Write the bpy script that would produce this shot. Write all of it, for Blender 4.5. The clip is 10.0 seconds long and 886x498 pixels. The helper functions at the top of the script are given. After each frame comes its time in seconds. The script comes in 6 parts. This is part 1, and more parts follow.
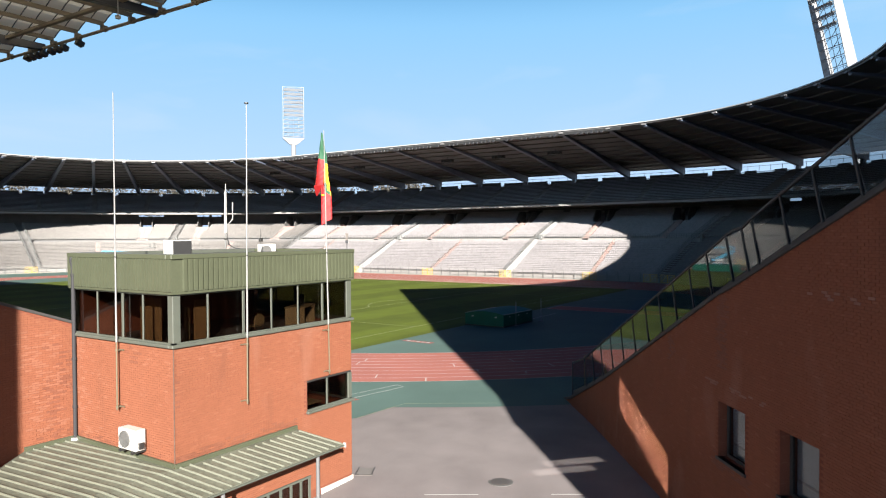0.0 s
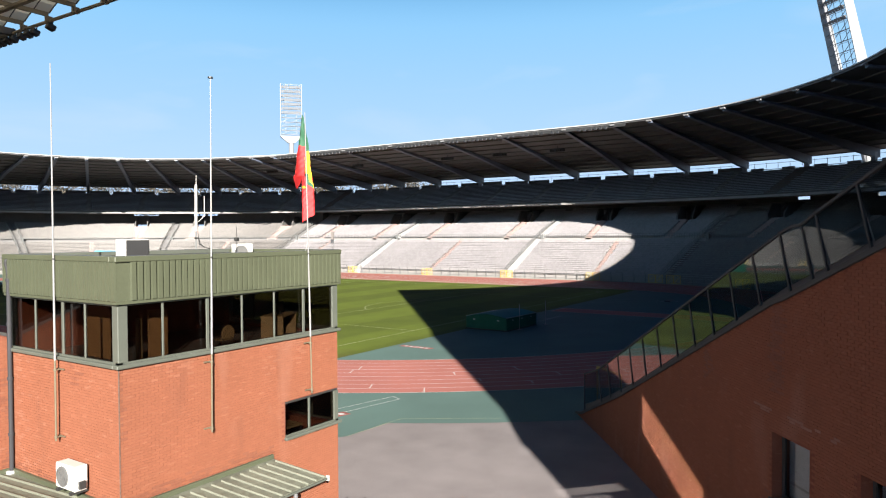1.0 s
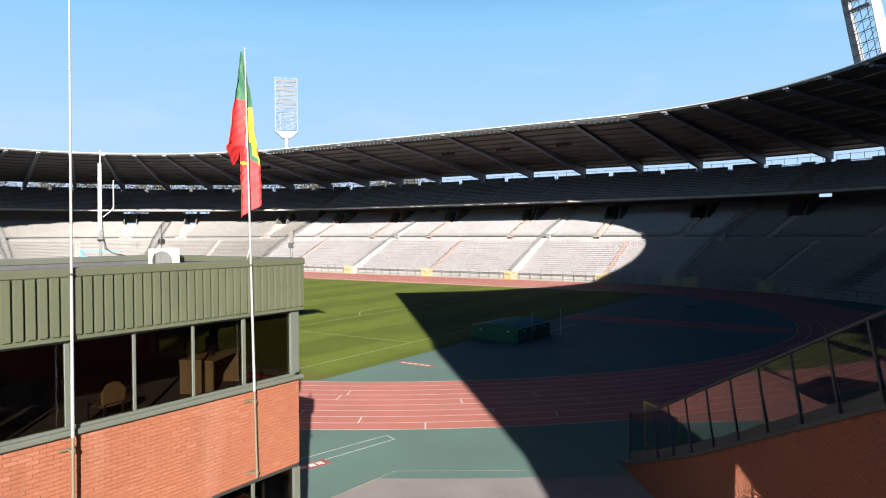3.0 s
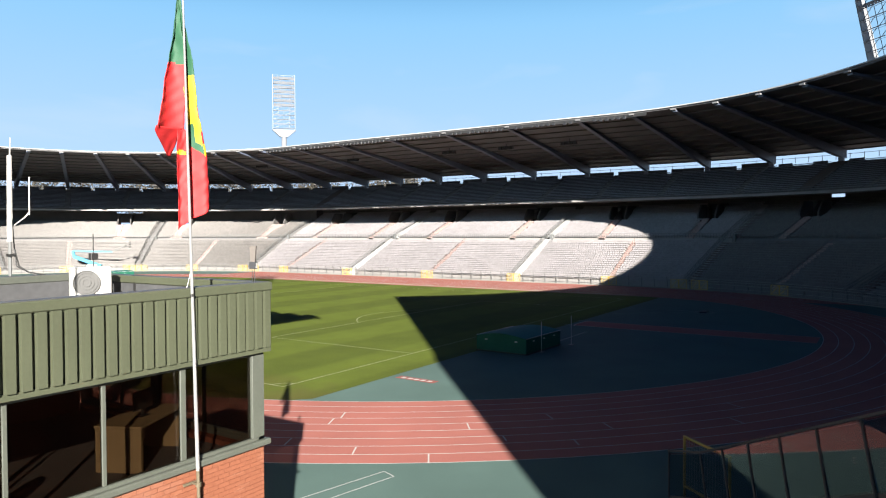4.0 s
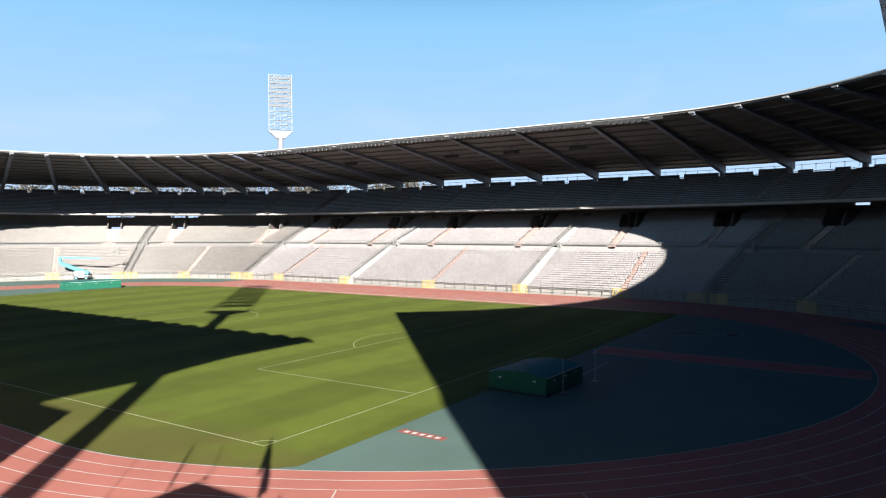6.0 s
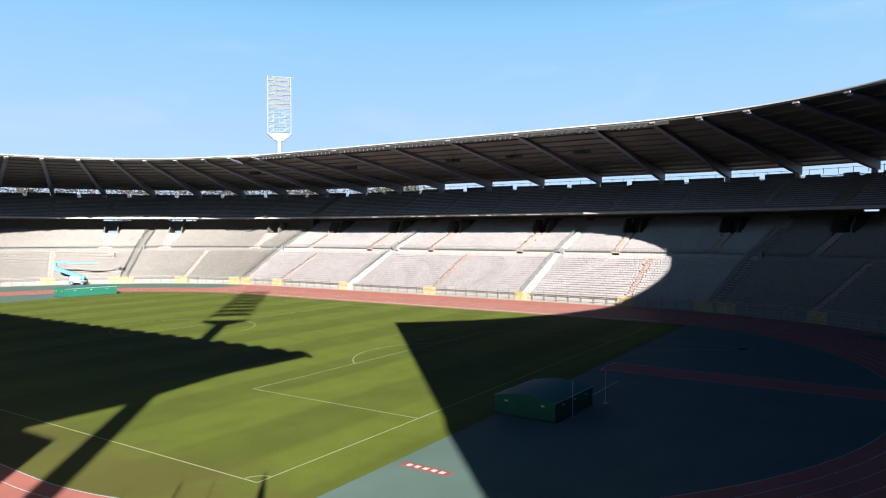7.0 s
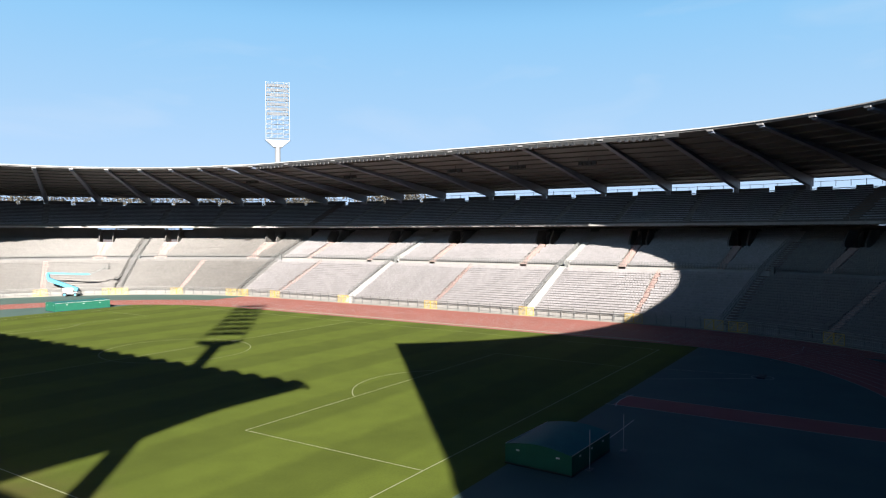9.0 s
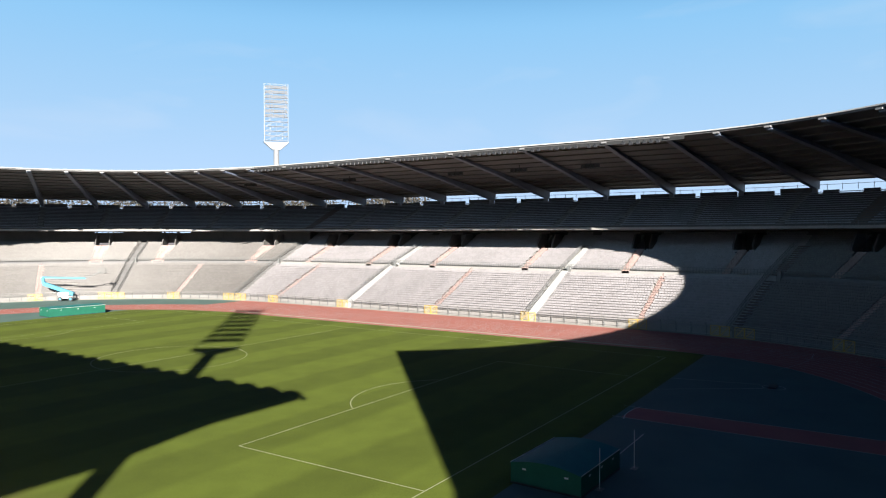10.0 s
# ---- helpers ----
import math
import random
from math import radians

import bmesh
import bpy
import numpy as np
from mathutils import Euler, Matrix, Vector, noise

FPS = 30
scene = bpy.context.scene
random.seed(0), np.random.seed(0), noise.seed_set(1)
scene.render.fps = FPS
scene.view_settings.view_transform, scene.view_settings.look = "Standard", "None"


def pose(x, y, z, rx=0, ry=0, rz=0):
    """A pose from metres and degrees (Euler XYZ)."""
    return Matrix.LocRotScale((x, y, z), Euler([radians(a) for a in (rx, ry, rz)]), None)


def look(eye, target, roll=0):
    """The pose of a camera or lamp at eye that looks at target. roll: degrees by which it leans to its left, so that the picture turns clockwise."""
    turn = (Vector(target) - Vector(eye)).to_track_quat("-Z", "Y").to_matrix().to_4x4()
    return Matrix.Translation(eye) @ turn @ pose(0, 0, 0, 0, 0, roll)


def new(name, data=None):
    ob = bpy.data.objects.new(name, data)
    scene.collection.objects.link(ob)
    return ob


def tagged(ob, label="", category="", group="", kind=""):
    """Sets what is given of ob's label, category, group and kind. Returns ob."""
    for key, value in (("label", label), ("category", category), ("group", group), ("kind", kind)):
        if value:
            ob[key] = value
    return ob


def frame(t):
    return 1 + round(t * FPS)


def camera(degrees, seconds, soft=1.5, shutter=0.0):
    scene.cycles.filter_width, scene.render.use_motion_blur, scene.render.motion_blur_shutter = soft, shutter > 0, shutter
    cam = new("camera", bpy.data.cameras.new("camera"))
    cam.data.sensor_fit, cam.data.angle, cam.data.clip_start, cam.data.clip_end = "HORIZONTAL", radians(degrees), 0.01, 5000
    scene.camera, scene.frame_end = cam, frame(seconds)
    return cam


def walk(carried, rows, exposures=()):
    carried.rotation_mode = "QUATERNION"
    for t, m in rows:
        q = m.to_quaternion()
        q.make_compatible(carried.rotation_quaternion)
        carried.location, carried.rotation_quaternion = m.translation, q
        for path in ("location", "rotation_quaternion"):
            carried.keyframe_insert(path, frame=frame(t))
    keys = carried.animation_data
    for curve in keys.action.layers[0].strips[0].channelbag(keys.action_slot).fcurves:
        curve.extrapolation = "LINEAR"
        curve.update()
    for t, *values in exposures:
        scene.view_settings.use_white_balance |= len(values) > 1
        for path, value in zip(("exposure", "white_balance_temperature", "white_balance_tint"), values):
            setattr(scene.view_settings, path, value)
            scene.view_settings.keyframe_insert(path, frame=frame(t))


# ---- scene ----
cam = camera(65.8, 10.0, soft=1.15)
PATH = [
    (0, (-78.534, -94.118, 9.585), (-70.158, -88.66, 9.385), -0.32),
    (0.5, (-77.071, -93.201, 9.497), (-68.694, -87.743, 9.295), -0.32),
    (1, (-75.621, -92.235, 9.545), (-67.244, -86.778, 9.339), -0.32),
    (1.5, (-74.122, -91.199, 9.59), (-65.743, -85.744, 9.379), -0.31),
    (2, (-72.545, -90.085, 9.598), (-64.165, -84.633, 9.382), -0.3),
    (2.5, (-70.897, -88.899, 9.591), (-62.515, -83.45, 9.37), -0.28),
    (3, (-69.202, -87.662, 9.612), (-60.818, -82.216, 9.386), -0.25),
    (3.5, (-67.5, -86.399, 9.703), (-59.114, -80.956, 9.474), -0.23),
    (4, (-65.836, -85.144, 9.894), (-57.448, -79.704, 9.661), -0.2),
    (4.5, (-64.255, -83.931, 10.193), (-55.866, -78.494, 9.958), -0.17),
    (5, (-62.797, -82.791, 10.595), (-54.405, -77.356, 10.358), -0.14),
    (5.5, (-61.488, -81.747, 11.078), (-53.095, -76.316, 10.84), -0.11),
    (6, (-60.343, -80.816, 11.616), (-51.949, -75.387, 11.378), -0.08),
    (6.5, (-59.361, -80.0, 12.186), (-50.965, -74.573, 11.948), -0.06),
    (7, (-58.521, -79.289, 12.769), (-50.123, -73.864, 12.532), -0.03),
    (7.5, (-57.79, -78.661, 13.357), (-49.391, -73.238, 13.121), -0.02),
    (8, (-57.122, -78.085, 13.945), (-48.721, -72.664, 13.712), -0.0),
    (8.5, (-56.463, -77.523, 14.521), (-48.061, -72.105, 14.294), 0.01),
    (9, (-55.761, -76.943, 15.047), (-47.358, -71.526, 14.827), 0.01),
    (9.5, (-54.974, -76.322, 15.422), (-46.57, -70.907, 15.213), 0.01),
    (10, (-54.084, -75.664, 15.44), (-45.677, -70.251, 15.247), -0.01),
]
walk(cam, [(t, look(eye, target, roll)) for t, eye, target, roll in PATH],
     exposures=((0.0, 2.01), (4.0, 2.01), (7.0, 1.99), (8.5, 1.95), (10.0, 1.91)))

# ---- light: low sun behind the gap, clear sky ----
SUN_AZ, SUN_EL = radians(43.2), math.atan(1 / 2.645)   # way the light travels in plan, height of the sun
world = bpy.data.worlds.new("sky")
scene.world = world
world.use_nodes = True
wn = world.node_tree
sky = wn.nodes.new("ShaderNodeTexSky")
sky.sky_type = "NISHITA"
sky.sun_disc = False
sky.sun_elevation = SUN_EL
sky.sun_rotation = math.pi / 2 - (SUN_AZ + math.pi)
sky.air_density, sky.dust_density, sky.ozone_density = 0.1, 0.0, 3.0
wn.nodes["Background"].inputs["Strength"].default_value = 0.05
# near the horizon the air evens the colour out to a pale blue, all the way round
tc, sep, low, band, rise, pale = (wn.nodes.new("ShaderNode" + k) for k in ("TexCoord", "SeparateXYZ", "MapRange", "MixRGB", "MapRange", "MixRGB"))
low.interpolation_type = "SMOOTHSTEP"
low.inputs["From Min"].default_value, low.inputs["From Max"].default_value = 0.28, 0.46
low.inputs["To Min"].default_value, low.inputs["To Max"].default_value = 0.85, 0.0
rise.inputs["From Min"].default_value, rise.inputs["From Max"].default_value = 0.03, 0.36
pale.inputs[1].default_value, pale.inputs[2].default_value = (3.4, 4.42, 5.4, 1), (1.33, 3.5, 5.65, 1)
wn.links.new(sep.outputs["Z"], rise.inputs["Value"])
wn.links.new(rise.outputs[0], pale.inputs[0])
# the air is brighter round the sun and deepest a quarter turn away from it
toward, glow, lit = (wn.nodes.new("ShaderNode" + k) for k in ("VectorMath", "MapRange", "VectorMath"))
toward.operation, lit.operation = "DOT_PRODUCT", "SCALE"
toward.inputs[1].default_value = (-math.cos(SUN_AZ) * math.cos(SUN_EL), -math.sin(SUN_AZ) * math.cos(SUN_EL), math.sin(SUN_EL))
glow.interpolation_type = "SMOOTHSTEP"
glow.inputs["From Min"].default_value, glow.inputs["From Max"].default_value = 0.1, 1.0
glow.inputs["To Min"].default_value, glow.inputs["To Max"].default_value = 1.0, 2.2
deep, both = wn.nodes.new("ShaderNodeMapRange"), wn.nodes.new("ShaderNodeMath")
deep.interpolation_type, both.operation = "SMOOTHSTEP", "MULTIPLY"
deep.inputs["From Min"].default_value, deep.inputs["From Max"].default_value = -0.5, 0.1
deep.inputs["To Min"].default_value, deep.inputs["To Max"].default_value = 1.0, 0.78
wn.links.new(toward.outputs["Value"], deep.inputs["Value"])
wn.links.new(glow.outputs[0], both.inputs[0])
wn.links.new(deep.outputs[0], both.inputs[1])
wn.links.new(tc.outputs["Generated"], toward.inputs[0])
wn.links.new(toward.outputs["Value"], glow.inputs["Value"])
# a few thin streaks of cirrus
streak, wisp, thin, haze = (wn.nodes.new("ShaderNode" + k) for k in ("Mapping", "TexNoise", "MapRange", "MixRGB"))
streak.inputs["Rotation"].default_value, streak.inputs["Scale"].default_value = (0, radians(18), radians(35)), (1.3, 1.3, 5.0)
wisp.inputs["Scale"].default_value, wisp.inputs["Detail"].default_value, wisp.inputs["Distortion"].default_value = 2.6, 6.0, 0.6
thin.inputs["From Min"].default_value, thin.inputs["From Max"].default_value, thin.inputs["To Max"].default_value = 0.55, 0.8, 0.28
haze.inputs[2].default_value = (4.6, 5.0, 5.4, 1)
wn.links.new(tc.outputs["Generated"], streak.inputs["Vector"])
wn.links.new(streak.outputs[0], wisp.inputs["Vector"])
wn.links.new(wisp.outputs["Fac"], thin.inputs["Value"])
wn.links.new(thin.outputs[0], haze.inputs[0])
wn.links.new(pale.outputs[0], haze.inputs[1])
wn.links.new(haze.outputs[0], lit.inputs[0])
wn.links.new(both.outputs[0], lit.inputs["Scale"])
wn.links.new(lit.outputs[0], band.inputs[2])
wn.links.new(tc.outputs["Generated"], sep.inputs[0])
wn.links.new(sep.outputs["Z"], low.inputs["Value"])
wn.links.new(low.outputs[0], band.inputs[0])
tint = wn.nodes.new("ShaderNodeVectorMath")
tint.operation = "MULTIPLY"
tint.inputs[1].default_value = (0.6, 0.95, 1.45)
wn.links.new(sky.outputs[0], tint.inputs[0])
wn.links.new(tint.outputs[0], band.inputs[1])
wn.links.new(band.outputs[0], wn.nodes["Background"].inputs["Color"])
sun = new("sun", bpy.data.lights.new("sun", "SUN"))
sun.data.energy, sun.data.angle, sun.data.color = 5.0, radians(0.5), (1.0, 0.94, 0.85)
sun.matrix_world = look((0, 0, 0), (math.cos(SUN_AZ) * math.cos(SUN_EL), math.sin(SUN_AZ) * math.cos(SUN_EL), -math.sin(SUN_EL)))


def thrown_back(x0, x1, z0, z1, share=0.4):
    """Sunlight that a strip of the tower's front glass throws back across the forecourt."""
    d = Vector((math.cos(SUN_AZ) * math.cos(SUN_EL), -math.sin(SUN_AZ) * math.cos(SUN_EL), -math.sin(SUN_EL)))
    up = (Vector((0, 0, 1)) - d * d.z).normalized()
    side = up.cross(-d)
    lamp = bpy.data.lights.new("pane_reflection", "AREA")
    lamp.shape, lamp.size, lamp.size_y = "RECTANGLE", (x1 - x0) * abs(side.x), (z1 - z0) * up.z
    lamp.spread, lamp.color = radians(0.7), (1.0, 0.94, 0.85)
    lamp.energy = share * 5.0 * lamp.size * lamp.size_y
    at = Vector(((x0 + x1) / 2, -75.92, (z0 + z1) / 2)) + d * 0.85
    m = Matrix((side, up, -d)).transposed().to_4x4()
    m.translation = at
    new("pane_reflection", lamp).matrix_world = m


for a, b in ((-65.4, -64.45), (-64.3, -63.05), (-62.82, -61.77), (-61.6, -60.48), (-60.32, -59.22), (-58.98, -57.8)):
    for k in range(3):
        thrown_back(a + (b - a) * k / 3, a + (b - a) * (k + 1) / 3, 6.35, 7.78)
for a, b in ((-59.92, -59.0), (-58.76, -57.76)):
    thrown_back(a, b, 3.1, 4.1)


# ---- materials ----
def mat(name, color, rough=0.7, metal=0.0, vary=0.15, scale=1.5, fine=30.0, bump=0.1, island=0.0, spec=0.5):
    m = bpy.data.materials.new(name)
    m.use_nodes = True
    nt = m.node_tree
    b = nt.nodes["Principled BSDF"]
    b.inputs["Roughness"].default_value, b.inputs["Metallic"].default_value = rough, metal
    b.inputs["Specular IOR Level"].default_value = spec
    geo = nt.nodes.new("ShaderNodeNewGeometry")
    big, small = nt.nodes.new("ShaderNodeTexNoise"), nt.nodes.new("ShaderNodeTexNoise")
    big.inputs["Scale"].default_value, big.inputs["Detail"].default_value = scale, 4.0
    small.inputs["Scale"].default_value, small.inputs["Detail"].default_value = fine, 3.0
    for n in (big, small):
        nt.links.new(geo.outputs["Position"], n.inputs["Vector"])
    add = nt.nodes.new("ShaderNodeMath")
    add.operation = "ADD"
    nt.links.new(big.outputs["Fac"], add.inputs[0])
    nt.links.new(small.outputs["Fac"], add.inputs[1])
    last = add.outputs[0]
    if island:
        # the same spread of tones for joined pieces and for single ones
        info = nt.nodes.new("ShaderNodeObjectInfo")
        both, fract, k = (nt.nodes.new("ShaderNodeMath") for _ in range(3))
        both.operation, fract.operation, k.operation = "ADD", "FRACT", "MULTIPLY_ADD"
        nt.links.new(geo.outputs["Random Per Island"], both.inputs[0])
        nt.links.new(info.outputs["Random"], both.inputs[1])
        nt.links.new(both.outputs[0], fract.inputs[0])
        nt.links.new(fract.outputs[0], k.inputs[0])
        k.inputs[1].default_value = island
        nt.links.new(last, k.inputs[2])
        last = k.outputs[0]
    ramp = nt.nodes.new("ShaderNodeMapRange")
    ramp.inputs["From Min"].default_value, ramp.inputs["From Max"].default_value = 0.6, 1.4 + island
    ramp.inputs["To Min"].default_value, ramp.inputs["To Max"].default_value = 1 - vary, 1 + vary
    nt.links.new(last, ramp.inputs["Value"])
    mul = nt.nodes.new("ShaderNodeVectorMath")
    mul.operation = "SCALE"
    mul.inputs[0].default_value = color
    nt.links.new(ramp.outputs[0], mul.inputs["Scale"])
    nt.links.new(mul.outputs[0], b.inputs["Base Color"])
    if bump:
        bn = nt.nodes.new("ShaderNodeBump")
        bn.inputs["Strength"].default_value, bn.inputs["Distance"].default_value = bump, 0.02
        nt.links.new(small.outputs["Fac"], bn.inputs["Height"])
        nt.links.new(bn.outputs[0], b.inputs["Normal"])
    return m


def glass(name, color, rough=0.02, face=0.05):
    """A pane: clear tinted glass with a mirror's gloss that grows at a glancing angle; face: gloss seen square on."""
    m = bpy.data.materials.new(name)
    m.use_nodes = True
    nt = m.node_tree
    for n in list(nt.nodes):
        nt.nodes.remove(n)
    out = nt.nodes.new("ShaderNodeOutputMaterial")
    mix, tr, gl, lw = (nt.nodes.new("ShaderNode" + k) for k in ("MixShader", "BsdfTransparent", "BsdfGlossy", "LayerWeight"))
    power, scale = nt.nodes.new("ShaderNodeMath"), nt.nodes.new("ShaderNodeMath")
    power.operation, scale.operation = "POWER", "MULTIPLY_ADD"
    power.inputs[1].default_value = 4.5
    scale.inputs[1].default_value, scale.inputs[2].default_value = 1.0 - face, face
    tr.inputs["Color"].default_value = (*color, 1)
    gl.inputs["Roughness"].default_value = rough
    nt.links.new(lw.outputs["Facing"], power.inputs[0])
    nt.links.new(power.outputs[0], scale.inputs[0])
    nt.links.new(scale.outputs[0], mix.inputs[0])
    nt.links.new(tr.outputs[0], mix.inputs[1])
    nt.links.new(gl.outputs[0], mix.inputs[2])
    nt.links.new(mix.outputs[0], out.inputs["Surface"])
    return m


M_SEAT = mat("white_plastic_seat", (0.212, 0.201, 0.208), 0.55, vary=0.22, scale=0.12, fine=3.0, bump=0.0, island=0.5)
# white seat colour again, lightened and blued in place of sky light
M_SEAT_UP = mat("grey_white_plastic_seat", (0.235, 0.24, 0.275), 0.55, vary=0.2, scale=0.12, fine=3.0, bump=0.0, island=0.6)
M_SEAT_OLD = mat("weathered_plastic_seat", (0.12, 0.112, 0.107), 0.6, vary=0.28, scale=0.12, fine=3.0, bump=0.0, island=0.5)
M_CONC = mat("stand_concrete", (0.2, 0.193, 0.187), 0.85, vary=0.2, scale=0.4, fine=6.0)
# much darker grey than stand_concrete
M_CONC_DARK = mat("dark_concrete", (0.085, 0.082, 0.08), 0.85, vary=0.25, scale=0.4, fine=6.0)
M_TERRACE = mat("pale_terrace_concrete", (0.225, 0.217, 0.21), 0.85, vary=0.15, scale=0.4, fine=6.0)
M_STAIR = mat("pale_concrete_stair", (0.23, 0.223, 0.215), 0.85, vary=0.2, scale=0.5, fine=5.0)
M_PINK = mat("pink_painted_steps", (0.27, 0.2, 0.186), 0.8, vary=0.2, scale=0.5, fine=5.0)
M_ROOF_UNDER = mat("dark_roof_sheet", (0.076, 0.075, 0.077), 0.6, vary=0.25, scale=0.3, fine=4.0)
M_BEAM = mat("blue_grey_steel", (0.102, 0.123, 0.172), 0.5, vary=0.15, scale=0.5)
M_CAP = mat("grey_beam_cap", (0.17, 0.17, 0.175), 0.5)
M_CONC_UP = mat("grey_upper_concrete", (0.13, 0.128, 0.13), 0.85, vary=0.2, scale=0.4, fine=6.0)
M_WAY = mat("brown_stained_concrete", (0.1, 0.075, 0.065), 0.85, vary=0.25, scale=0.6, fine=6.0)
M_TRIM = mat("white_roof_trim", (0.36, 0.36, 0.36), 0.5)
M_STEEL = mat("dark_roof_steel", (0.04, 0.042, 0.052), 0.5, vary=0.2, scale=0.6)
M_RAIL = mat("grey_painted_rail", (0.12, 0.125, 0.125), 0.5)
M_FENCE = mat("pale_grey_fence_paint", (0.2, 0.2, 0.195), 0.5)
M_YELLOW = mat("yellow_paint", (0.42, 0.28, 0.05), 0.55)
M_WHITE = mat("white_paint", (0.55, 0.55, 0.55), 0.5, vary=0.08)
M_LINE = mat("white_line_paint", (0.4, 0.4, 0.39), 0.7, vary=0.12, scale=2, fine=20)
M_TRACK = mat("red_track_rubber", (0.305, 0.117, 0.098), 0.8, vary=0.18, scale=0.25, fine=25, bump=0.15, spec=0.15)
M_TEAL = mat("green_synthetic_apron", (0.08, 0.126, 0.115), 0.75, vary=0.18, scale=0.2, fine=20, bump=0.12, spec=0.12)
M_ASPHALT = mat("worn_asphalt", (0.172, 0.154, 0.155), 0.85, vary=0.22, scale=0.5, fine=40, bump=0.3, spec=0.15)
M_BRICK = mat("red_brick", (0.188, 0.07, 0.04), 0.85, vary=0.12, scale=0.7, fine=18, bump=0.3, island=0.42, spec=0.12)
M_MORTAR = mat("brick_mortar", (0.15, 0.052, 0.032), 0.9, vary=0.2, scale=0.8, fine=30, spec=0.12)


def weather(m):
    """Pale lime streaks along the courses and dark damp stains down the wall."""
    nt = m.node_tree
    b = nt.nodes["Principled BSDF"]
    last = b.inputs["Base Color"].links[0].from_socket
    geo = nt.nodes.new("ShaderNodeNewGeometry")
    for stretch, size, lo, hi, tint, amount in (((1, 1, 5), 2.6, 0.60, 0.72, (0.3, 0.15, 0.1, 1), 0.3), ((1, 1, 0.4), 0.7, 0.60, 0.74, (0.3, 0.18, 0.14, 1), 0.22), ((1, 1, 0.22), 1.1, 0.60, 0.75, (0.12, 0.05, 0.033, 1), 0.4)):
        mp, nz, mr, mx = (nt.nodes.new("ShaderNode" + k) for k in ("Mapping", "TexNoise", "MapRange", "MixRGB"))
        mp.inputs["Scale"].default_value = stretch
        mp.inputs["Location"].default_value = (size * 7, size * 3, size)
        nz.inputs["Scale"].default_value, nz.inputs["Detail"].default_value = size, 5.0
        mr.inputs["From Min"].default_value, mr.inputs["From Max"].default_value, mr.inputs["To Max"].default_value = lo, hi, amount
        nt.links.new(geo.outputs["Position"], mp.inputs["Vector"])
        nt.links.new(mp.outputs[0], nz.inputs["Vector"])
        nt.links.new(nz.outputs["Fac"], mr.inputs["Value"])
        nt.links.new(mr.outputs[0], mx.inputs[0])
        nt.links.new(last, mx.inputs[1])
        mx.inputs[2].default_value = tint
        last = mx.outputs[0]
    nt.links.new(last, b.inputs["Base Color"])


weather(M_BRICK)
weather(M_MORTAR)
M_GREEN = mat("olive_green_sheet", (0.059, 0.066, 0.041), 0.5, vary=0.12, scale=1.2, fine=20)
M_FRAME = mat("grey_green_frame", (0.07, 0.077, 0.064), 0.5)
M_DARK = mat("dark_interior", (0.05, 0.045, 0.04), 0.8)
M_GLASS = glass("window_glass", (0.51, 0.475, 0.44), face=0.05)
M_CLEAR = glass("balustrade_glass", (0.66, 0.7, 0.72), face=0.055)
M_MAT = mat("green_mat_cover", (0.011, 0.092, 0.06), 0.6, vary=0.15, spec=0.25)
M_MAT_TOP = mat("teal_rain_cover", (0.012, 0.12, 0.12), 0.65, vary=0.15, spec=0.2)
M_BLACK = mat("black_plastic", (0.02, 0.02, 0.02), 0.5)


# ---- mesh helpers ----
def obj(name, verts, faces, material, parent=None, label="", smooth=False):
    me = bpy.data.meshes.new(name)
    me.from_pydata([tuple(v) for v in verts], [], [tuple(f) for f in faces])
    me.materials.append(material)
    if smooth:
        me.polygons.foreach_set("use_smooth", [True] * len(me.polygons))
    me.update()
    ob = new(name, me)
    if parent:
        ob.parent = parent
    if label:
        ob["label"] = label
    return ob


def part(name, bm, material, parent=None, label="", smooth=False):
    """Links a bmesh as one mesh object, under a thing or a part."""
    bmesh.ops.recalc_face_normals(bm, faces=bm.faces)
    me = bpy.data.meshes.new(name)
    bm.to_mesh(me)
    bm.free()
    me.materials.append(material)
    if smooth:
        me.polygons.foreach_set("use_smooth", [True] * len(me.polygons))
    ob = new(name, me)
    if parent:
        ob.parent = parent
    if label:
        ob["label"] = label
    return ob


def thing(name, label, category, group="", kind="", at=None):
    ob = new(name)
    ob.empty_display_size = 0.2
    if at is not None:
        ob.matrix_basis = at
    return tagged(ob, label, category, group, kind)


def box(bm, x0, y0, z0, x1, y1, z1, m=None, bevel=0.0):
    r = bmesh.ops.create_cube(bm, size=1, matrix=Matrix.Translation(((x0 + x1) / 2, (y0 + y1) / 2, (z0 + z1) / 2)) @ Matrix.Diagonal((x1 - x0, y1 - y0, z1 - z0, 1)))
    if m is not None:
        bmesh.ops.transform(bm, matrix=m, verts=r["verts"])
    if bevel:
        edges = list({e for v in r["verts"] for e in v.link_edges})
        bmesh.ops.bevel(bm, geom=edges, offset=bevel, segments=1, affect="EDGES")
    return bm


def boxm(*a, **k):
    return box(bmesh.new(), *a, **k)


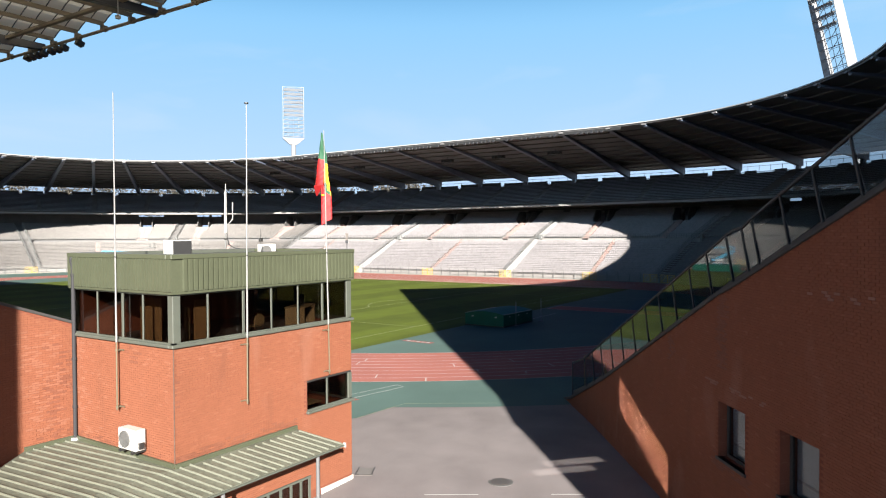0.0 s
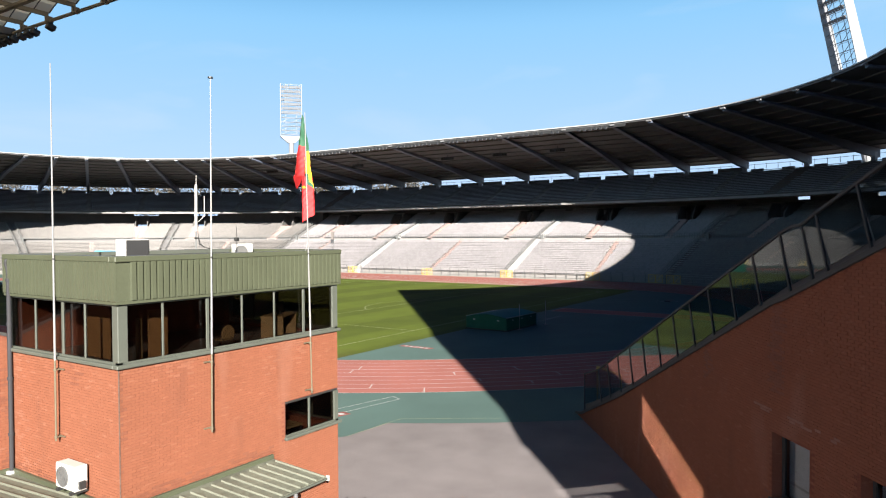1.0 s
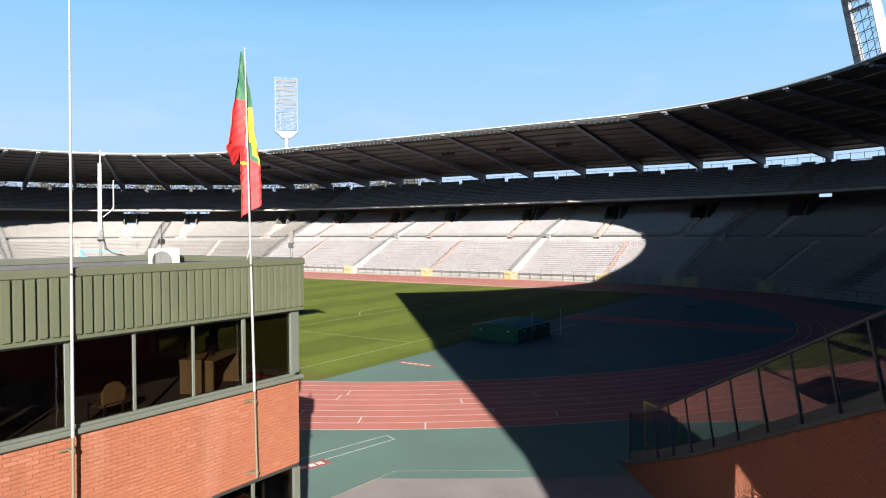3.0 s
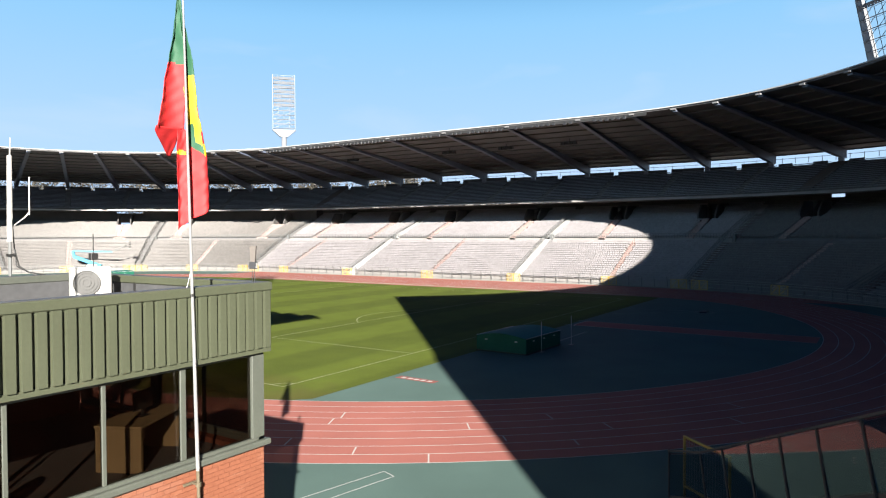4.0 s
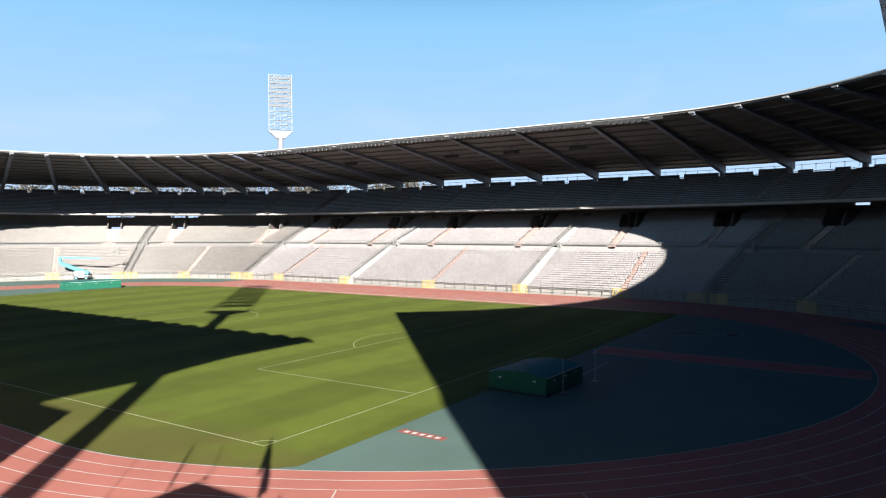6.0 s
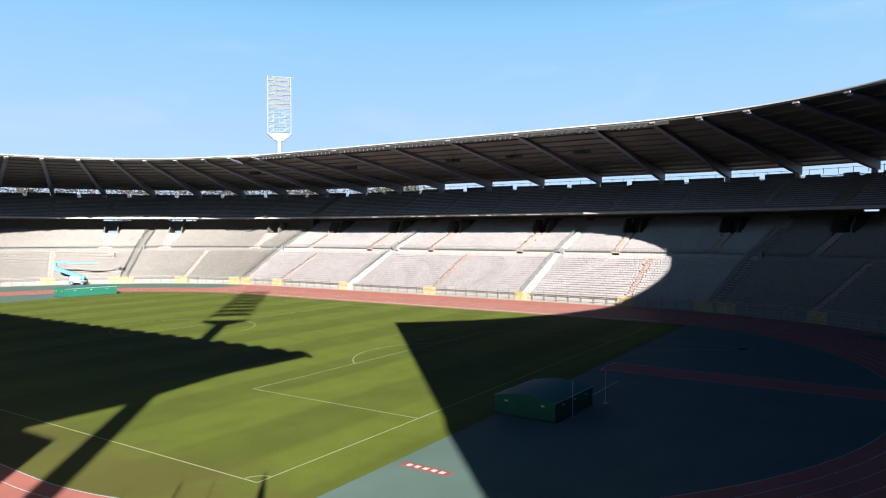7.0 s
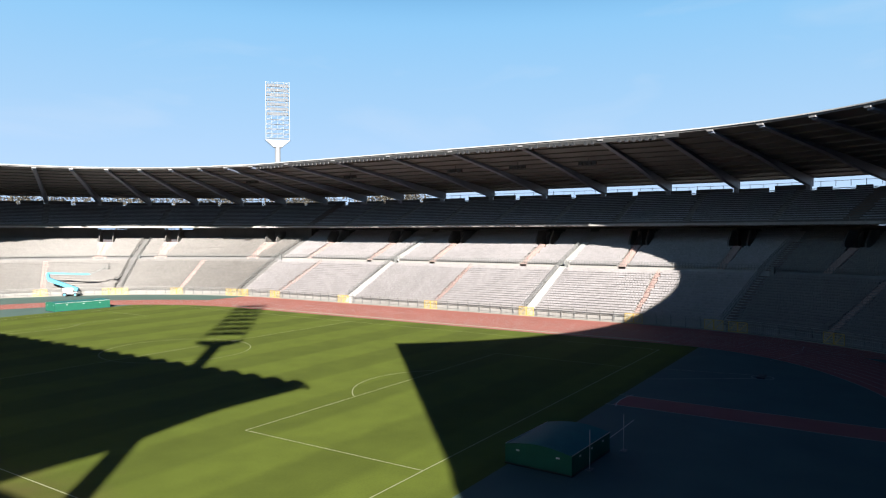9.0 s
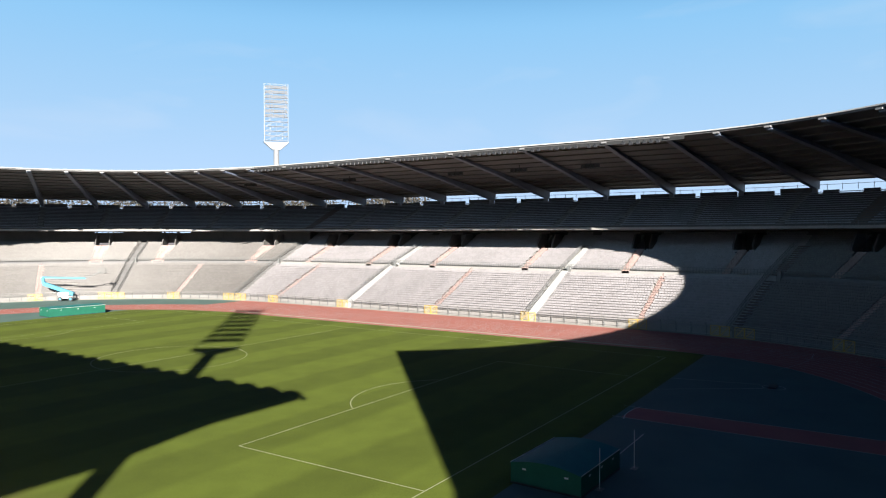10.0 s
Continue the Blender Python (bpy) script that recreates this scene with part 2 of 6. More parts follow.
def bar(bm, a, b, w, h=None, up=(0, 0, 1)):
    """A straight square bar from a to b."""
    a, b = Vector(a), Vector(b)
    d = b - a
    x = d.normalized()
    s = x.cross(Vector(up))
    s = s.normalized() if s.length > 1e-4 else Vector((1, 0, 0))
    u = s.cross(x)
    h = h or w
    vs = [bm.verts.new(p + s * (i * w / 2) + u * (j * h / 2)) for p in (a, b) for i, j in ((-1, -1), (1, -1), (1, 1), (-1, 1))]
    for f in ((0, 1, 2, 3), (7, 6, 5, 4), (0, 4, 5, 1), (1, 5, 6, 2), (2, 6, 7, 3), (3, 7, 4, 0)):
        bm.faces.new([vs[i] for i in f])
    return bm


def tube(bm, a, b, r, r2=None, n=8):
    a, b = Vector(a), Vector(b)
    d = b - a
    m = Matrix.Translation((a + b) / 2) @ d.to_track_quat("Z", "Y").to_matrix().to_4x4()
    bmesh.ops.create_cone(bm, cap_ends=True, segments=n, radius1=r, radius2=r if r2 is None else r2, depth=d.length, matrix=m)
    return bm


# ---- plan: an oval of two half circles about (0, -C) and (0, C) ----
C = 43.0
A_END = 221.0           # where the bowl ends at the gap, degrees round the near centre


def oval(R, u):
    """u: degrees round the near bend from 180 to 360, then 0..86 m of straight (as 360..446), then the far bend."""
    if u <= 360:
        a = radians(u)
        return R * math.cos(a), -C + R * math.sin(a)
    if u <= 446:
        return R, -C + (u - 360)
    a = radians(u - 446)
    return R * math.cos(a), C + R * math.sin(a)


U0, U1 = A_END, 446 + 150.0


def stations(u0=U0, u1=U1, bend=1.5, straight=2.0):
    """Even steps along the oval, with the joints on them."""
    out = []
    for a, b, step in ((180, 360, bend), (360, 446, straight), (446, 626, bend)):
        lo, hi = max(a, u0), min(b, u1)
        if hi > lo:
            n = max(1, round((hi - lo) / step))
            out += [lo + (hi - lo) * i / n for i in range(n)]
    return out + [u1]


def reach(u):
    """0 to 1: how far the far bend's wider shape is reached."""
    k = min(1.0, max(0.0, (u - 444) / 12))
    return k * k * (3 - 2 * k)


def as_drawn(R, z, u):
    return R, z


def wide_roof(R, z, u):
    """In the far bend the roof's front edge hangs further out and a little lower."""
    k = reach(u) * (96.6 - R) / 44
    return R - 5.4 * k, z - 0.5 * k


def far_back(R, z, u):
    """In the far bend the upper stand stands a little further back."""
    return R + 2.0 * reach(u), z + 0.08 * reach(u)


def sweep(name, profile, us, material, parent=None, closed=True, label="", shape=as_drawn):
    """A profile of (R, z) drawn along the oval; shape(R, z, u) bends it on the way."""
    P, n = len(profile), len(us)
    verts = []
    for u in us:
        for R, z in profile:
            R, z = shape(R, z, u)
            verts.append((*oval(R, u), z))
    faces = []
    for i in range(n - 1):
        for k in range(P if closed else P - 1):
            k2 = (k + 1) % P
            faces.append((i * P + k, (i + 1) * P + k, (i + 1) * P + k2, i * P + k2))
    if closed:
        faces += [tuple(range(P)), tuple(reversed(range((n - 1) * P, n * P)))]
    return obj(name, verts, faces, material, parent, label)


US = stations()
US_HIGH = stations(220.0, U1)     # roof and upper stand reach a little further

# ---- ground ----
def ground_z(x, y):
    """The forecourt falls gently away outside the gap."""
    r = math.hypot(x, y + C)
    if y > -C or x > 0:
        return 0.0
    return -0.45 * min(1.0, max(0.0, (r - 60) / 13.0))


def build_ground():
    # one sheet: fine near the gap, coarse to the horizon
    xs = [-3000, -600, -200] + list(np.arange(-130, -19.9, 2.5)) + [0, 60, 120, 200, 600, 3000]
    ys = [-3000, -600, -200] + list(np.arange(-130, -39.9, 2.5)) + [0, 60, 120, 200, 600, 3000]
    verts = [(x, y, ground_z(x, y) - 0.02) for y in ys for x in xs]
    n = len(xs)
    faces = [(j * n + i, j * n + i + 1, (j + 1) * n + i + 1, (j + 1) * n + i) for j in range(len(ys) - 1) for i in range(n - 1)]
    tagged(obj("ground", verts, faces, M_ASPHALT), "worn grey asphalt forecourt and ground", "ground", kind="structure")


def flat_oval(name, R, material, z, label, category, c=C, n=96):
    vs = []
    for i in range(n + 1):
        a = math.pi * (1 + i / n)
        vs.append((R * math.cos(a), -c + R * math.sin(a), z))
    for i in range(n + 1):
        a = math.pi * i / n
        vs.append((R * math.cos(a), c + R * math.sin(a), z))
    return tagged(obj(name, vs, [tuple(range(len(vs)))], material), label, category, kind="structure")


TRACK_IN, LANE, LANES = 38.85, 1.2, 9


def mass(name, base_v, base_f, mats, material, parent=None, label=""):
    """Many copies of one small form joined into one mesh; mats: an array of 4 x 4 poses."""
    bv = np.c_[np.array(base_v, float), np.ones(len(base_v))]
    mats = np.asarray(mats, float)
    n, k = len(mats), len(base_v)
    verts = np.einsum("nij,kj->nki", mats, bv)[:, :, :3].reshape(-1, 3)
    idx = np.concatenate([np.array(f) for f in base_f])
    sizes = np.array([len(f) for f in base_f])
    loops = (idx[None, :] + (np.arange(n) * k)[:, None]).ravel()
    tot = np.tile(sizes, n)
    starts = np.concatenate([[0], np.cumsum(tot)[:-1]])
    me = bpy.data.meshes.new(name)
    me.vertices.add(len(verts))
    me.vertices.foreach_set("co", verts.ravel())
    me.loops.add(len(loops))
    me.loops.foreach_set("vertex_index", loops.astype(np.int32))
    me.polygons.add(len(tot))
    me.polygons.foreach_set("loop_start", starts.astype(np.int32))
    me.materials.append(material)
    me.update(calc_edges=True)
    me.polygons.foreach_set("use_smooth", np.zeros(len(tot), bool))
    ob = new(name, me)
    if parent:
        ob.parent = parent
    if label:
        ob["label"] = label
    return ob


def way_out(u):
    """Unit vector away from the field at u."""
    if u <= 360:
        return math.cos(radians(u)), math.sin(radians(u))
    if u <= 446:
        return 1.0, 0.0
    return math.cos(radians(u - 446)), math.sin(radians(u - 446))


def stand_pose(R, u, z):
    """A pose on the oval: x along it, y away from the field."""
    x, y = oval(R, u)
    dx, dy = way_out(u)
    return np.array([[dy, dx, 0, x], [-dx, dy, 0, y], [0, 0, 1, z], [0, 0, 0, 1.0]])


def stand_m(R, u, z):
    return Matrix(stand_pose(R, u, z).tolist())


BOX_F = [(0, 3, 2, 1), (4, 5, 6, 7), (0, 1, 5, 4), (1, 2, 6, 5), (2, 3, 7, 6), (3, 0, 4, 7)]


def box_v(x0, y0, z0, x1, y1, z1):
    return [(x0, y0, z0), (x1, y0, z0), (x1, y1, z0), (x0, y1, z0), (x0, y0, z1), (x1, y0, z1), (x1, y1, z1), (x0, y1, z1)]


def spread(u0, u1, gap, R):
    """Places along the oval about gap metres apart at radius R."""
    out, u = [], u0
    while u < u1:
        out.append(u)
        u += gap if 360 <= u < 446 else math.degrees(gap / R)
    return out


def half_width(w, R, u):
    return w / 2 if 360 < u < 446 else math.degrees(w / 2 / R)


# ==== ground, track, pitch ====
build_ground()
flat_oval("apron", 55.7, M_TEAL, 0.0, "green synthetic apron beside the running track", "apron")
TC = 33.0            # centre of the far bend
# near bend: a wide arc between two tighter ones (centre x, y, radius of the inner line, from and to in degrees)
NEAR_BEND = ((-16.35, -42.46, 24.0, 180.0, 196.9), (2.52, -36.73, 43.72, 196.9, 310.8), (15.4, -51.66, 24.0, 310.8, 360.0))


def near_bend(off, n=40):
    """The near bend, off metres outside the track's inner line."""
    out = []
    for x, y, r, a0, a1 in NEAR_BEND:
        for i in range(n + 1):
            a = radians(a0 + (a1 - a0) * i / n)
            out.append((x + (r + off) * math.cos(a), y + (r + off) * math.sin(a)))
    return out


def far_bend(off, n=96):
    r = TRACK_IN + off
    return [(r * math.cos(math.pi * i / n), TC + r * math.sin(math.pi * i / n)) for i in range(n + 1)]


def track_strip(o0, o1, z):
    """A closed band of the track between two distances from its inner line."""
    a, b = near_bend(o0) + far_bend(o0), near_bend(o1) + far_bend(o1)
    m = len(a)
    verts = [(x, y, z) for p in zip(a, b) for x, y in p]
    return verts, [(2 * i, 2 * i + 1, 2 * ((i + 1) % m) + 1, 2 * ((i + 1) % m)) for i in range(m)]


v, f = track_strip(0, LANE * LANES, 0.006)
track = tagged(obj("running_track", v, f, M_TRACK), "red rubber running track with white lane lines", "track", kind="structure")
for i in range(LANES + 1):
    v, f = track_strip(i * LANE - 0.03, i * LANE + 0.03, 0.011)
    obj("lane_line", v, f, M_LINE, track)
# the straight is wider, up to the fence
FENCE_R = 57.45


def straight_end(x):
    """Where a line along the straight meets the fence in the near bend."""
    return -C - math.sqrt(max(0.0, FENCE_R ** 2 - x * x))


xs = [41.3 + (FENCE_R - 41.3) * i / 30 for i in range(31)]
outline = [(x, straight_end(x), 0.009) for x in xs] + [(57.6, -C, 0.009), (57.6, 52, 0.009), (41.3, 52, 0.009)]
straight = tagged(obj("sprint_straight", outline, [tuple(range(len(outline)))], M_TRACK),
                  "red rubber sprint straight with white lane lines", "track", kind="structure")
for i in range(10):
    x = 42.6 + i * 1.22
    y = straight_end(x)
    obj("lane_line", [(x - 0.03, y, 0.014), (x + 0.03, y, 0.014), (x + 0.03, 52, 0.014), (x - 0.03, 52, 0.014)], [(0, 1, 2, 3)], M_LINE, straight)
M_KERB = mat("pale_kerb", (0.17, 0.163, 0.145), 0.8)
tagged(obj("kerb_strip", box_v(40.6, -52, 0.0, 41.25, 38, 0.02), BOX_F, mat("cream_kerb_strip", (0.28, 0.26, 0.22), 0.8)), "pale strip between turf and track", "kerb", kind="structure")
tagged(sweep("outer_apron", [(55.6, -0.1), (57.52, -0.1), (57.52, 0.003), (55.6, 0.003)], stations(300, U1), M_TEAL), "green synthetic strip between track and fence", "apron", kind="structure")
tagged(sweep("kerb", [(57.5, 0.0), (58.0, 0.0), (58.0, 0.14), (57.5, 0.14)], US, M_KERB), "pale kerb below the stand fence", "kerb", kind="structure")


def turf_material():
    """Mown turf: bands of two shades across the pitch, worn patches, blades."""
    m = mat("mown_turf", (0.077, 0.101, 0.0141), 0.9, vary=0.2, scale=0.3, fine=9, bump=0.35, spec=0.15)
    nt = m.node_tree
    b = nt.nodes["Principled BSDF"]
    base = b.inputs["Base Color"].links[0].from_socket
    geo = nt.nodes.new("ShaderNodeNewGeometry")
    sep = nt.nodes.new("ShaderNodeSeparateXYZ")
    nt.links.new(geo.outputs["Position"], sep.inputs[0])
    wob = nt.nodes.new("ShaderNodeTexNoise")
    wob.inputs["Scale"].default_value = 0.6
    nt.links.new(geo.outputs["Position"], wob.inputs["Vector"])
    add = nt.nodes.new("ShaderNodeMath")
    add.operation = "MULTIPLY_ADD"
    add.inputs[1].default_value = 0.5
    nt.links.new(wob.outputs["Fac"], add.inputs[0])
    nt.links.new(sep.outputs["Y"], add.inputs[2])
    sine = nt.nodes.new("ShaderNodeMath")
    sine.operation = "MULTIPLY"
    sine.inputs[1].default_value = math.pi / 5.5
    nt.links.new(add.outputs[0], sine.inputs[0])
    sn = nt.nodes.new("ShaderNodeMath")
    sn.operation = "SINE"
    nt.links.new(sine.outputs[0], sn.inputs[0])
    rng = nt.nodes.new("ShaderNodeMapRange")
    rng.inputs["From Min"].default_value, rng.inputs["From Max"].default_value = -0.25, 0.25
    rng.inputs["To Min"].default_value, rng.inputs["To Max"].default_value = 0.88, 1.09
    nt.links.new(sn.outputs[0], rng.inputs["Value"])
    mul = nt.nodes.new("ShaderNodeVectorMath")
    mul.operation = "SCALE"
    nt.links.new(base, mul.inputs[0])
    nt.links.new(rng.outputs[0], mul.inputs["Scale"])
    # browner, worn turf outside the touchline
    worn, patch_, mix = nt.nodes.new("ShaderNodeMapRange"), nt.nodes.new("ShaderNodeTexNoise"), nt.nodes.new("ShaderNodeMixRGB")
    patch_.inputs["Scale"].default_value = 0.35
    nt.links.new(geo.outputs["Position"], patch_.inputs["Vector"])
    off = nt.nodes.new("ShaderNodeMath")
    off.operation, off.inputs[1].default_value = "MULTIPLY_ADD", -9.0
    nt.links.new(patch_.outputs["Fac"], off.inputs[0])
    nt.links.new(sep.outputs["X"], off.inputs[2])
    worn.inputs["From Min"].default_value, worn.inputs["From Max"].default_value = -36.5, -41.0
    worn.inputs["To Max"].default_value = 0.65
    nt.links.new(off.outputs[0], worn.inputs["Value"])
    nt.links.new(worn.outputs[0], mix.inputs[0])
    nt.links.new(mul.outputs[0], mix.inputs[1])
    mix.inputs[2].default_value = (0.082, 0.072, 0.022, 1)
    nt.links.new(mix.outputs[0], b.inputs["Base Color"])
    return m


M_TURF = turf_material()


def turf_outline():
    """The turf fills the inside of the track between the two ends."""
    near_ = [(min(39.4, x), max(-56.4, y), 0.012) for x, y in near_bend(-0.1)]
    return near_ + [(min(39.4, x), min(56.4, y), 0.012) for x, y in far_bend(-0.1)]


o = turf_outline()
pitch = tagged(obj("grass_pitch", o, [tuple(range(len(o)))], M_TURF), "mown striped grass football pitch with white lines", "pitch", kind="structure")
M_DULL = mat("faded_line_paint", (0.25, 0.27, 0.16), 0.8, vary=0.2, scale=2, fine=15)


def line(a, b, w=0.09, z=0.02, name="pitch_line", par=None, material=None):
    a, b = Vector((*a, z)), Vector((*b, z))
    s = (b - a).normalized().cross(Vector((0, 0, 1))) * w / 2
    return obj(name, [a + s, b + s, b - s, a - s], [(3, 2, 1, 0)], material or (M_LINE if par else M_DULL), par or pitch)


def arc(cx, cy, r, a0, a1, w=0.09, z=0.02, name="pitch_line", par=None, n=40):
    vs = []
    for i in range(n + 1):
        a = radians(a0 + (a1 - a0) * i / n)
        vs += [(cx + (r - w / 2) * math.cos(a), cy + (r - w / 2) * math.sin(a), z), (cx + (r + w / 2) * math.cos(a), cy + (r + w / 2) * math.sin(a), z)]
    fs = [(2 * i, 2 * i + 1, 2 * i + 3, 2 * i + 2) for i in range(n)]
    return obj(name, vs, fs, M_LINE if par else M_DULL, par or pitch)


WEST, EAST, HL = -34.55, 34.1, 52.5
for s in (-1, 1):
    line((EAST if s > 0 else WEST, -HL), (EAST if s > 0 else WEST, HL))
    line((WEST, s * HL), (EAST, s * HL))
    line((-20.16, s * 36), (20.16, s * 36))
    for q in (-20.16, 20.16):
        line((q, s * HL), (q, s * 36))
    arc(0, s * 41.5, 9.15, 37 if s < 0 else 217, 143 if s < 0 else 323)
line((WEST, 0), (EAST, 0))
arc(0, 0, 9.15, 0, 360, n=80)
for x, y, a in ((WEST, -HL, 0), (EAST, -HL, 90), (EAST, HL, 180), (WEST, HL, 270)):
    arc(x, y, 1, a, a + 90, n=10)

# marks across the lanes
for x0, y0, x1, y1 in ((-37.27, -60.14, -38.23, -60.68), (-38.5, -60.43, -39.51, -60.94), (-42.22, -61.07, -43.23, -61.6), (-41.65, -64.63, -42.59, -65.19),
                       (-40.7, -68.04, -41.7, -68.71), (-35.51, -66.92, -36.41, -67.64), (-31.63, -69.61, -32.41, -70.41), (-36.47, -69.53, -37.07, -70.04),
                       (-35.27, -72.74, -35.86, -73.2), (-31.71, -72.9, -32.53, -73.75), (-23.85, -77.45, -24.55, -78.43), (-27.22, -78.23, -27.97, -79.14), (-22.17, -82.79, -22.64, -83.8)):
    line((x0, y0), (x1, y1), 0.07, 0.012, "lane_mark", track)
# white outline box and red name plates on the apron
apron_marks = thing("apron_markings", "white outline box painted on the green apron", "marking", kind="structure")
for a, b in (((-51.5, -66.0), (-43.5, -67.7)), ((-43.5, -67.7), (-43.75, -68.4)), ((-43.75, -68.4), (-51.5, -66.9))):
    line(a, b, 0.05, 0.006, "painted_line", apron_marks)
for a, b in (((-51.0, -70.72), (-47.2, -71.02)), ((-47.2, -71.02), (-44.3, -75.46))):
    line(a, b, 0.03, 0.007, "painted_line", apron_marks, M_DULL)
M_PLATE = mat("red_plate_paint", (0.2, 0.06, 0.05), 0.7, vary=0.3, scale=2.0)


def name_plate(x, y, yaw, length=3.2, width=0.72):
    """A red painted plate with five plain white bars for its unreadable name."""
    t = thing("name_plate", "red painted plate with white bars on the apron", "sign", "name plates", at=pose(x, y, 0, 0, 0, yaw))
    part("plate", boxm(-length / 2, -width / 2, 0.003, length / 2, width / 2, 0.008), M_PLATE, t)
    for i in range(5):
        c = (i - 2) * length * 0.17
        part("letter_bar", boxm(c - 0.15, -0.17, 0.008, c + 0.15, 0.17, 0.013, bevel=0.002), M_LINE, t)


name_plate(-28.15, -58.55, -92)
name_plate(-48.9, -67.55, -15, 2.4, 0.7)
# javelin run-up in the near end
runway = tagged(obj("javelin_runway", box_v(2.9, -80.0, 0.0, 6.9, -57.0, 0.008), BOX_F, M_TRACK), "red rubber javelin runway with white lines", "runway", kind="structure")
line((2.9, -80), (2.9, -56.2), 0.07, 0.014, "runway_line", runway)
line((6.9, -80), (6.9, -56.0), 0.07, 0.014, "runway_line", runway)
arc(4.9, -65.0, 8.0, 72, 108, 0.1, 0.014, "throwing_arc", runway, 12)
line((-8.0, -60.1), (-1.1, -60.1), 0.08, 0.01, "painted_line", apron_marks)
line((21.5, -56.4), (23.2, -65.0), 0.06, 0.01, "painted_line", apron_marks)
line((15.0, -56.2), (21.4, -65.6), 0.06, 0.01, "painted_line", apron_marks)
arc(22.4, -66.4, 1.07, 0, 360, 0.06, 0.01, "painted_line", apron_marks, 24)
for a, b in (((33.3, -65.7), (38.2, -67.4)), ((38.2, -67.4), (43.0, -68.2)), ((43.0, -68.2), (47.0, -68.1))):
    line(a, b, 0.06, 0.02, "painted_line", apron_marks)
for a, b in (((-57.3, -79.35), (-56.19, -81.09)), ((-54.7, -83.43), (-54.05, -84.45))):
    line(a, b, 0.06, -0.27, "painted_line", apron_marks)
# manhole and drains on the asphalt
M_IRON = mat("cast_iron", (0.10, 0.09, 0.085), 0.6, 0.4)
mh = thing("manhole_cover", "round rusty manhole cover set in the asphalt", "manhole", at=pose(-54.6, -81.2, ground_z(-54.6, -81.2) - 0.02, 0, 0, 0))
part("rim", tube(bmesh.new(), (0, 0, -0.05), (0, 0, 0.008), 0.5, n=28), M_CONC_DARK, mh)
part("lid", tube(bmesh.new(), (0, 0, -0.05), (0, 0, 0.014), 0.4, n=28), M_IRON, mh)
M_SLAB = mat("concrete_slab", (0.14, 0.13, 0.125), 0.85, vary=0.2)
for x, y, yaw, w, d in ((-56.6, -75.9, 30, 0.9, 0.6),):
    t = thing("drain_slab", "grey drain slab with rusty rim set in the asphalt", "drain", at=pose(x, y, ground_z(x, y) - 0.02, 0, 0, yaw))
    part("slab", boxm(-w / 2, -d / 2, -0.05, w / 2, d / 2, 0.012, bevel=0.004), M_SLAB, t)
    for x0, y0, x1, y1 in ((-w / 2 - 0.06, -d / 2 - 0.06, w / 2 + 0.06, -d / 2), (-w / 2 - 0.06, d / 2, w / 2 + 0.06, d / 2 + 0.06), (-w / 2 - 0.06, -d / 2, -w / 2, d / 2), (w / 2, -d / 2, w / 2 + 0.06, d / 2)):
        part("rim", boxm(x0, y0, -0.05, x1, y1, 0.016), M_IRON, t)
# green apron tongue beside the tower
tagged(obj("apron_tongue", [(-47.2, -71.0, 0.004), (-42.5, -78.2, 0.004), (-38, -70, 0.004), (-44, -58, 0.004), (-58, -58, 0.004), (-58.0, -66.5, 0.004), (-51.0, -70.7, 0.004)],
           [(0, 1, 2, 3, 4, 5, 6)], M_TEAL), "green synthetic surface beside the track", "apron", kind="structure")

# ==== stands ====
LOW0, LOW1, MID0, MID1, UP0, UP1 = (58.3, 0.9), (73.4, 7.7), (75.2, 8.7), (88.6, 13.4), (79.4, 17.4), (94.4, 23.3)
ROWS_LOW, ROWS_MID, ROWS_UP = 19, 16, 15
SEAT_U0, SEAT_U1 = 318.0, 538.0
RAIL_U = [319.0, 346.6, 381.0, 424.0, 457.5, 488.6, 519.5]           # stairs with lattice rails
PINK_LOW = [332.0, 361.3, 402.0, 446.0, 474.0, 505.0]                # open pink stairs of the lower part
VOM_U = [326.0, 339.6, 353.0, 369.0, 390.3, 413.5, 432.0, 450.5, 464.0, 483.8, 495.6]   # doorways of the middle part
PINK_MID = VOM_U
WAY_A, WAY_B = 453.5, 338.5       # wide passages in the upper stand
UP_U = [323.5, 330.5, 347.5, 358.6, 372.0, 385.5, 399.6, 413.8, 428.3, 443.0, 465.3, 475.4, 485.5, 495.6, 505.7, 515.8, 526]


def steps(p0, p1, rows):
    out = []
    for i in range(rows):
        r0 = p0[0] + (p1[0] - p0[0]) * i / rows
        r1 = p0[0] + (p1[0] - p0[0]) * (i + 1) / rows
        z = p0[1] + (p1[1] - p0[1]) * i / (rows - 1)
        out += [(r0, z), (r1, z)]
    return out


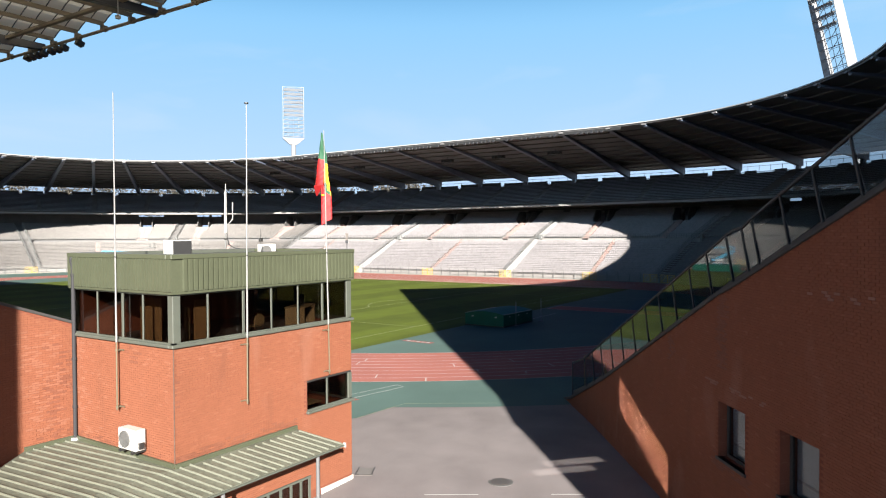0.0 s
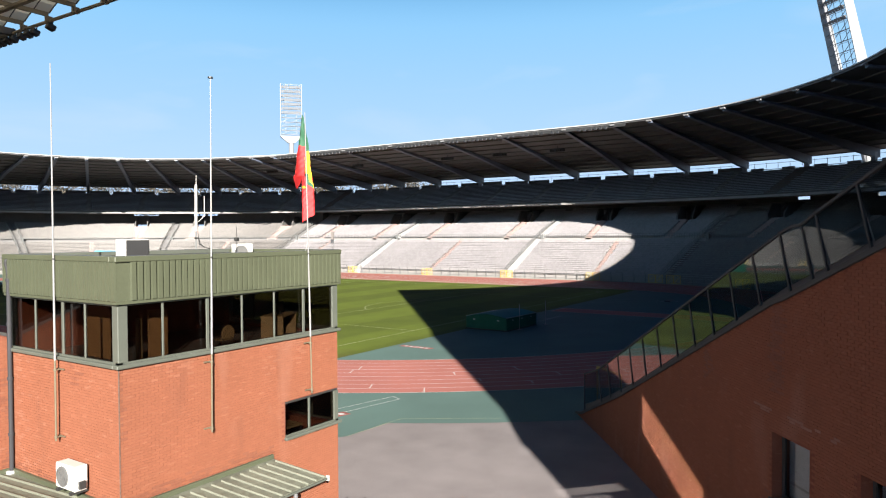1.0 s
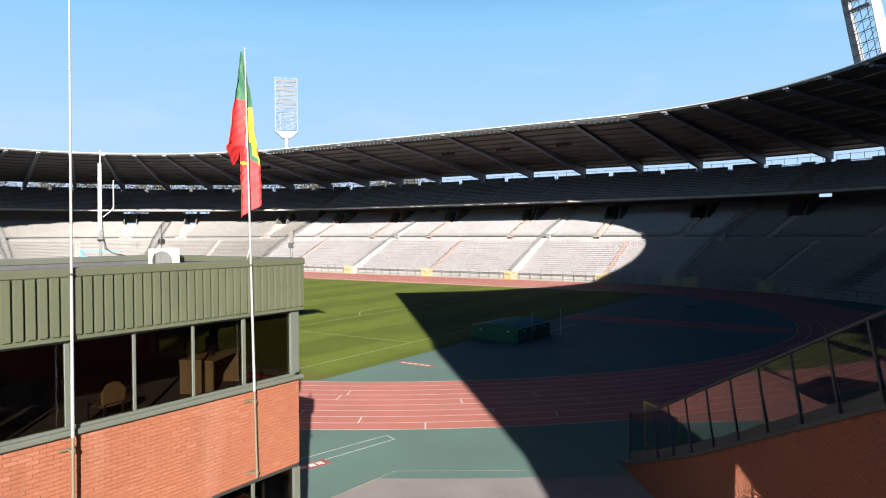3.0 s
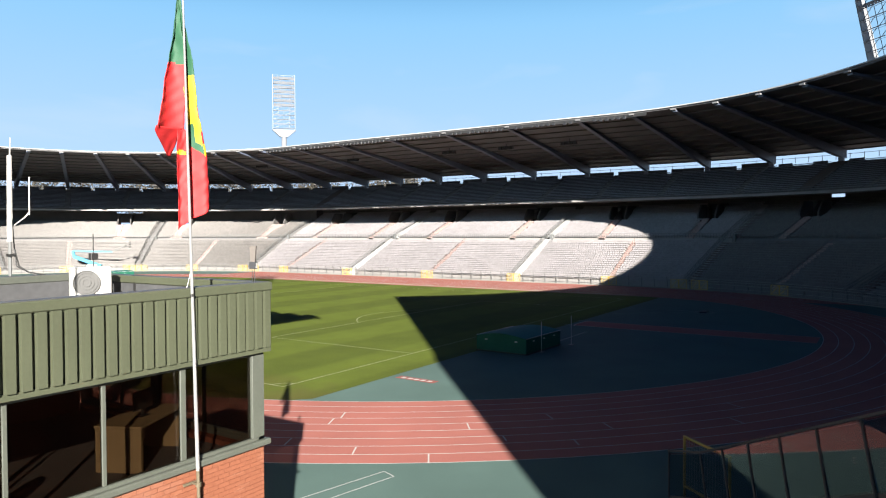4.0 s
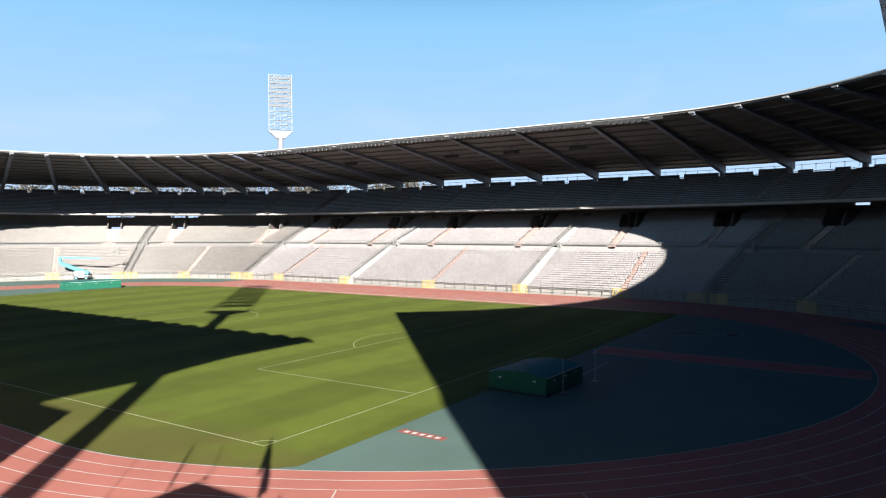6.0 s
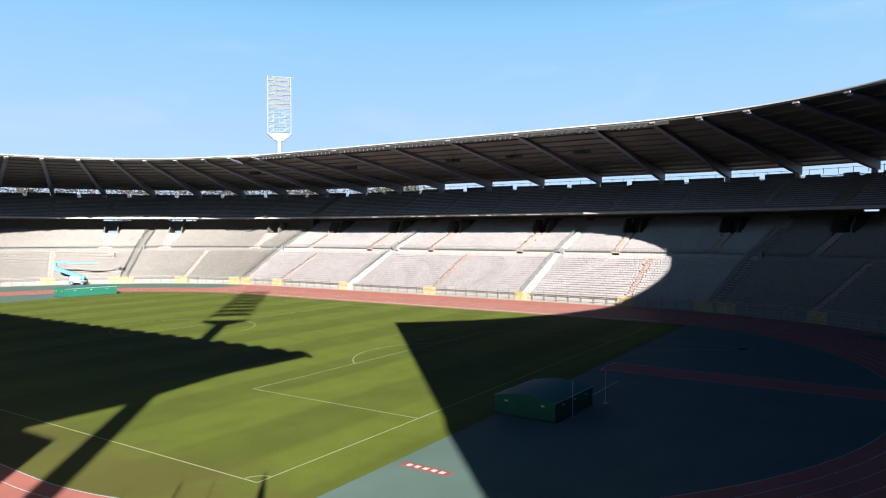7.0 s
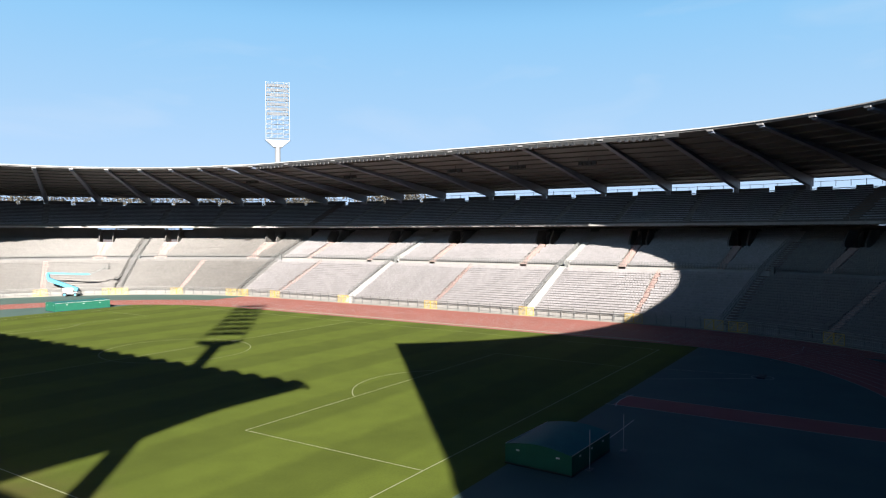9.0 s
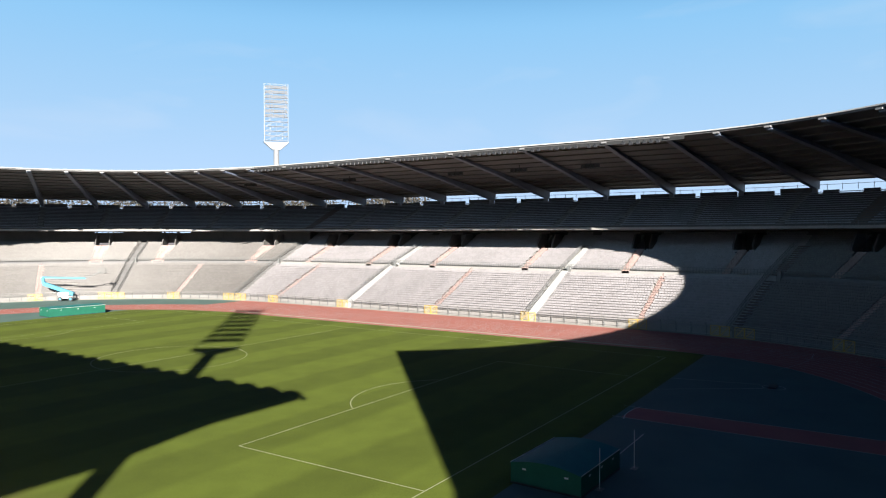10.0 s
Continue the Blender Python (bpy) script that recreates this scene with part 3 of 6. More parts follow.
lower = thing("lower_stand", "pale stepped concrete lower stand in two parts", "stand", kind="structure")
TERRACE = [(58.3, -0.5)] + steps(LOW0, LOW1, ROWS_LOW) + [(75.2, 7.7)] + steps(MID0, MID1, ROWS_MID)
BACK0, BACK1, ROWS_BACK = (88.6, 13.72), (93.2, 15.6), 6
NEW_U0, OLD_U = 346.6, 457.5       # the newer white seats lie between these
WAY_W, WAY_ROWS = 3.2, 12          # passages cut through the back rows of the middle part
THROUGH = TERRACE[:-2 * (ROWS_MID - WAY_ROWS)]
for u0, u1, material in ((U0, NEW_U0, M_CONC_UP), (NEW_U0, OLD_U, M_TERRACE), (OLD_U, U1, M_CONC_UP)):
    if u1 < U1:
        prof, back = TERRACE + steps(BACK0, BACK1, ROWS_BACK) + [(94.0, 15.6), (94.0, -0.5)], 94.0
    else:
        prof, back = TERRACE + [(91.0, 13.4), (91.0, -0.5)], 91.0
    a = u0
    for u in [v for v in VOM_U if u0 < v < u1]:
        h = half_width(WAY_W, 86, u)
        sweep("terrace", prof, stations(a, u - h), material, lower)
        sweep("passage_floor", THROUGH + [(back, THROUGH[-1][1]), (back, -0.5)], stations(u - h, u + h), material, lower)
        a = u + h
    sweep("terrace", prof, stations(a, u1), material, lower)
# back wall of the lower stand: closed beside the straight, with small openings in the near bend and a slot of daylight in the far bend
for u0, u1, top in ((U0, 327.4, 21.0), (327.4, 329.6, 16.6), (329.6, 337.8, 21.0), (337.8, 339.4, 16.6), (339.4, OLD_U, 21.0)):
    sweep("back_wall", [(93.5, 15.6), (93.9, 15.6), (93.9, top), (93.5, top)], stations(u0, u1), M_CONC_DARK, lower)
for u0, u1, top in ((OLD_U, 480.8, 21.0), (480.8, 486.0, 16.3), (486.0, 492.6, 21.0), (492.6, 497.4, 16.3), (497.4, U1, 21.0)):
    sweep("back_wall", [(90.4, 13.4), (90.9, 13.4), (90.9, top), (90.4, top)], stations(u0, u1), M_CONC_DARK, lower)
part("end_pier", boxm(-0.3, -3.6, 0, 0.3, 0.2, 7.6), M_CONC_DARK, lower).matrix_basis = stand_m(93.7, OLD_U, 13.4)
for u in spread(458.5, 560, 8.2 * 1.58, 90.6):
    part("column", boxm(-0.35, -0.35, 0, 0.35, 0.35, 8.0), M_CONC_DARK, lower).matrix_basis = stand_m(90.6, u, 13.0)
upper = thing("upper_stand", "dark cantilevered concrete upper stand", "stand", kind="structure")
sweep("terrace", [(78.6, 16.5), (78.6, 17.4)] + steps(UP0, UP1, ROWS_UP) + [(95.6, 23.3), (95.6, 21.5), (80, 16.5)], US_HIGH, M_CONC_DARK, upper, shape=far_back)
sweep("front_beam", [(78.0, 16.65), (78.55, 16.65), (78.55, 17.12), (78.0, 17.12)], US_HIGH, M_STAIR, upper, shape=far_back)
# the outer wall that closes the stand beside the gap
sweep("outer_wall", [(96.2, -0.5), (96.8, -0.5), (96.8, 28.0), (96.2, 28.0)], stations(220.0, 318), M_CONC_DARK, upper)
# unseen wedge added at its end, wider at the foot to slant the shadow
bm = bmesh.new()
foot, high = (218.86, 220.0), (219.92, 220.0)
ring = [bm.verts.new((*oval(r, u), z)) for r in (96.2, 96.8) for z, (u0, u1) in ((-0.5, foot), (27.5, high)) for u in (u0, u1)]
for f in ((0, 1, 3, 2), (4, 6, 7, 5), (0, 4, 5, 1), (1, 5, 7, 3), (3, 7, 6, 2), (2, 6, 4, 0)):
    bm.faces.new([ring[i] for i in f])
part("shadow_wedge", bm, M_CONC_DARK, upper)

roof = thing("stand_roof", "dark ribbed stand roof with white front edge", "roof", kind="structure")
LAPS = 11
under = []
for i in range(LAPS):
    r0, r1 = 52.6 + 44 * i / LAPS, 52.6 + 44 * (i + 1) / LAPS
    z0, z1 = 30.5 - 4.6 * i / LAPS, 30.5 - 4.6 * (i + 1) / LAPS
    under += [(r0, z0), (r1 - 0.25, z1 + 0.12), (r1 - 0.25, z1 - 0.10), (r1, z1 - 0.10)]
sweep("roof_sheet", under + [(96.6, 26.6), (52.6, 30.95)], US_HIGH, M_ROOF_UNDER, roof, shape=wide_roof)
sweep("roof_edge", [(52.35, 30.76), (52.55, 30.76), (52.55, 30.92), (52.35, 30.92)], US_HIGH, M_TRIM, roof, shape=wide_roof)
BEAMS = [220.75] + [354.9 - 8.15 * k for k in range(16, -1, -1)] + [365.3, 379.8, 394.3, 408.8, 423.3, 437.0, 448.3] + [456.9 + 8.15 * k for k in range(17)]
beam_prof = [(52.9, 30.32), (92, 26.3), (96, 25.9), (96, 24.2), (93.5, 24.4), (86, 25.4), (70, 27.9), (52.9, 30.0)]


def beam_mesh():
    bm = bmesh.new()
    lo = [bm.verts.new((-0.42, r - 52.5, z)) for r, z in beam_prof]
    hi = [bm.verts.new((0.42, r - 52.5, z)) for r, z in beam_prof]
    bm.faces.new(lo)
    bm.faces.new(list(reversed(hi)))
    for i in range(len(beam_prof)):
        j = (i + 1) % len(beam_prof)
        bm.faces.new((lo[i], hi[i], hi[j], lo[j]))
    bmesh.ops.recalc_face_normals(bm, faces=bm.faces)
    me = bpy.data.meshes.new("roof_beam")
    bm.to_mesh(me)
    bm.free()
    me.materials.append(M_BEAM)
    return me


BM_BEAM = beam_mesh()
cap_me = bpy.data.meshes.new("beam_cap")
cap_me.from_pydata(box_v(-0.42, -0.2, 30.25, 0.42, 0.3, 30.48), [], BOX_F)
cap_me.materials.append(M_CAP)
post_me = bpy.data.meshes.new("roof_post")
post_me.from_pydata(box_v(-0.42, -0.35, 22.0, 0.42, 0.5, 25.2), [], BOX_F)
post_me.materials.append(M_SEAT_UP)
for u in BEAMS:
    k = reach(u)
    # longer, slightly turned and lower at the tip in the far bend
    long = Matrix(((1, 0, 0, 0), (0, 1 + 5.4 * k / 44, 0, 0), (0, 0.5 * k / 44, 1, 0), (0, 0, 0, 1)))
    turn = Matrix.Rotation(radians(0.1 * max(0.0, 508 - u) * k), 4, "Z")
    for me in (BM_BEAM, cap_me):
        ob = new(me.name, me)
        ob.parent = roof
        ob.matrix_basis = stand_m(96.5, u, 0) @ turn @ long @ Matrix.Translation((0, -44, 0))
    ob = new("roof_post", post_me)
    ob.parent = roof
    ob.matrix_basis = stand_m(94.6 + 2 * k, u, 0)
# parapet panels along the back of the upper stand, with gaps, and a thin rail above
U_SEEN = (310.0, 545.0)
rng = random.Random(5)
for a, b in zip(BEAMS, BEAMS[1:]):
    if b < U_SEEN[0] or a > U_SEEN[1]:
        continue
    n = 2
    for i in range(n):
        w = b - a
        a0, b0 = a + w * (i / n + 0.05), a + w * ((i + 1) / n - 0.03)
        top = 24.3 + rng.uniform(-0.1, 0.3)
        if a < 339:
            a0, b0, top = a0 + 0.16 * w, b0 - 0.06 * w, 24.0
        sweep("parapet_panel", [(95.2, 23.2), (95.5, 23.2), (95.5, top), (95.2, top)], stations(a0, b0), M_CONC_DARK, upper, shape=far_back)
rail_posts = [stand_pose(95.9, u, 24.0) for u in spread(*U_SEEN, 2.6, 95.9)]
mass("back_rail_posts", box_v(-0.04, -0.04, 0, 0.04, 0.04, 1.2), BOX_F, rail_posts, M_RAIL, upper)["kind"] = "stuff"
sweep("back_rail", [(95.86, 25.0), (95.94, 25.0), (95.94, 25.07), (95.86, 25.07)], stations(*U_SEEN), M_RAIL, upper)
# black lip added below the roof edge beside the straight, lowering its shadow
sweep("shadow_lip", [(52.62, 29.95), (52.72, 29.95), (52.72, 30.5), (52.62, 30.5)], stations(352.0, 455.0), M_BLACK, roof)
# flood lamps hung along the roof edge
lamp_bm = bmesh.new()
box(lamp_bm, -0.3, 0.0, -0.28, 0.3, 0.3, 0.18, bevel=0.05)
bar(lamp_bm, (0, 0.1, 0.15), (0, 0.1, 0.5), 0.08)
bmesh.ops.recalc_face_normals(lamp_bm, faces=lamp_bm.faces)
lamp_me = bpy.data.meshes.new("flood_lamp")
lamp_bm.to_mesh(lamp_me)
lamp_bm.free()
lamp_me.materials.append(mat("grey_lamp_housing", (0.022, 0.022, 0.024), 0.3))
for a, b, n in ((354.9, 365.3, 7), (365.3, 379.8, 11), (379.8, 394.3, 12), (394.3, 408.8, 12), (408.8, 423.3, 12), (423.3, 437, 10), (437, 448.3, 8)):
    for i in range(n):
        if rng.random() < 0.12:
            continue
        ob = new("flood_lamp", lamp_me)
        ob.parent = roof
        ob.matrix_basis = stand_m(52.3, a + (b - a) * (i + 1.2) / (n + 2), 30.0 + rng.uniform(-0.05, 0.05))
# speaker clusters under the roof
for u in (372.5, 387, 401.5, 430, 459):
    bm = bmesh.new()
    for i in range(4):
        box(bm, i * 0.9 - 1.8, -0.3, -0.35, i * 0.9 - 1.1, 0.3, 0.25)
    bar(bm, (-1.9, 0, 0.3), (1.7, 0, 0.3), 0.1)
    bar(bm, (0, 0, 0.3), (0, 0, 1.4), 0.1)
    part("speaker_cluster", bm, M_BLACK, roof).matrix_basis = stand_m(66.0, u, 28.2)

# ---- seats ----
SEAT_PROF = [(-0.22, 0.33), (-0.20, 0.37), (0.14, 0.35), (0.20, 0.64), (0.24, 0.64), (0.18, 0.30)]
SEAT_V = [(x, y, z) for x in (-0.22, 0.22) for y, z in SEAT_PROF]
SEAT_F = [(5, 4, 3, 2, 1, 0), (6, 7, 8, 9, 10, 11)] + [(i, (i + 1) % 6, 6 + (i + 1) % 6, 6 + i) for i in range(6)]


def blocked(u, R, aisles, width):
    return any(abs(u - a) < half_width(width, R, u) for a in aisles)


def seat_rows(p0, p1, rows, aisles, width, holes=(), hole_rows=0, shape=as_drawn, narrow=()):
    out = []
    for i in range(rows):
        r = p0[0] + (p1[0] - p0[0]) * (i + 0.42) / rows
        z = p0[1] + (p1[1] - p0[1]) * i / (rows - 1)
        for u in spread(SEAT_U0 + 0.6 * rng.random(), SEAT_U1, 0.5, r):
            if blocked(u, r, aisles, width) or blocked(u, r, narrow, 1.2) or (i >= rows - hole_rows and blocked(u, r, holes, 4.6)):
                continue
            out.append((i, u, stand_pose(shape(r, z, u)[0], u, shape(r, z, u)[1])))
    return out


def seats(rows, parent):
    """Two joined heaps: the newer white seats beside the straight and the weathered ones in the bends."""
    new_ones = [s[2] for s in rows if NEW_U0 < s[1] < OLD_U]
    old_ones = [s[2] for s in rows if not NEW_U0 < s[1] < OLD_U]
    mass("seats", SEAT_V, SEAT_F, new_ones, M_SEAT, parent, "rows of white plastic bucket seats")["kind"] = "stuff"
    if old_ones:
        mass("seats", SEAT_V, SEAT_F, old_ones, M_SEAT_OLD, parent, "rows of weathered pale plastic seats")["kind"] = "stuff"


low = seat_rows(LOW0, LOW1, ROWS_LOW, RAIL_U, 1.7, narrow=PINK_LOW)
single = [s for s in low if s[0] < 7 and 381 < s[1] < 402][:290]
taken = {id(s) for s in single}
seats([s for s in low if id(s) not in taken], lower)
seats(seat_rows(MID0, MID1, ROWS_MID, RAIL_U + PINK_MID, 2.0, VOM_U, 4), lower)
seats([s for s in seat_rows(BACK0, BACK1, ROWS_BACK, RAIL_U, 2.0, VOM_U, ROWS_BACK) if s[1] < OLD_U], lower)
top = [s for s in seat_rows(UP0, UP1, ROWS_UP, UP_U, 1.3, shape=far_back) if not blocked(s[1], 87, (WAY_A, WAY_B), 2.7)]
mass("seats", [(x, y * 0.8, z * 0.5) for x, y, z in SEAT_V], SEAT_F, [s[2] for s in top], M_SEAT_UP, upper, "rows of white plastic bucket seats")["kind"] = "stuff"


# ---- stairs and rails of the stands ----
def stair_strip(name, p0, p1, rows, u, width, material, parent, lift=0.03, shape=as_drawn):
    prof = []
    for i in range(rows * 2):
        r0 = p0[0] + (p1[0] - p0[0]) * i / (rows * 2)
        r1 = p0[0] + (p1[0] - p0[0]) * (i + 1) / (rows * 2)
        z = p0[1] + (p1[1] - p0[1]) * (i // 2) / (rows - 1) + lift + (0.17 if i % 2 else 0.0)
        prof += [(r0, z), (r1, z)]
    rm = (p0[0] + p1[0]) / 2
    h = half_width(width, rm, u)
    prof += [(p1[0], p1[1] - 0.5), (p0[0], p0[1] - 0.5)]
    return sweep(name, prof, [u - h, u, u + h], material, parent, shape=shape)


def lattice_rail(name, pts, parent, material, height=1.1):
    """A sloping hand rail with posts, two bars and crossed lattice between them."""
    bm = bmesh.new()
    up = Vector((0, 0, 1))
    for a, b in zip(pts, pts[1:]):
        a, b = Vector(a), Vector(b)
        for k in (0.12, 0.62, 1.0):
            bar(bm, a + up * height * k, b + up * height * k, 0.05)
        n = max(1, round((b - a).length / 1.5))
        for i in range(n):
            p, q = a.lerp(b, i / n), a.lerp(b, (i + 1) / n)
            bar(bm, p, p + up * height, 0.045, up=(1, 0, 0))
            bar(bm, p + up * 0.12 * height, q + up * height, 0.035, up=(0.3, 1, 0))
        bar(bm, b, b + up * height, 0.07, up=(1, 0, 0))
    return part(name, bm, material, parent)


for u in RAIL_U:
    h = half_width(1.9, 66, u)
    for a, b, rows in ((LOW0, LOW1, ROWS_LOW), (MID0, MID1, ROWS_MID)):
        stair_strip("stair", a, b, rows, u, 1.7, M_WAY if u < 360 else M_STAIR if u < 450 else M_CONC_DARK, lower)
    for s in ((1,) if 346 < u < 470 else (-1, 1)):
        us = u + s * h * (0.62 if 360 < u < 450 else 0.92)
        lattice_rail("stair_rail", [(*oval(r, us), z) for r, z in ((LOW0[0] - 0.4, LOW0[1] + 0.1), (LOW1[0] + 0.2, LOW1[1] + 0.4), (MID0[0] + 0.6, MID0[1] + 0.3), (86.5, 12.9))], lower, M_RAIL, 1.25)
    # white side wall of the stair
    for (r0, z0), (r1, z1) in (((LOW0[0] - 0.5, LOW0[1] + 0.15), (LOW1[0] + 0.4, LOW1[1] + 0.55)), ((MID0[0] + 0.2, MID0[1] + 0.3), (86.5, 12.95))):
        if not 360 < u < 450:
            continue
        sweep("stringer", [(r0, z0 + 0.25), (r1, z1 + 0.25), (r1, z1 - 1.0), (r0, z0 - 1.0)], [u - h * 1.0, u + h * 0.4], M_TRIM, lower)
    part("newel", boxm(-0.25, -0.25, -0.6, 0.25, 0.25, 1.3), M_RAIL, lower).matrix_basis = stand_m(73.9, u - h, 8.2)


def post_rail(name, p0, p1, u, parent, material, step=2.6):
    """Short loop rails down the middle of a stair."""
    bm = bmesh.new()
    n = round((p1[0] - p0[0]) / step)
    for i in range(n):
        r, z = p0[0] + (i + 0.3) * step, p0[1] + (p1[1] - p0[1]) * (i + 0.3) * step / (p1[0] - p0[0])
        a, b = Vector((*oval(r, u), z)), Vector((*oval(r + 1.3, u), z + 1.3 * (p1[1] - p0[1]) / (p1[0] - p0[0])))
        up = Vector((0, 0, 0.95))
        bar(bm, a, a + up, 0.045, up=(1, 0, 0))
        bar(bm, b, b + up, 0.045, up=(1, 0, 0))
        bar(bm, a + up, b + up, 0.045)
    return part(name, bm, material, parent)


M_RUST = mat("faded_red_rail", (0.16, 0.09, 0.08), 0.6)
for u in PINK_LOW:
    stair_strip("pink_stair", LOW0, LOW1, ROWS_LOW, u, 1.05 if u < 455 else 1.3, M_PINK, lower, lift=0.12)
    post_rail("middle_rail", LOW0, LOW1, u, lower, M_RUST)
M_PASSAGE_SHADE = mat("passage_shade", (0.03, 0.03, 0.03), 0.9)
for u in VOM_U:
    wide = 3.6 if u > 455 else 1.4
    end = (MID0[0] + (MID1[0] - MID0[0]) * 12 / 16, MID0[1] + (MID1[1] - MID0[1]) * 12 / 15)
    stair_strip("pink_stair", MID0, end, 12, u, wide, M_PINK, lower, lift=0.1)
    post_rail("middle_rail", MID0, end, u, lower, M_RUST)
    m = stand_m(85.4, u, end[1])
    # doorway: two sloping cheek walls; beside the straight a black sheet paints passage shade
    for s in (-1, 1):
        bm = bmesh.new()
        pr = [(-0.3, -0.4), (-0.3, 1.1), (1.6, 3.3), (5.0, 3.3), (5.0, -0.4)]
        a = [bm.verts.new((s * 1.75 - 0.15, y, z)) for y, z in pr]
        b = [bm.verts.new((s * 1.75 + 0.15, y, z)) for y, z in pr]
        bm.faces.new(a)
        bm.faces.new(list(reversed(b)))
        for i in range(5):
            j = (i + 1) % 5
            bm.faces.new((a[i], b[i], b[j], a[j]))
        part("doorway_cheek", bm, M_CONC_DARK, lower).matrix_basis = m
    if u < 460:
        part("shade_sheet", boxm(-1.9, 7.7, -0.3, 1.9, 8.05, 3.6), M_PASSAGE_SHADE, lower).matrix_basis = m
for u in (WAY_A, WAY_B):
    stair_strip("upper_passage", UP0, UP1, ROWS_UP, u, 2.6, M_WAY, upper, lift=0.06, shape=far_back)
for u in UP_U:
    stair_strip("upper_stair", UP0, UP1, ROWS_UP, u, 1.2, M_CONC, upper, shape=far_back)
# rails along the walkway and the upper front
for R, z, h, gap, parent, shape in ((75.3, 8.7, 0.95, 0.55, lower, as_drawn), (78.3, 17.1, 0.8, 2.4, upper, far_back)):
    mass("walkway_rail_posts", box_v(-0.035, -0.035, 0, 0.035, 0.035, h), BOX_F, [stand_pose(shape(R, z, u)[0], u, z) for u in spread(U_SEEN[0], U_SEEN[1], gap, R)], M_RAIL, parent)["kind"] = "stuff"
    for k in (0.5, 1.0):
        sweep("walkway_rail", [(R - 0.03, z + h * k - 0.03), (R + 0.03, z + h * k - 0.03), (R + 0.03, z + h * k + 0.03), (R - 0.03, z + h * k + 0.03)], stations(*U_SEEN), M_RAIL, parent, shape=shape)

# ---- fence round the track, with yellow gates ----
fence = thing("track_fence", "grey steel fence with curved posts round the track", "fence")
GATES = [330.5, 344.5, 348.2, 361.2, 381.0, 402.1, 425.0, 446.1, 456.0, 459.5, 474.2, 487.5, 490.5, 505.3, 521.0]
post_bm = bmesh.new()
for a, b in (((0, 0, 0), (0, 0, 1.0)), ((0, 0, 1.0), (0, -0.12, 1.5)), ((0, -0.12, 1.5), (0, -0.4, 1.85))):
    bar(post_bm, a, b, 0.09, up=(1, 0, 0))
bar(post_bm, (0, 0.5, 0.0), (0, 0, 0.9), 0.08, up=(1, 0, 0))
bmesh.ops.recalc_face_normals(post_bm, faces=post_bm.faces)
post_mesh = bpy.data.meshes.new("fence_post")
post_bm.to_mesh(post_mesh)
post_bm.free()
post_mesh.materials.append(M_RAIL)
for u in spread(U_SEEN[0], U_SEEN[1], 2.4, 57.9):
    if not blocked(u, 58, GATES, 3.4):
        ob = new("fence_post", post_mesh)
        ob.parent = fence
        ob.matrix_basis = stand_m(57.85, u, 0.15)
for z, r in ((0.5, 57.85), (1.15, 57.83), (1.6, 57.72), (1.95, 57.47)):
    sweep("fence_rail", [(r - 0.03, z), (r + 0.03, z), (r + 0.03, z + 0.06), (r - 0.03, z + 0.06)], stations(*U_SEEN), M_FENCE, fence)
mesh_bars = [stand_pose(57.86, u, 0.2) for u in spread(U_SEEN[0], U_SEEN[1], 0.3, 57.9)]
mass("fence_mesh", box_v(-0.012, -0.012, 0, 0.012, 0.012, 1.35), BOX_F, mesh_bars, M_FENCE, fence)["kind"] = "stuff"
for u0, u1, material in ((U_SEEN[0], NEW_U0, M_CONC_UP), (NEW_U0, OLD_U, M_TERRACE), (OLD_U, U_SEEN[1], M_TERRACE)):
    sweep("front_wall", [(58.18, 0.0), (58.28, 0.0), (58.28, 1.0), (58.18, 1.0)], stations(u0, u1), material, lower)
M_GPALE = mat("pale_yellow_lattice", (0.4, 0.36, 0.24), 0.6)
for u in GATES:
    g = thing("fence_gate", "yellow steel gate in the track fence", "gate", "yellow fence gates", at=stand_m(57.6, u, 0.18))
    for x0, x1 in ((-1.45, -0.05), (0.05, 1.45)):
        bm = bmesh.new()
        for a, b in (((x0, 0, 0), (x1, 0, 0)), ((x0, 0, 1.5), (x1, 0, 1.5)), ((x0, 0, 0), (x0, 0, 1.5)), ((x1, 0, 0), (x1, 0, 1.5)), ((x0, 0, 0), (x1, 0, 1.5))):
            bar(bm, a, b, 0.07, up=(0.2, 1, 0.1))
        part("gate_frame", bm, M_YELLOW, g)
        bm = bmesh.new()
        for i in range(1, 9):
            x = x0 + (x1 - x0) * i / 9
            bar(bm, (x, 0, 0), (x, 0, 1.5), 0.03, up=(0, 1, 0))
        for z in (0.4, 0.75, 1.1):
            bar(bm, (x0, 0, z), (x1, 0, z), 0.03)
        part("gate_lattice", bm, M_GPALE, g)

# ==== end wall of the stand at the gap ====
WALL_A = 217.25
wd = Vector((math.cos(radians(WALL_A)), math.sin(radians(WALL_A)), 0))
w_out = Vector((wd.y, -wd.x, 0))            # towards the passage


def wall_pt(s, z, off=0.0):
    """s: metres up along the wall from its low end; off: 0.41 in the plane of the glass, 0.85 on the brick face."""
    return Vector((-41.0, -78.65, z)) + wd * s + w_out * (off - 0.41)


def along(line, s):
    """Height of a broken line of (s, z) at s."""
    for (s0, z0), (s1, z1) in zip(line, line[1:]):
        if s <= s1:
            return z0 + (z1 - z0) * (s - s0) / (s1 - s0)
    return line[-1][1]


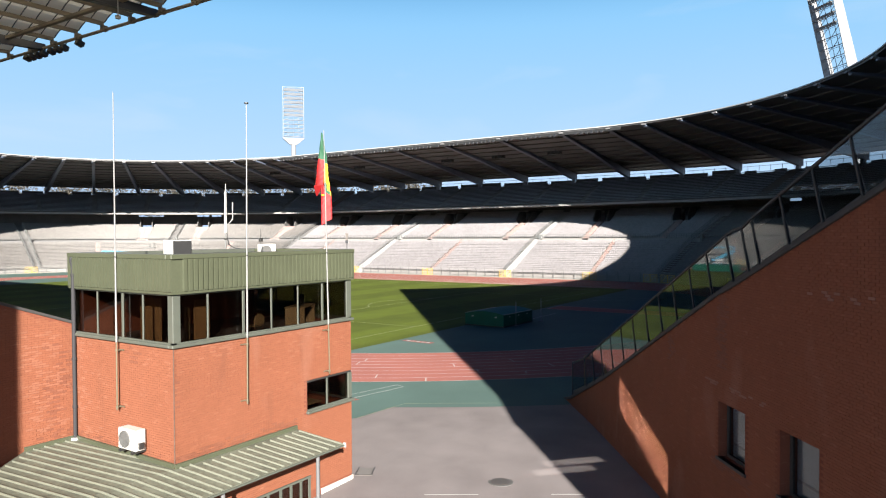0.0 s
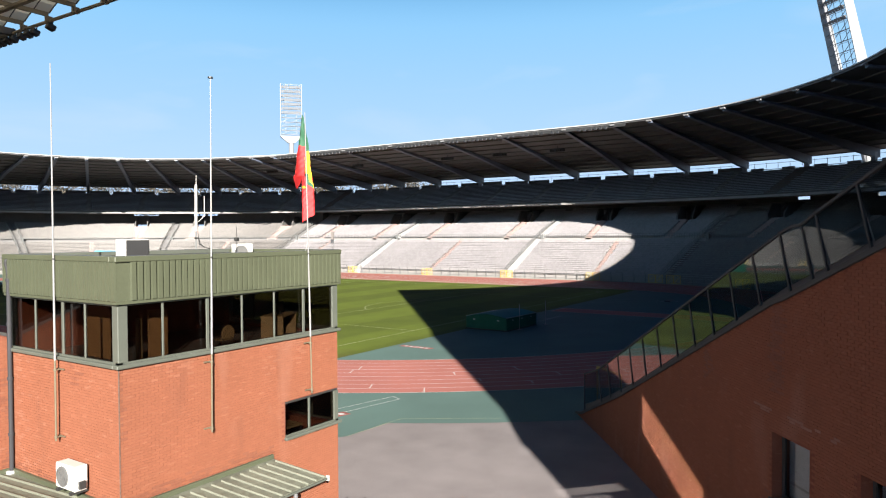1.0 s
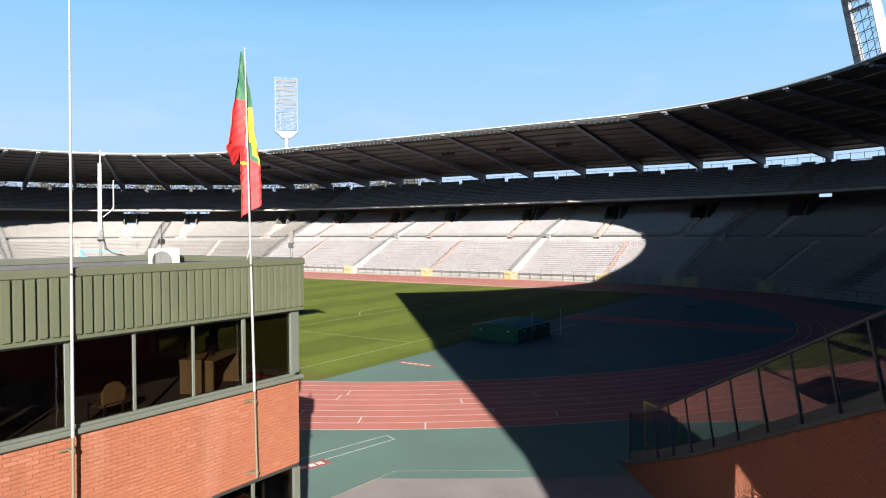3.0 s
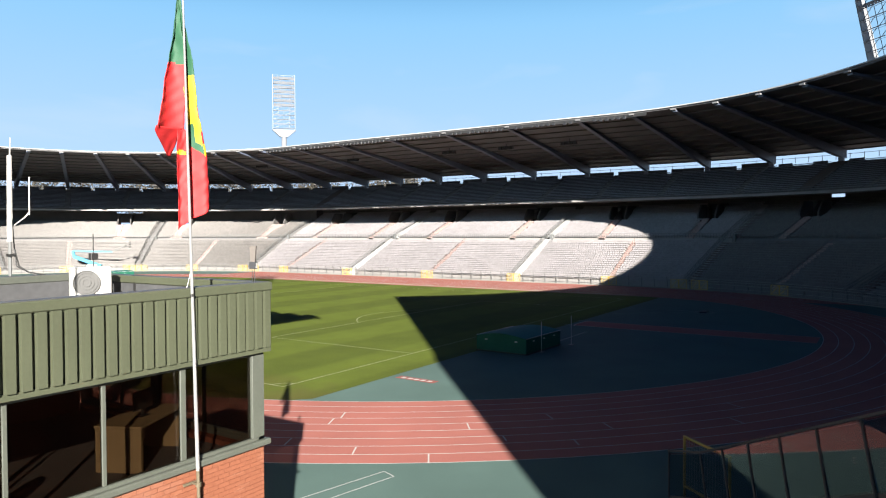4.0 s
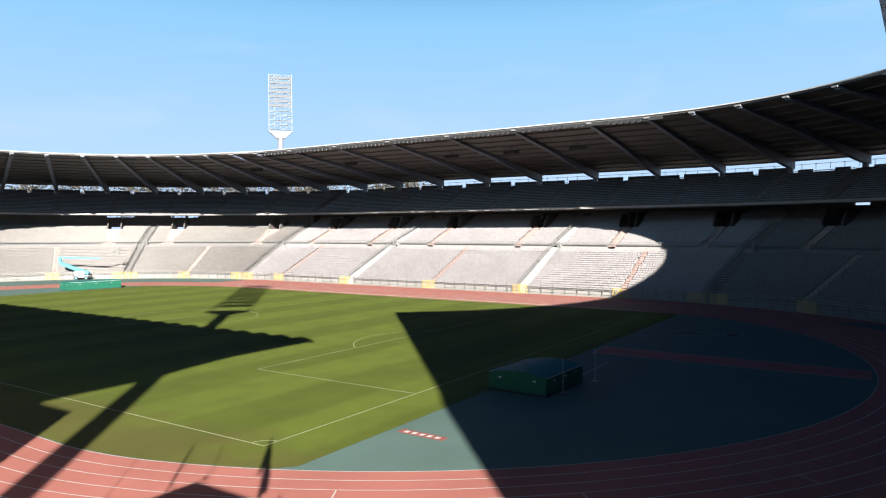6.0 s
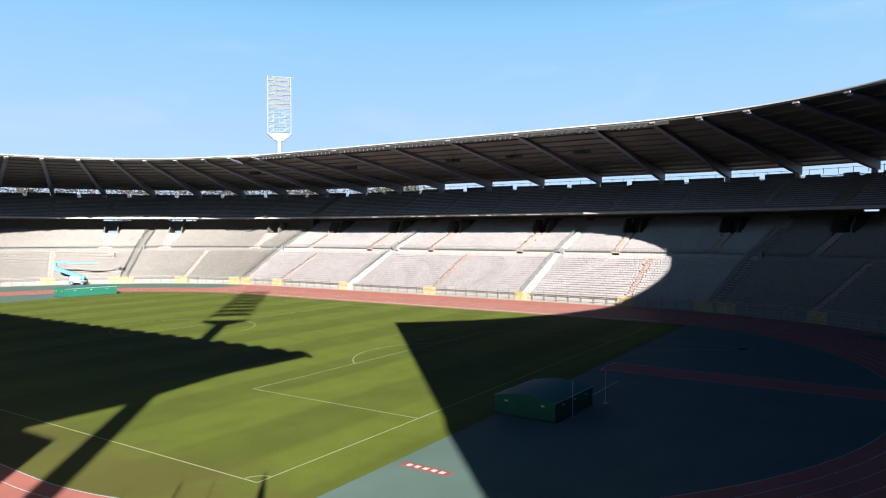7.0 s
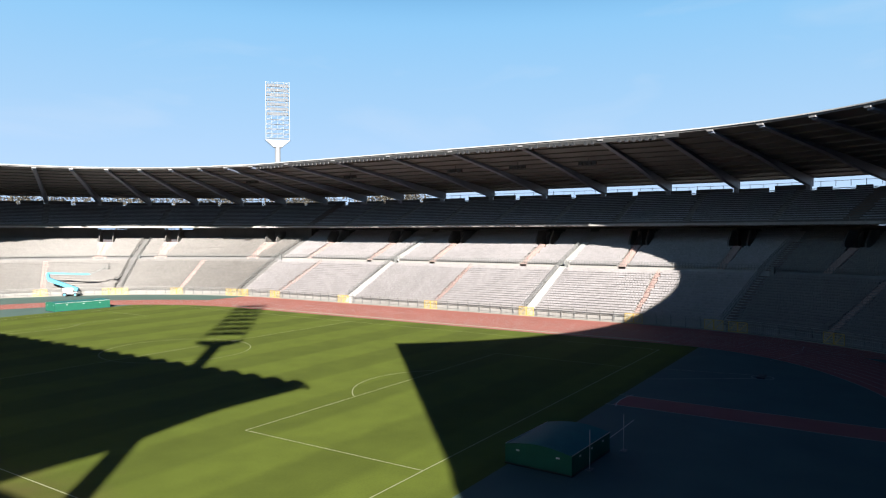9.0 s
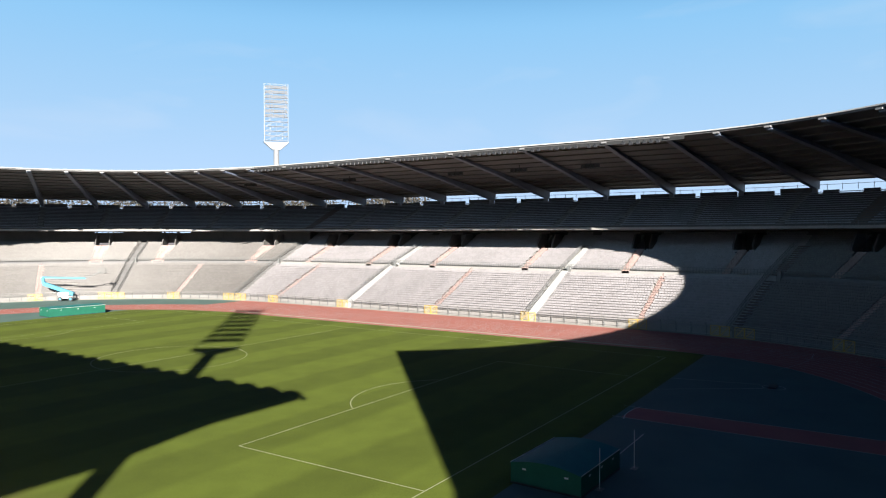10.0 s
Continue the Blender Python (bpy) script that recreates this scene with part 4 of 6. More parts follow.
WALL_TOP = [(0.0, 0.0), (1.1, 0.25), (7.3, 2.65), (19.0, 7.75), (19.5, 7.9), (26.0, 10.47), (34.0, 13.6), (42.0, 13.9)]
RAIL_TOP = [(0.0, 2.08), (2.5, 2.8), (18.47, 9.53), (19.0, 9.71), (19.43, 9.74), (20.0, 10.02), (26.0, 12.5), (34.0, 15.7), (42.0, 16.0)]
WALL_HOLES = [(18.9, 2.72, 20.5, 4.44), (22.26, 2.78, 23.91, 4.5)]


def wall_top(s):
    return along(WALL_TOP, s)


def prism(pts, off0, off1, material, name, parent, label=""):
    """A slab in the wall's plane from (s, z) corners, between two depths."""
    bm = bmesh.new()
    a = [bm.verts.new(wall_pt(s, z, off0)) for s, z in pts]
    b = [bm.verts.new(wall_pt(s, z, off1)) for s, z in pts]
    bm.faces.new(a)
    bm.faces.new(list(reversed(b)))
    for i in range(len(pts)):
        j = (i + 1) % len(pts)
        bm.faces.new((a[i], b[i], b[j], a[j]))
    return part(name, bm, material, parent, label)


wall_e = thing("wall_east", "red brick end wall of the stand with sloping glass balustrade", "wall", kind="structure")
edges = sorted({s for s, z in WALL_TOP} | {h[0] for h in WALL_HOLES} | {h[2] for h in WALL_HOLES})
for s0, s1 in zip(edges, edges[1:]):
    hole = next((h for h in WALL_HOLES if h[0] - 0.01 <= s0 and s1 <= h[2] + 0.01), None)
    if hole:
        prism([(s0, -1.2), (s1, -1.2), (s1, hole[1]), (s0, hole[1])], 0.15, 0.85, M_MORTAR, "wall_piece", wall_e)
        prism([(s0, hole[3]), (s1, hole[3]), (s1, wall_top(s1)), (s0, wall_top(s0))], 0.15, 0.85, M_MORTAR, "wall_piece", wall_e)
    else:
        prism([(s0, -1.2), (s1, -1.2), (s1, wall_top(s1)), (s0, wall_top(s0))], 0.15, 0.85, M_MORTAR, "wall_piece", wall_e)
M_COPE = mat("dark_coping", (0.035, 0.033, 0.032), 0.7)
for (s0, z0), (s1, z1) in zip(WALL_TOP, WALL_TOP[1:]):
    prism([(s0, z0 - 0.02), (s1, z1 - 0.02), (s1, z1 + 0.1), (s0, z0 + 0.1)], 0.1, 0.93, M_COPE, "coping", wall_e)
M_BLIND = mat("grey_blind", (0.6, 0.6, 0.63), 0.7)
for s0, z0, s1, z1 in WALL_HOLES:
    w = thing("window", "dark framed window recessed in the brick wall", "window", "end wall windows")
    for a, b, c, d in ((s0, z0, s0 + 0.09, z1), (s1 - 0.09, z0, s1, z1), (s0 + 0.09, z1 - 0.09, s1 - 0.09, z1), (s0 + 0.09, z0, s1 - 0.09, z0 + 0.09)):
        prism([(a, b), (c, b), (c, d), (a, d)], 0.50, 0.58, M_COPE, "window_frame", w)
    prism([(s0 + 0.09, z0 + 0.09), (s1 - 0.09, z0 + 0.09), (s1 - 0.09, z1 - 0.09), (s0 + 0.09, z1 - 0.09)], 0.52, 0.54, M_CLEAR, "pane", w)
    prism([(s0 + 0.15, z0 + 0.4), (s1 - 0.1, z0 + 0.4), (s1 - 0.1, z0 + 0.46), (s0 + 0.15, z0 + 0.46)], 0.42, 0.44, M_TRIM, "inner_rail", w)
    prism([(s0 - 0.08, z0 - 0.08), (s1 + 0.08, z0 - 0.08), (s1 + 0.08, z0), (s0 - 0.08, z0)], 0.72, 0.91, M_COPE, "window_sill", w)
    prism([(s0 - 0.3, z0 - 0.3), (s1 + 0.3, z0 - 0.3), (s1 + 0.3, z1 + 0.3), (s0 - 0.3, z1 + 0.3)], 0.34, 0.37, M_BLIND, "blind", w)
M_UPST = mat("grey_render_kerb", (0.075, 0.073, 0.07), 0.85)
# glass balustrade: leaning posts, hand rail and panes
bal = thing("glass_balustrade", "glass balustrade with dark steel posts on the sloping wall", "balustrade")
TOPS = [0.04, 2.5, 3.95, 5.42, 6.97, 8.5, 10.03, 11.55, 12.97, 14.34, 15.76, 17.1, 18.47, 19.43, 20.0] + [21.46 + 1.42 * k for k in range(9)]
KERB_H = 0.38


def lean(s):
    return 0.0 if s < 0.5 else 0.55


for s in TOPS:
    f = s + lean(s)
    prism([(f - 0.03, wall_top(f) + 0.08), (f + 0.03, wall_top(f) + 0.08), (s + 0.03, along(RAIL_TOP, s)), (s - 0.03, along(RAIL_TOP, s))], 0.38, 0.44, M_COPE, "post", bal)
for s0, s1 in zip(TOPS, TOPS[1:]):
    f0, f1 = s0 + lean(s0), s1 + lean(s1)
    z0, z1 = wall_top(f0) + 0.08, wall_top(f1) + 0.08
    prism([(f0 + 0.04, z0 + KERB_H + 0.02), (f1 - 0.04, z1 + KERB_H + 0.02), (s1 - 0.035, along(RAIL_TOP, s1) - 0.06), (s0 + 0.035, along(RAIL_TOP, s0) - 0.06)], 0.405, 0.418, M_CLEAR, "pane", bal)
    prism([(f0 + 0.05, z0 + 0.01), (f1 - 0.05, z1 + 0.01), (f1 - 0.2, z1 + KERB_H), (f0 - 0.1 if s0 > 0.5 else f0 + 0.05, z0 + KERB_H)], 0.3, 0.37, M_UPST, "kerb_piece", bal)
    cut = [s0] + [s for s, z in RAIL_TOP if s0 < s < s1] + [s1]
    for p, q in zip(cut, cut[1:]):
        zp, zq = along(RAIL_TOP, p), along(RAIL_TOP, q)
        prism([(p, zp - 0.035), (q, zq - 0.035), (q, zq + 0.035), (p, zp + 0.035)], 0.37, 0.45, M_COPE, "hand_rail", bal)
# yellow gate leaf standing open at the foot of the wall
g = thing("fence_gate", "open yellow steel gate leaf at the foot of the wall", "gate", at=pose(-39.7, -78.89, 0, 0, 0, 229.5))
GW, GH = 2.45, 2.28
bm = bmesh.new()
for a, b in (((0, 0, 0.45), (GW, 0, 0.45)), ((0, 0, GH), (GW, 0, GH)), ((0, 0, 0), (0, 0, GH + 0.04)), ((GW, 0, 0), (GW, 0, GH + 0.04))):
    bar(bm, a, b, 0.08, up=(0.2, 1, 0.1))
part("gate_frame", bm, M_YELLOW, g)
bm = bmesh.new()
for i in range(1, 17):
    bar(bm, (GW * i / 17, 0, 0.45), (GW * i / 17, 0, GH), 0.012, up=(0, 1, 0))
for i in range(1, 12):
    z = 0.45 + (GH - 0.45) * i / 12
    bar(bm, (0, 0, z), (GW, 0, z), 0.008)
part("gate_mesh", bm, M_FENCE, g)

# ==== brick tower with glazed top storey ====
TX0, TX1, TY0, TY1 = -65.68, -57.5, -75.97, -70.3
tower = thing("control_tower", "red brick control tower with glazed top storey and green sheet parapet", "building")
ZS, ZG0, ZG1, ZP = 6.19, 6.295, 7.86, 9.0        # sill, glass, parapet
LW = (-60.0, 2.98, -57.82, 4.18)                # low corner window on the front: x0, z0, x1, z1
T = 0.28
# front wall round the low window, side and back walls
part("wall", boxm(TX0 + 0.02, TY0 + 0.02, -1, LW[0], TY0 + T, ZS), M_MORTAR, tower)
part("wall", boxm(LW[0], TY0 + 0.02, -1, TX1 - 0.02, TY0 + T, LW[1]), M_MORTAR, tower)
part("wall", boxm(LW[0], TY0 + 0.02, LW[3], TX1 - 0.02, TY0 + T, ZS), M_MORTAR, tower)
part("wall", boxm(TX0 + 0.02, TY0 + T, -1, TX0 + T, TY1, ZS), M_MORTAR, tower)
part("wall", boxm(TX1 - T, TY0 + T, -1, TX1 - 0.02, TY1, LW[1]), M_MORTAR, tower)
part("wall", boxm(TX1 - T, TY0 + T, LW[3], TX1 - 0.02, TY1, ZS), M_MORTAR, tower)
part("wall", boxm(TX1 - T, TY0 + 2.4, LW[1], TX1 - 0.02, TY1, LW[3]), M_MORTAR, tower)
part("wall", boxm(TX0 + T, TY1 - T, -1, TX1 - T, TY1, ZP - 1.2), M_MORTAR, tower)
part("floor_slab", boxm(TX0 + T, TY0 + T, 5.9, TX1 - T, TY1 - T, 6.1), M_CONC_DARK, tower)
part("floor_slab", boxm(TX0 + T, TY0 + T, 1.9, TX1 - T, TY1 - T, 2.1), M_CONC_DARK, tower)
M_PLINTH = mat("white_plinth_paint", (0.42, 0.40, 0.37), 0.8, vary=0.15, scale=1.5)
part("plinth", boxm(-59.3, TY0 - 0.03, -1, TX1 + 0.03, TY0 + 0.02, -0.08), M_PLINTH, tower)
part("plinth", boxm(TX1 - 0.02, TY0 + 0.02, -1, TX1 + 0.03, TY1, -0.08), M_PLINTH, tower)


def window_run(name, label, group, p0, p1, z0, z1, mullions, wide=(), head=None):
    """A run of panes between mullions along one side; mullions: metres from p0."""
    w = thing(name, label, "window", group)
    a, b = Vector((*p0, 0)), Vector((*p1, 0))
    d = (b - a).normalized()
    m = Matrix((( d.x, -d.y, 0, a.x), (d.y, d.x, 0, a.y), (0, 0, 1, 0), (0, 0, 0, 1)))
    L = (b - a).length
    part("frame_top", boxm(0, 0.0 if head is None else 0.04, z1 - 0.08, L, 0.12, z1), head or M_FRAME, w).matrix_basis = m
    part("frame_bottom", boxm(0, 0.0, z0, L, 0.12, z0 + 0.05), M_FRAME, w).matrix_basis = m
    prev = None
    for i, s in enumerate(mullions):
        t = wide[i] if wide else 0.07
        d0, d1 = (0.025, 0.085) if t < 0.08 else (-0.01, 0.13)
        part("mullion", boxm(s - t, d0, z0 + 0.05, s + t, d1, z1 - 0.08, bevel=0.006), M_FRAME, w).matrix_basis = m
        if prev is not None:
            pane = part("pane", boxm(prev, 0.05, z0 + 0.05, s - t, 0.062, z1 - 0.08), M_GLASS, w)
            pane.matrix_basis = m
        prev = s + t
    return w


window_run("window_front", "glazed band of dark panes in grey-green frames", "tower windows", (TX0, TY0), (TX1, TY0), ZG0, ZG1,
           [0.13, 1.3, 2.74, 3.98, 5.27, 6.56, 8.05], [0.13, 0.031, 0.05, 0.031, 0.031, 0.05, 0.13])
window_run("window_side", "glazed band of dark panes in grey-green frames", "tower windows", (TX0, TY1), (TX0, TY0), ZG0, ZG1,
           [0.1, 1.55, 3.0, 4.1, 5.55], [0.1, 0.031, 0.05, 0.031, 0.12])
window_run("window_side", "glazed band of dark panes in grey-green frames", "tower windows", (TX1, TY0), (TX1, TY1), ZG0, ZG1,
           [0.13, 1.55, 3.0, 4.2, 5.53], [0.13, 0.031, 0.09, 0.031, 0.13])
window_run("window_low", "low corner window of two dark panes", "tower windows", (LW[0], TY0), (TX1, TY0), LW[1] + 0.06, LW[3],
           [0.004, 1.1, 2.4], [0.004, 0.045, 0.1], M_BLACK)
window_run("window_low", "low corner window of two dark panes", "tower windows", (TX1, TY0), (TX1, TY0 + 2.4), LW[1] + 0.06, LW[3],
           [0.12, 1.2, 2.35], [0.12, 0.05, 0.05], M_BLACK)
for a in ((TX0 - 0.09, TY0 - 0.09, TX1 + 0.09, TY0 + 0.12), (TX0 - 0.09, TY0 + 0.12, TX0 + 0.12, TY1), (TX1 - 0.12, TY0 + 0.12, TX1 + 0.09, TY1)):
    part("sill", boxm(a[0], a[1], ZS, a[2], a[3], ZG0 - 0.002, bevel=0.02), M_FRAME, tower)
part("sill", boxm(LW[0] - 0.05, TY0 - 0.1, LW[1] - 0.04, TX1 + 0.1, TY0 + 0.1, LW[1] + 0.06, bevel=0.02), M_FRAME, tower)
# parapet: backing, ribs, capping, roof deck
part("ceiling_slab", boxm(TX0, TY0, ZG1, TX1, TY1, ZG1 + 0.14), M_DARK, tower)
PO = 0.09
for a in ((TX0 - PO, TY0 - PO, TX1 + PO, TY0 + 0.1), (TX0 - PO, TY0 + 0.1, TX0 + 0.1, TY1), (TX1 - 0.1, TY0 + 0.1, TX1 + PO, TY1), (TX0 + 0.1, TY1 - 0.2, TX1 - 0.1, TY1)):
    part("parapet_wall", boxm(a[0] + 0.04, a[1] + 0.04, ZG1 + 0.02, a[2] - 0.04, a[3] - 0.04 if a[3] == TY0 + 0.1 else a[3], ZP - 0.1), M_GREEN, tower)
for a in ((TX0 - PO - 0.03, TY0 - PO - 0.03, TX1 + PO + 0.03, TY0 + 0.16), (TX0 - PO - 0.03, TY0 + 0.16, TX0 + 0.16, TY1 + 0.03), (TX1 - 0.16, TY0 + 0.16, TX1 + PO + 0.03, TY1 + 0.03), (TX0 + 0.16, TY1 - 0.25, TX1 - 0.16, TY1 + 0.03)):
    part("parapet_cap", boxm(a[0], a[1], ZP - 0.1, a[2], a[3], ZP + 0.05, bevel=0.02), M_FRAME if a[1] > TY0 + 1 else M_GREEN, tower)
M_LEAD = mat("grey_lead_flashing", (0.06, 0.06, 0.066), 0.5, vary=0.3, scale=1.6, fine=14)
for a in ((TX0 - PO + 0.01, TY0 - PO + 0.01, TX1 + PO - 0.01, TY0 + 0.14), (TX0 - PO + 0.01, TY0 + 0.14, TX0 + 0.14, TY1), (TX1 - 0.14, TY0 + 0.14, TX1 + PO - 0.01, TY1), (TX0 + 0.14, TY1 - 0.23, TX1 - 0.14, TY1 + 0.01)):
    part("cap_flashing", boxm(a[0], a[1], ZP + 0.05, a[2], a[3], ZP + 0.056), M_LEAD, tower)
for y in (-74.35, -72.4):
    part("joint_strap", boxm(TX1 - 0.15, y - 0.03, 8.44, TX1 - 0.132, y + 0.03, ZP - 0.09), M_BLACK, tower)
    part("joint_strap", boxm(TX1 - 0.16, y - 0.03, ZP + 0.056, TX1 + PO, y + 0.03, ZP + 0.06), M_BLACK, tower)
part("parapet_foot", boxm(TX0 - PO, TY0 - PO, ZG1 - 0.03, TX1 + PO, TY0 - PO + 0.05, ZG1 + 0.06), M_GREEN, tower)
part("parapet_foot", boxm(TX0 - PO, TY0 - PO + 0.05, ZG1 - 0.03, TX0 - PO + 0.05, TY1, ZG1 + 0.06), M_GREEN, tower)
M_DECK = mat("dark_roof_felt", (0.055, 0.05, 0.047), 0.85, vary=0.3, scale=0.8, fine=10)
M_UPSTAND = mat("grey_roof_upstand", (0.056, 0.057, 0.06), 0.8, vary=0.25, scale=1.2, fine=9)
part("roof_deck", boxm(TX0 + 0.1, TY0 + 0.1, 8.2, TX1 - 0.1, TY1 - 0.2, 8.42), M_DECK, tower)
for a in ((TX0 + 0.1, TY0 + 0.1, TX1 - 0.1, TY0 + 0.13), (TX1 - 0.13, TY0 + 0.13, TX1 - 0.1, TY1 - 0.2), (TX0 + 0.1, TY0 + 0.13, TX0 + 0.13, TY1 - 0.2), (TX0 + 0.13, TY1 - 0.23, TX1 - 0.13, TY1 - 0.2)):
    part("roof_upstand", boxm(a[0], a[1], 8.42, a[2], a[3], ZP - 0.1), M_UPSTAND, tower)
# ribbed sheet, each panel a piece
bm = bmesh.new()
pr = [(-0.07, 0.0), (-0.06, -0.075), (0.06, -0.075), (0.064, 0.0)]
lo = [bm.verts.new((x, y, ZG1 + 0.06)) for x, y in pr]
hi = [bm.verts.new((x, y, ZP - 0.1)) for x, y in pr]
for i in range(3):
    bm.faces.new((lo[i], lo[i + 1], hi[i + 1], hi[i]))
bm.faces.new(lo)
bm.faces.new(list(reversed(hi)))
bmesh.ops.recalc_face_normals(bm, faces=bm.faces)
panel_me = bpy.data.meshes.new("sheet_panel")
bm.to_mesh(panel_me)
bm.free()
panel_me.materials.append(M_GREEN)
for (x0, y0), (x1, y1), yaw in (((TX0 - PO, TY0 - PO + 0.035), (TX1 + PO, TY0 - PO + 0.035), 0), ((TX0 - PO + 0.035, TY1), (TX0 - PO + 0.035, TY0 - PO), -90), ((TX1 + PO - 0.035, TY0 - PO), (TX1 + PO - 0.035, TY1), 90)):
    L = math.hypot(x1 - x0, y1 - y0)
    n = int(L / 0.19)
    for i in range(2 if yaw == 0 else 0, n):
        ob = new("sheet_panel", panel_me)
        ob.parent = tower
        k = (i + 0.5) / n
        ob.matrix_basis = pose(x0 + (x1 - x0) * k, y0 + (y1 - y0) * k, 0, 0, 0, yaw)
# corner strips and stained movement joint
M_STAIN = mat("stained_joint", (0.10, 0.06, 0.045), 0.9, vary=0.4, scale=2.5, fine=20)
part("corner_joint", boxm(TX0 - 0.006, TY0 - 0.006, 2.6, TX0 + 0.018, TY0 + 0.018, ZS), M_STAIN, tower)

# ---- inside the tower ----
M_WOOD = mat("pale_wood_panel", (0.3, 0.19, 0.09), 0.6, vary=0.2, scale=2)
M_CARD = mat("cream_cabinet", (0.27, 0.205, 0.11), 0.6)
t = thing("partition_panel", "tall brown wooden panel leaning behind the glass", "panel")
part("board", boxm(-64.2, -75.05, 6.1, -63.62, -74.98, 7.5), M_WOOD, t)
part("edge_strip", boxm(-64.55, -75.06, 6.1, -64.42, -74.96, 7.3), M_CARD, t)
t = thing("door_leaf", "tall brown wooden door leaf behind the glass", "door")
part("leaf", boxm(-64.66, -73.85, 6.1, -64.6, -72.75, 7.55), M_WOOD, t)


def desk(x, y, yaw):
    t = thing("desk", "cream wooden desk with side panels behind the glass", "desk", "tower desks", at=pose(x, y, 6.1, 0, 0, yaw))
    part("desktop", boxm(-0.75, -0.4, 0.7, 0.75, 0.4, 0.75, bevel=0.01), M_CARD, t)
    for s in (-0.73, 0.67):
        part("side_panel", boxm(s, -0.38, 0, s + 0.06, 0.38, 0.7), M_CARD, t)
    part("back_panel", boxm(-0.67, 0.3, 0.15, 0.67, 0.34, 0.7), M_CARD, t)


for x, y, yaw in ((-58.95, -74.6, 28),):
    desk(x, y, yaw)


def chair(x, y, yaw):
    t = thing("office_chair", "wooden chair with rounded back behind the glass", "chair", "tower chairs", at=pose(x, y, 6.1, 0, 0, yaw) @ Matrix.Diagonal((1.05, 1, 0.64, 1)))
    part("seat", boxm(-0.23, -0.23, 0.44, 0.23, 0.23, 0.5, bevel=0.02), M_CARD, t)
    bm = bmesh.new()
    prf = [(-0.23, 0.55), (0.23, 0.55), (0.25, 0.9), (0.12, 1.12), (0, 1.17), (-0.12, 1.12), (-0.25, 0.9)]
    a = [bm.verts.new((x_, 0.2, z_)) for x_, z_ in prf]
    b = [bm.verts.new((x_, 0.25, z_)) for x_, z_ in prf]
    bm.faces.new(a)
    bm.faces.new(list(reversed(b)))
    for i in range(7):
        bm.faces.new((a[i], b[i], b[(i + 1) % 7], a[(i + 1) % 7]))
    part("backrest", bm, M_CARD, t)
    for x_, y_ in ((-0.2, -0.2), (0.2, -0.2), (-0.2, 0.22), (0.2, 0.22)):
        part("leg", tube(bmesh.new(), (x_, y_, 0), (x_, y_, 0.56), 0.02), M_BLACK, t)


for x, y, yaw in ((-61.85, -75.2, 190),):
    chair(x, y, yaw)
t = thing("monitor", "black monitor on a foot on the cream desk", "monitor", at=pose(-59.0, -74.7, 6.85, 0, 0, 200))
part("screen", boxm(-0.24, -0.02, 0.12, 0.24, 0.02, 0.44, bevel=0.01), M_BLACK, t)
part("foot", boxm(-0.1, -0.08, 0, 0.1, 0.08, 0.02, bevel=0.005), M_BLACK, t)
part("neck", boxm(-0.025, -0.02, 0.02, 0.025, 0.02, 0.14), M_BLACK, t)
t = thing("side_table", "pale low table behind the low window", "table", at=pose(-59.2, -75.0, 2.1))
part("tabletop", boxm(-0.6, -0.35, 0.95, 0.6, 0.35, 1.0), M_CARD, t)
for x_, y_ in ((-0.55, -0.3), (0.55, -0.3), (-0.55, 0.3), (0.55, 0.3)):
    part("leg", tube(bmesh.new(), (x_, y_, 0), (x_, y_, 0.96), 0.03), M_BLACK, t)

# ---- flag poles on the tower ----
M_POLE = mat("white_flag_pole", (0.2, 0.2, 0.2), 0.4, vary=0.12)
M_POLE_LOW = mat("tarnished_pole", (0.125, 0.105, 0.07), 0.5, 0.2)


def flag_pole(a, top, wall_way, brackets, capped=True):
    """A tapered pole on wall brackets; wall_way: unit vector from the pole to the wall."""
    t = thing("flag_pole", "slender white flag pole bracketed to the brick tower", "flag pole", "flag poles")
    a, top = Vector(a), Vector(top)
    k = (6.2 - a.z) / (top.z - a.z)
    part("lower_tube", tube(bmesh.new(), a, a.lerp(top, k), 0.026, 0.026, 10), M_POLE_LOW, t)
    part("upper_tube", tube(bmesh.new(), a.lerp(top, k), top, 0.03, 0.014, 10), M_POLE, t)
    if capped:
        part("cap", tube(bmesh.new(), top, top + Vector((0, 0, 0.04)), 0.075, 0.07, 12), M_BLACK, t)
    p = a.lerp(top, (8.95 - a.z) / (top.z - a.z))
    part("collar", tube(bmesh.new(), p - Vector((0, 0, 0.02)), p + Vector((0, 0, 0.02)), 0.034, n=10), M_BLACK, t)
    for z in brackets:
        p = a.lerp(top, (z - a.z) / (top.z - a.z))
        bm = bmesh.new()
        w = Vector(wall_way)
        s = w.cross(Vector((0, 0, 1)))
        bar(bm, p, p + w * 0.17, 0.03)
        bar(bm, p - s * 0.16 + w * 0.15, p + s * 0.16 + w * 0.15, 0.035)
        tube(bm, p - Vector((0, 0, 0.03)), p + Vector((0, 0, 0.03)), 0.045, n=10)
        part("bracket", bm, M_POLE_LOW, t)
    return t


flag_pole((-63.0, -76.15, 3.98), (-62.92, -76.16, 14.0), (0, 1, 0), (4.08, 5.97))
flag_pole((-65.86, -73.28, 4.0), (-65.86, -73.3, 14.22), (1, 0, 0), (4.1, 5.94), False)
fp = flag_pole((-58.98, -76.15, 4.3), (-59.21, -76.17, 13.58), (0, 1, 0), (4.4, 5.98), False)
part("halyard", tube(bmesh.new(), (-59.05, -76.12, 9.45), (-59.1, -76.03, 9.04), 0.005, n=6), M_WHITE, fp)

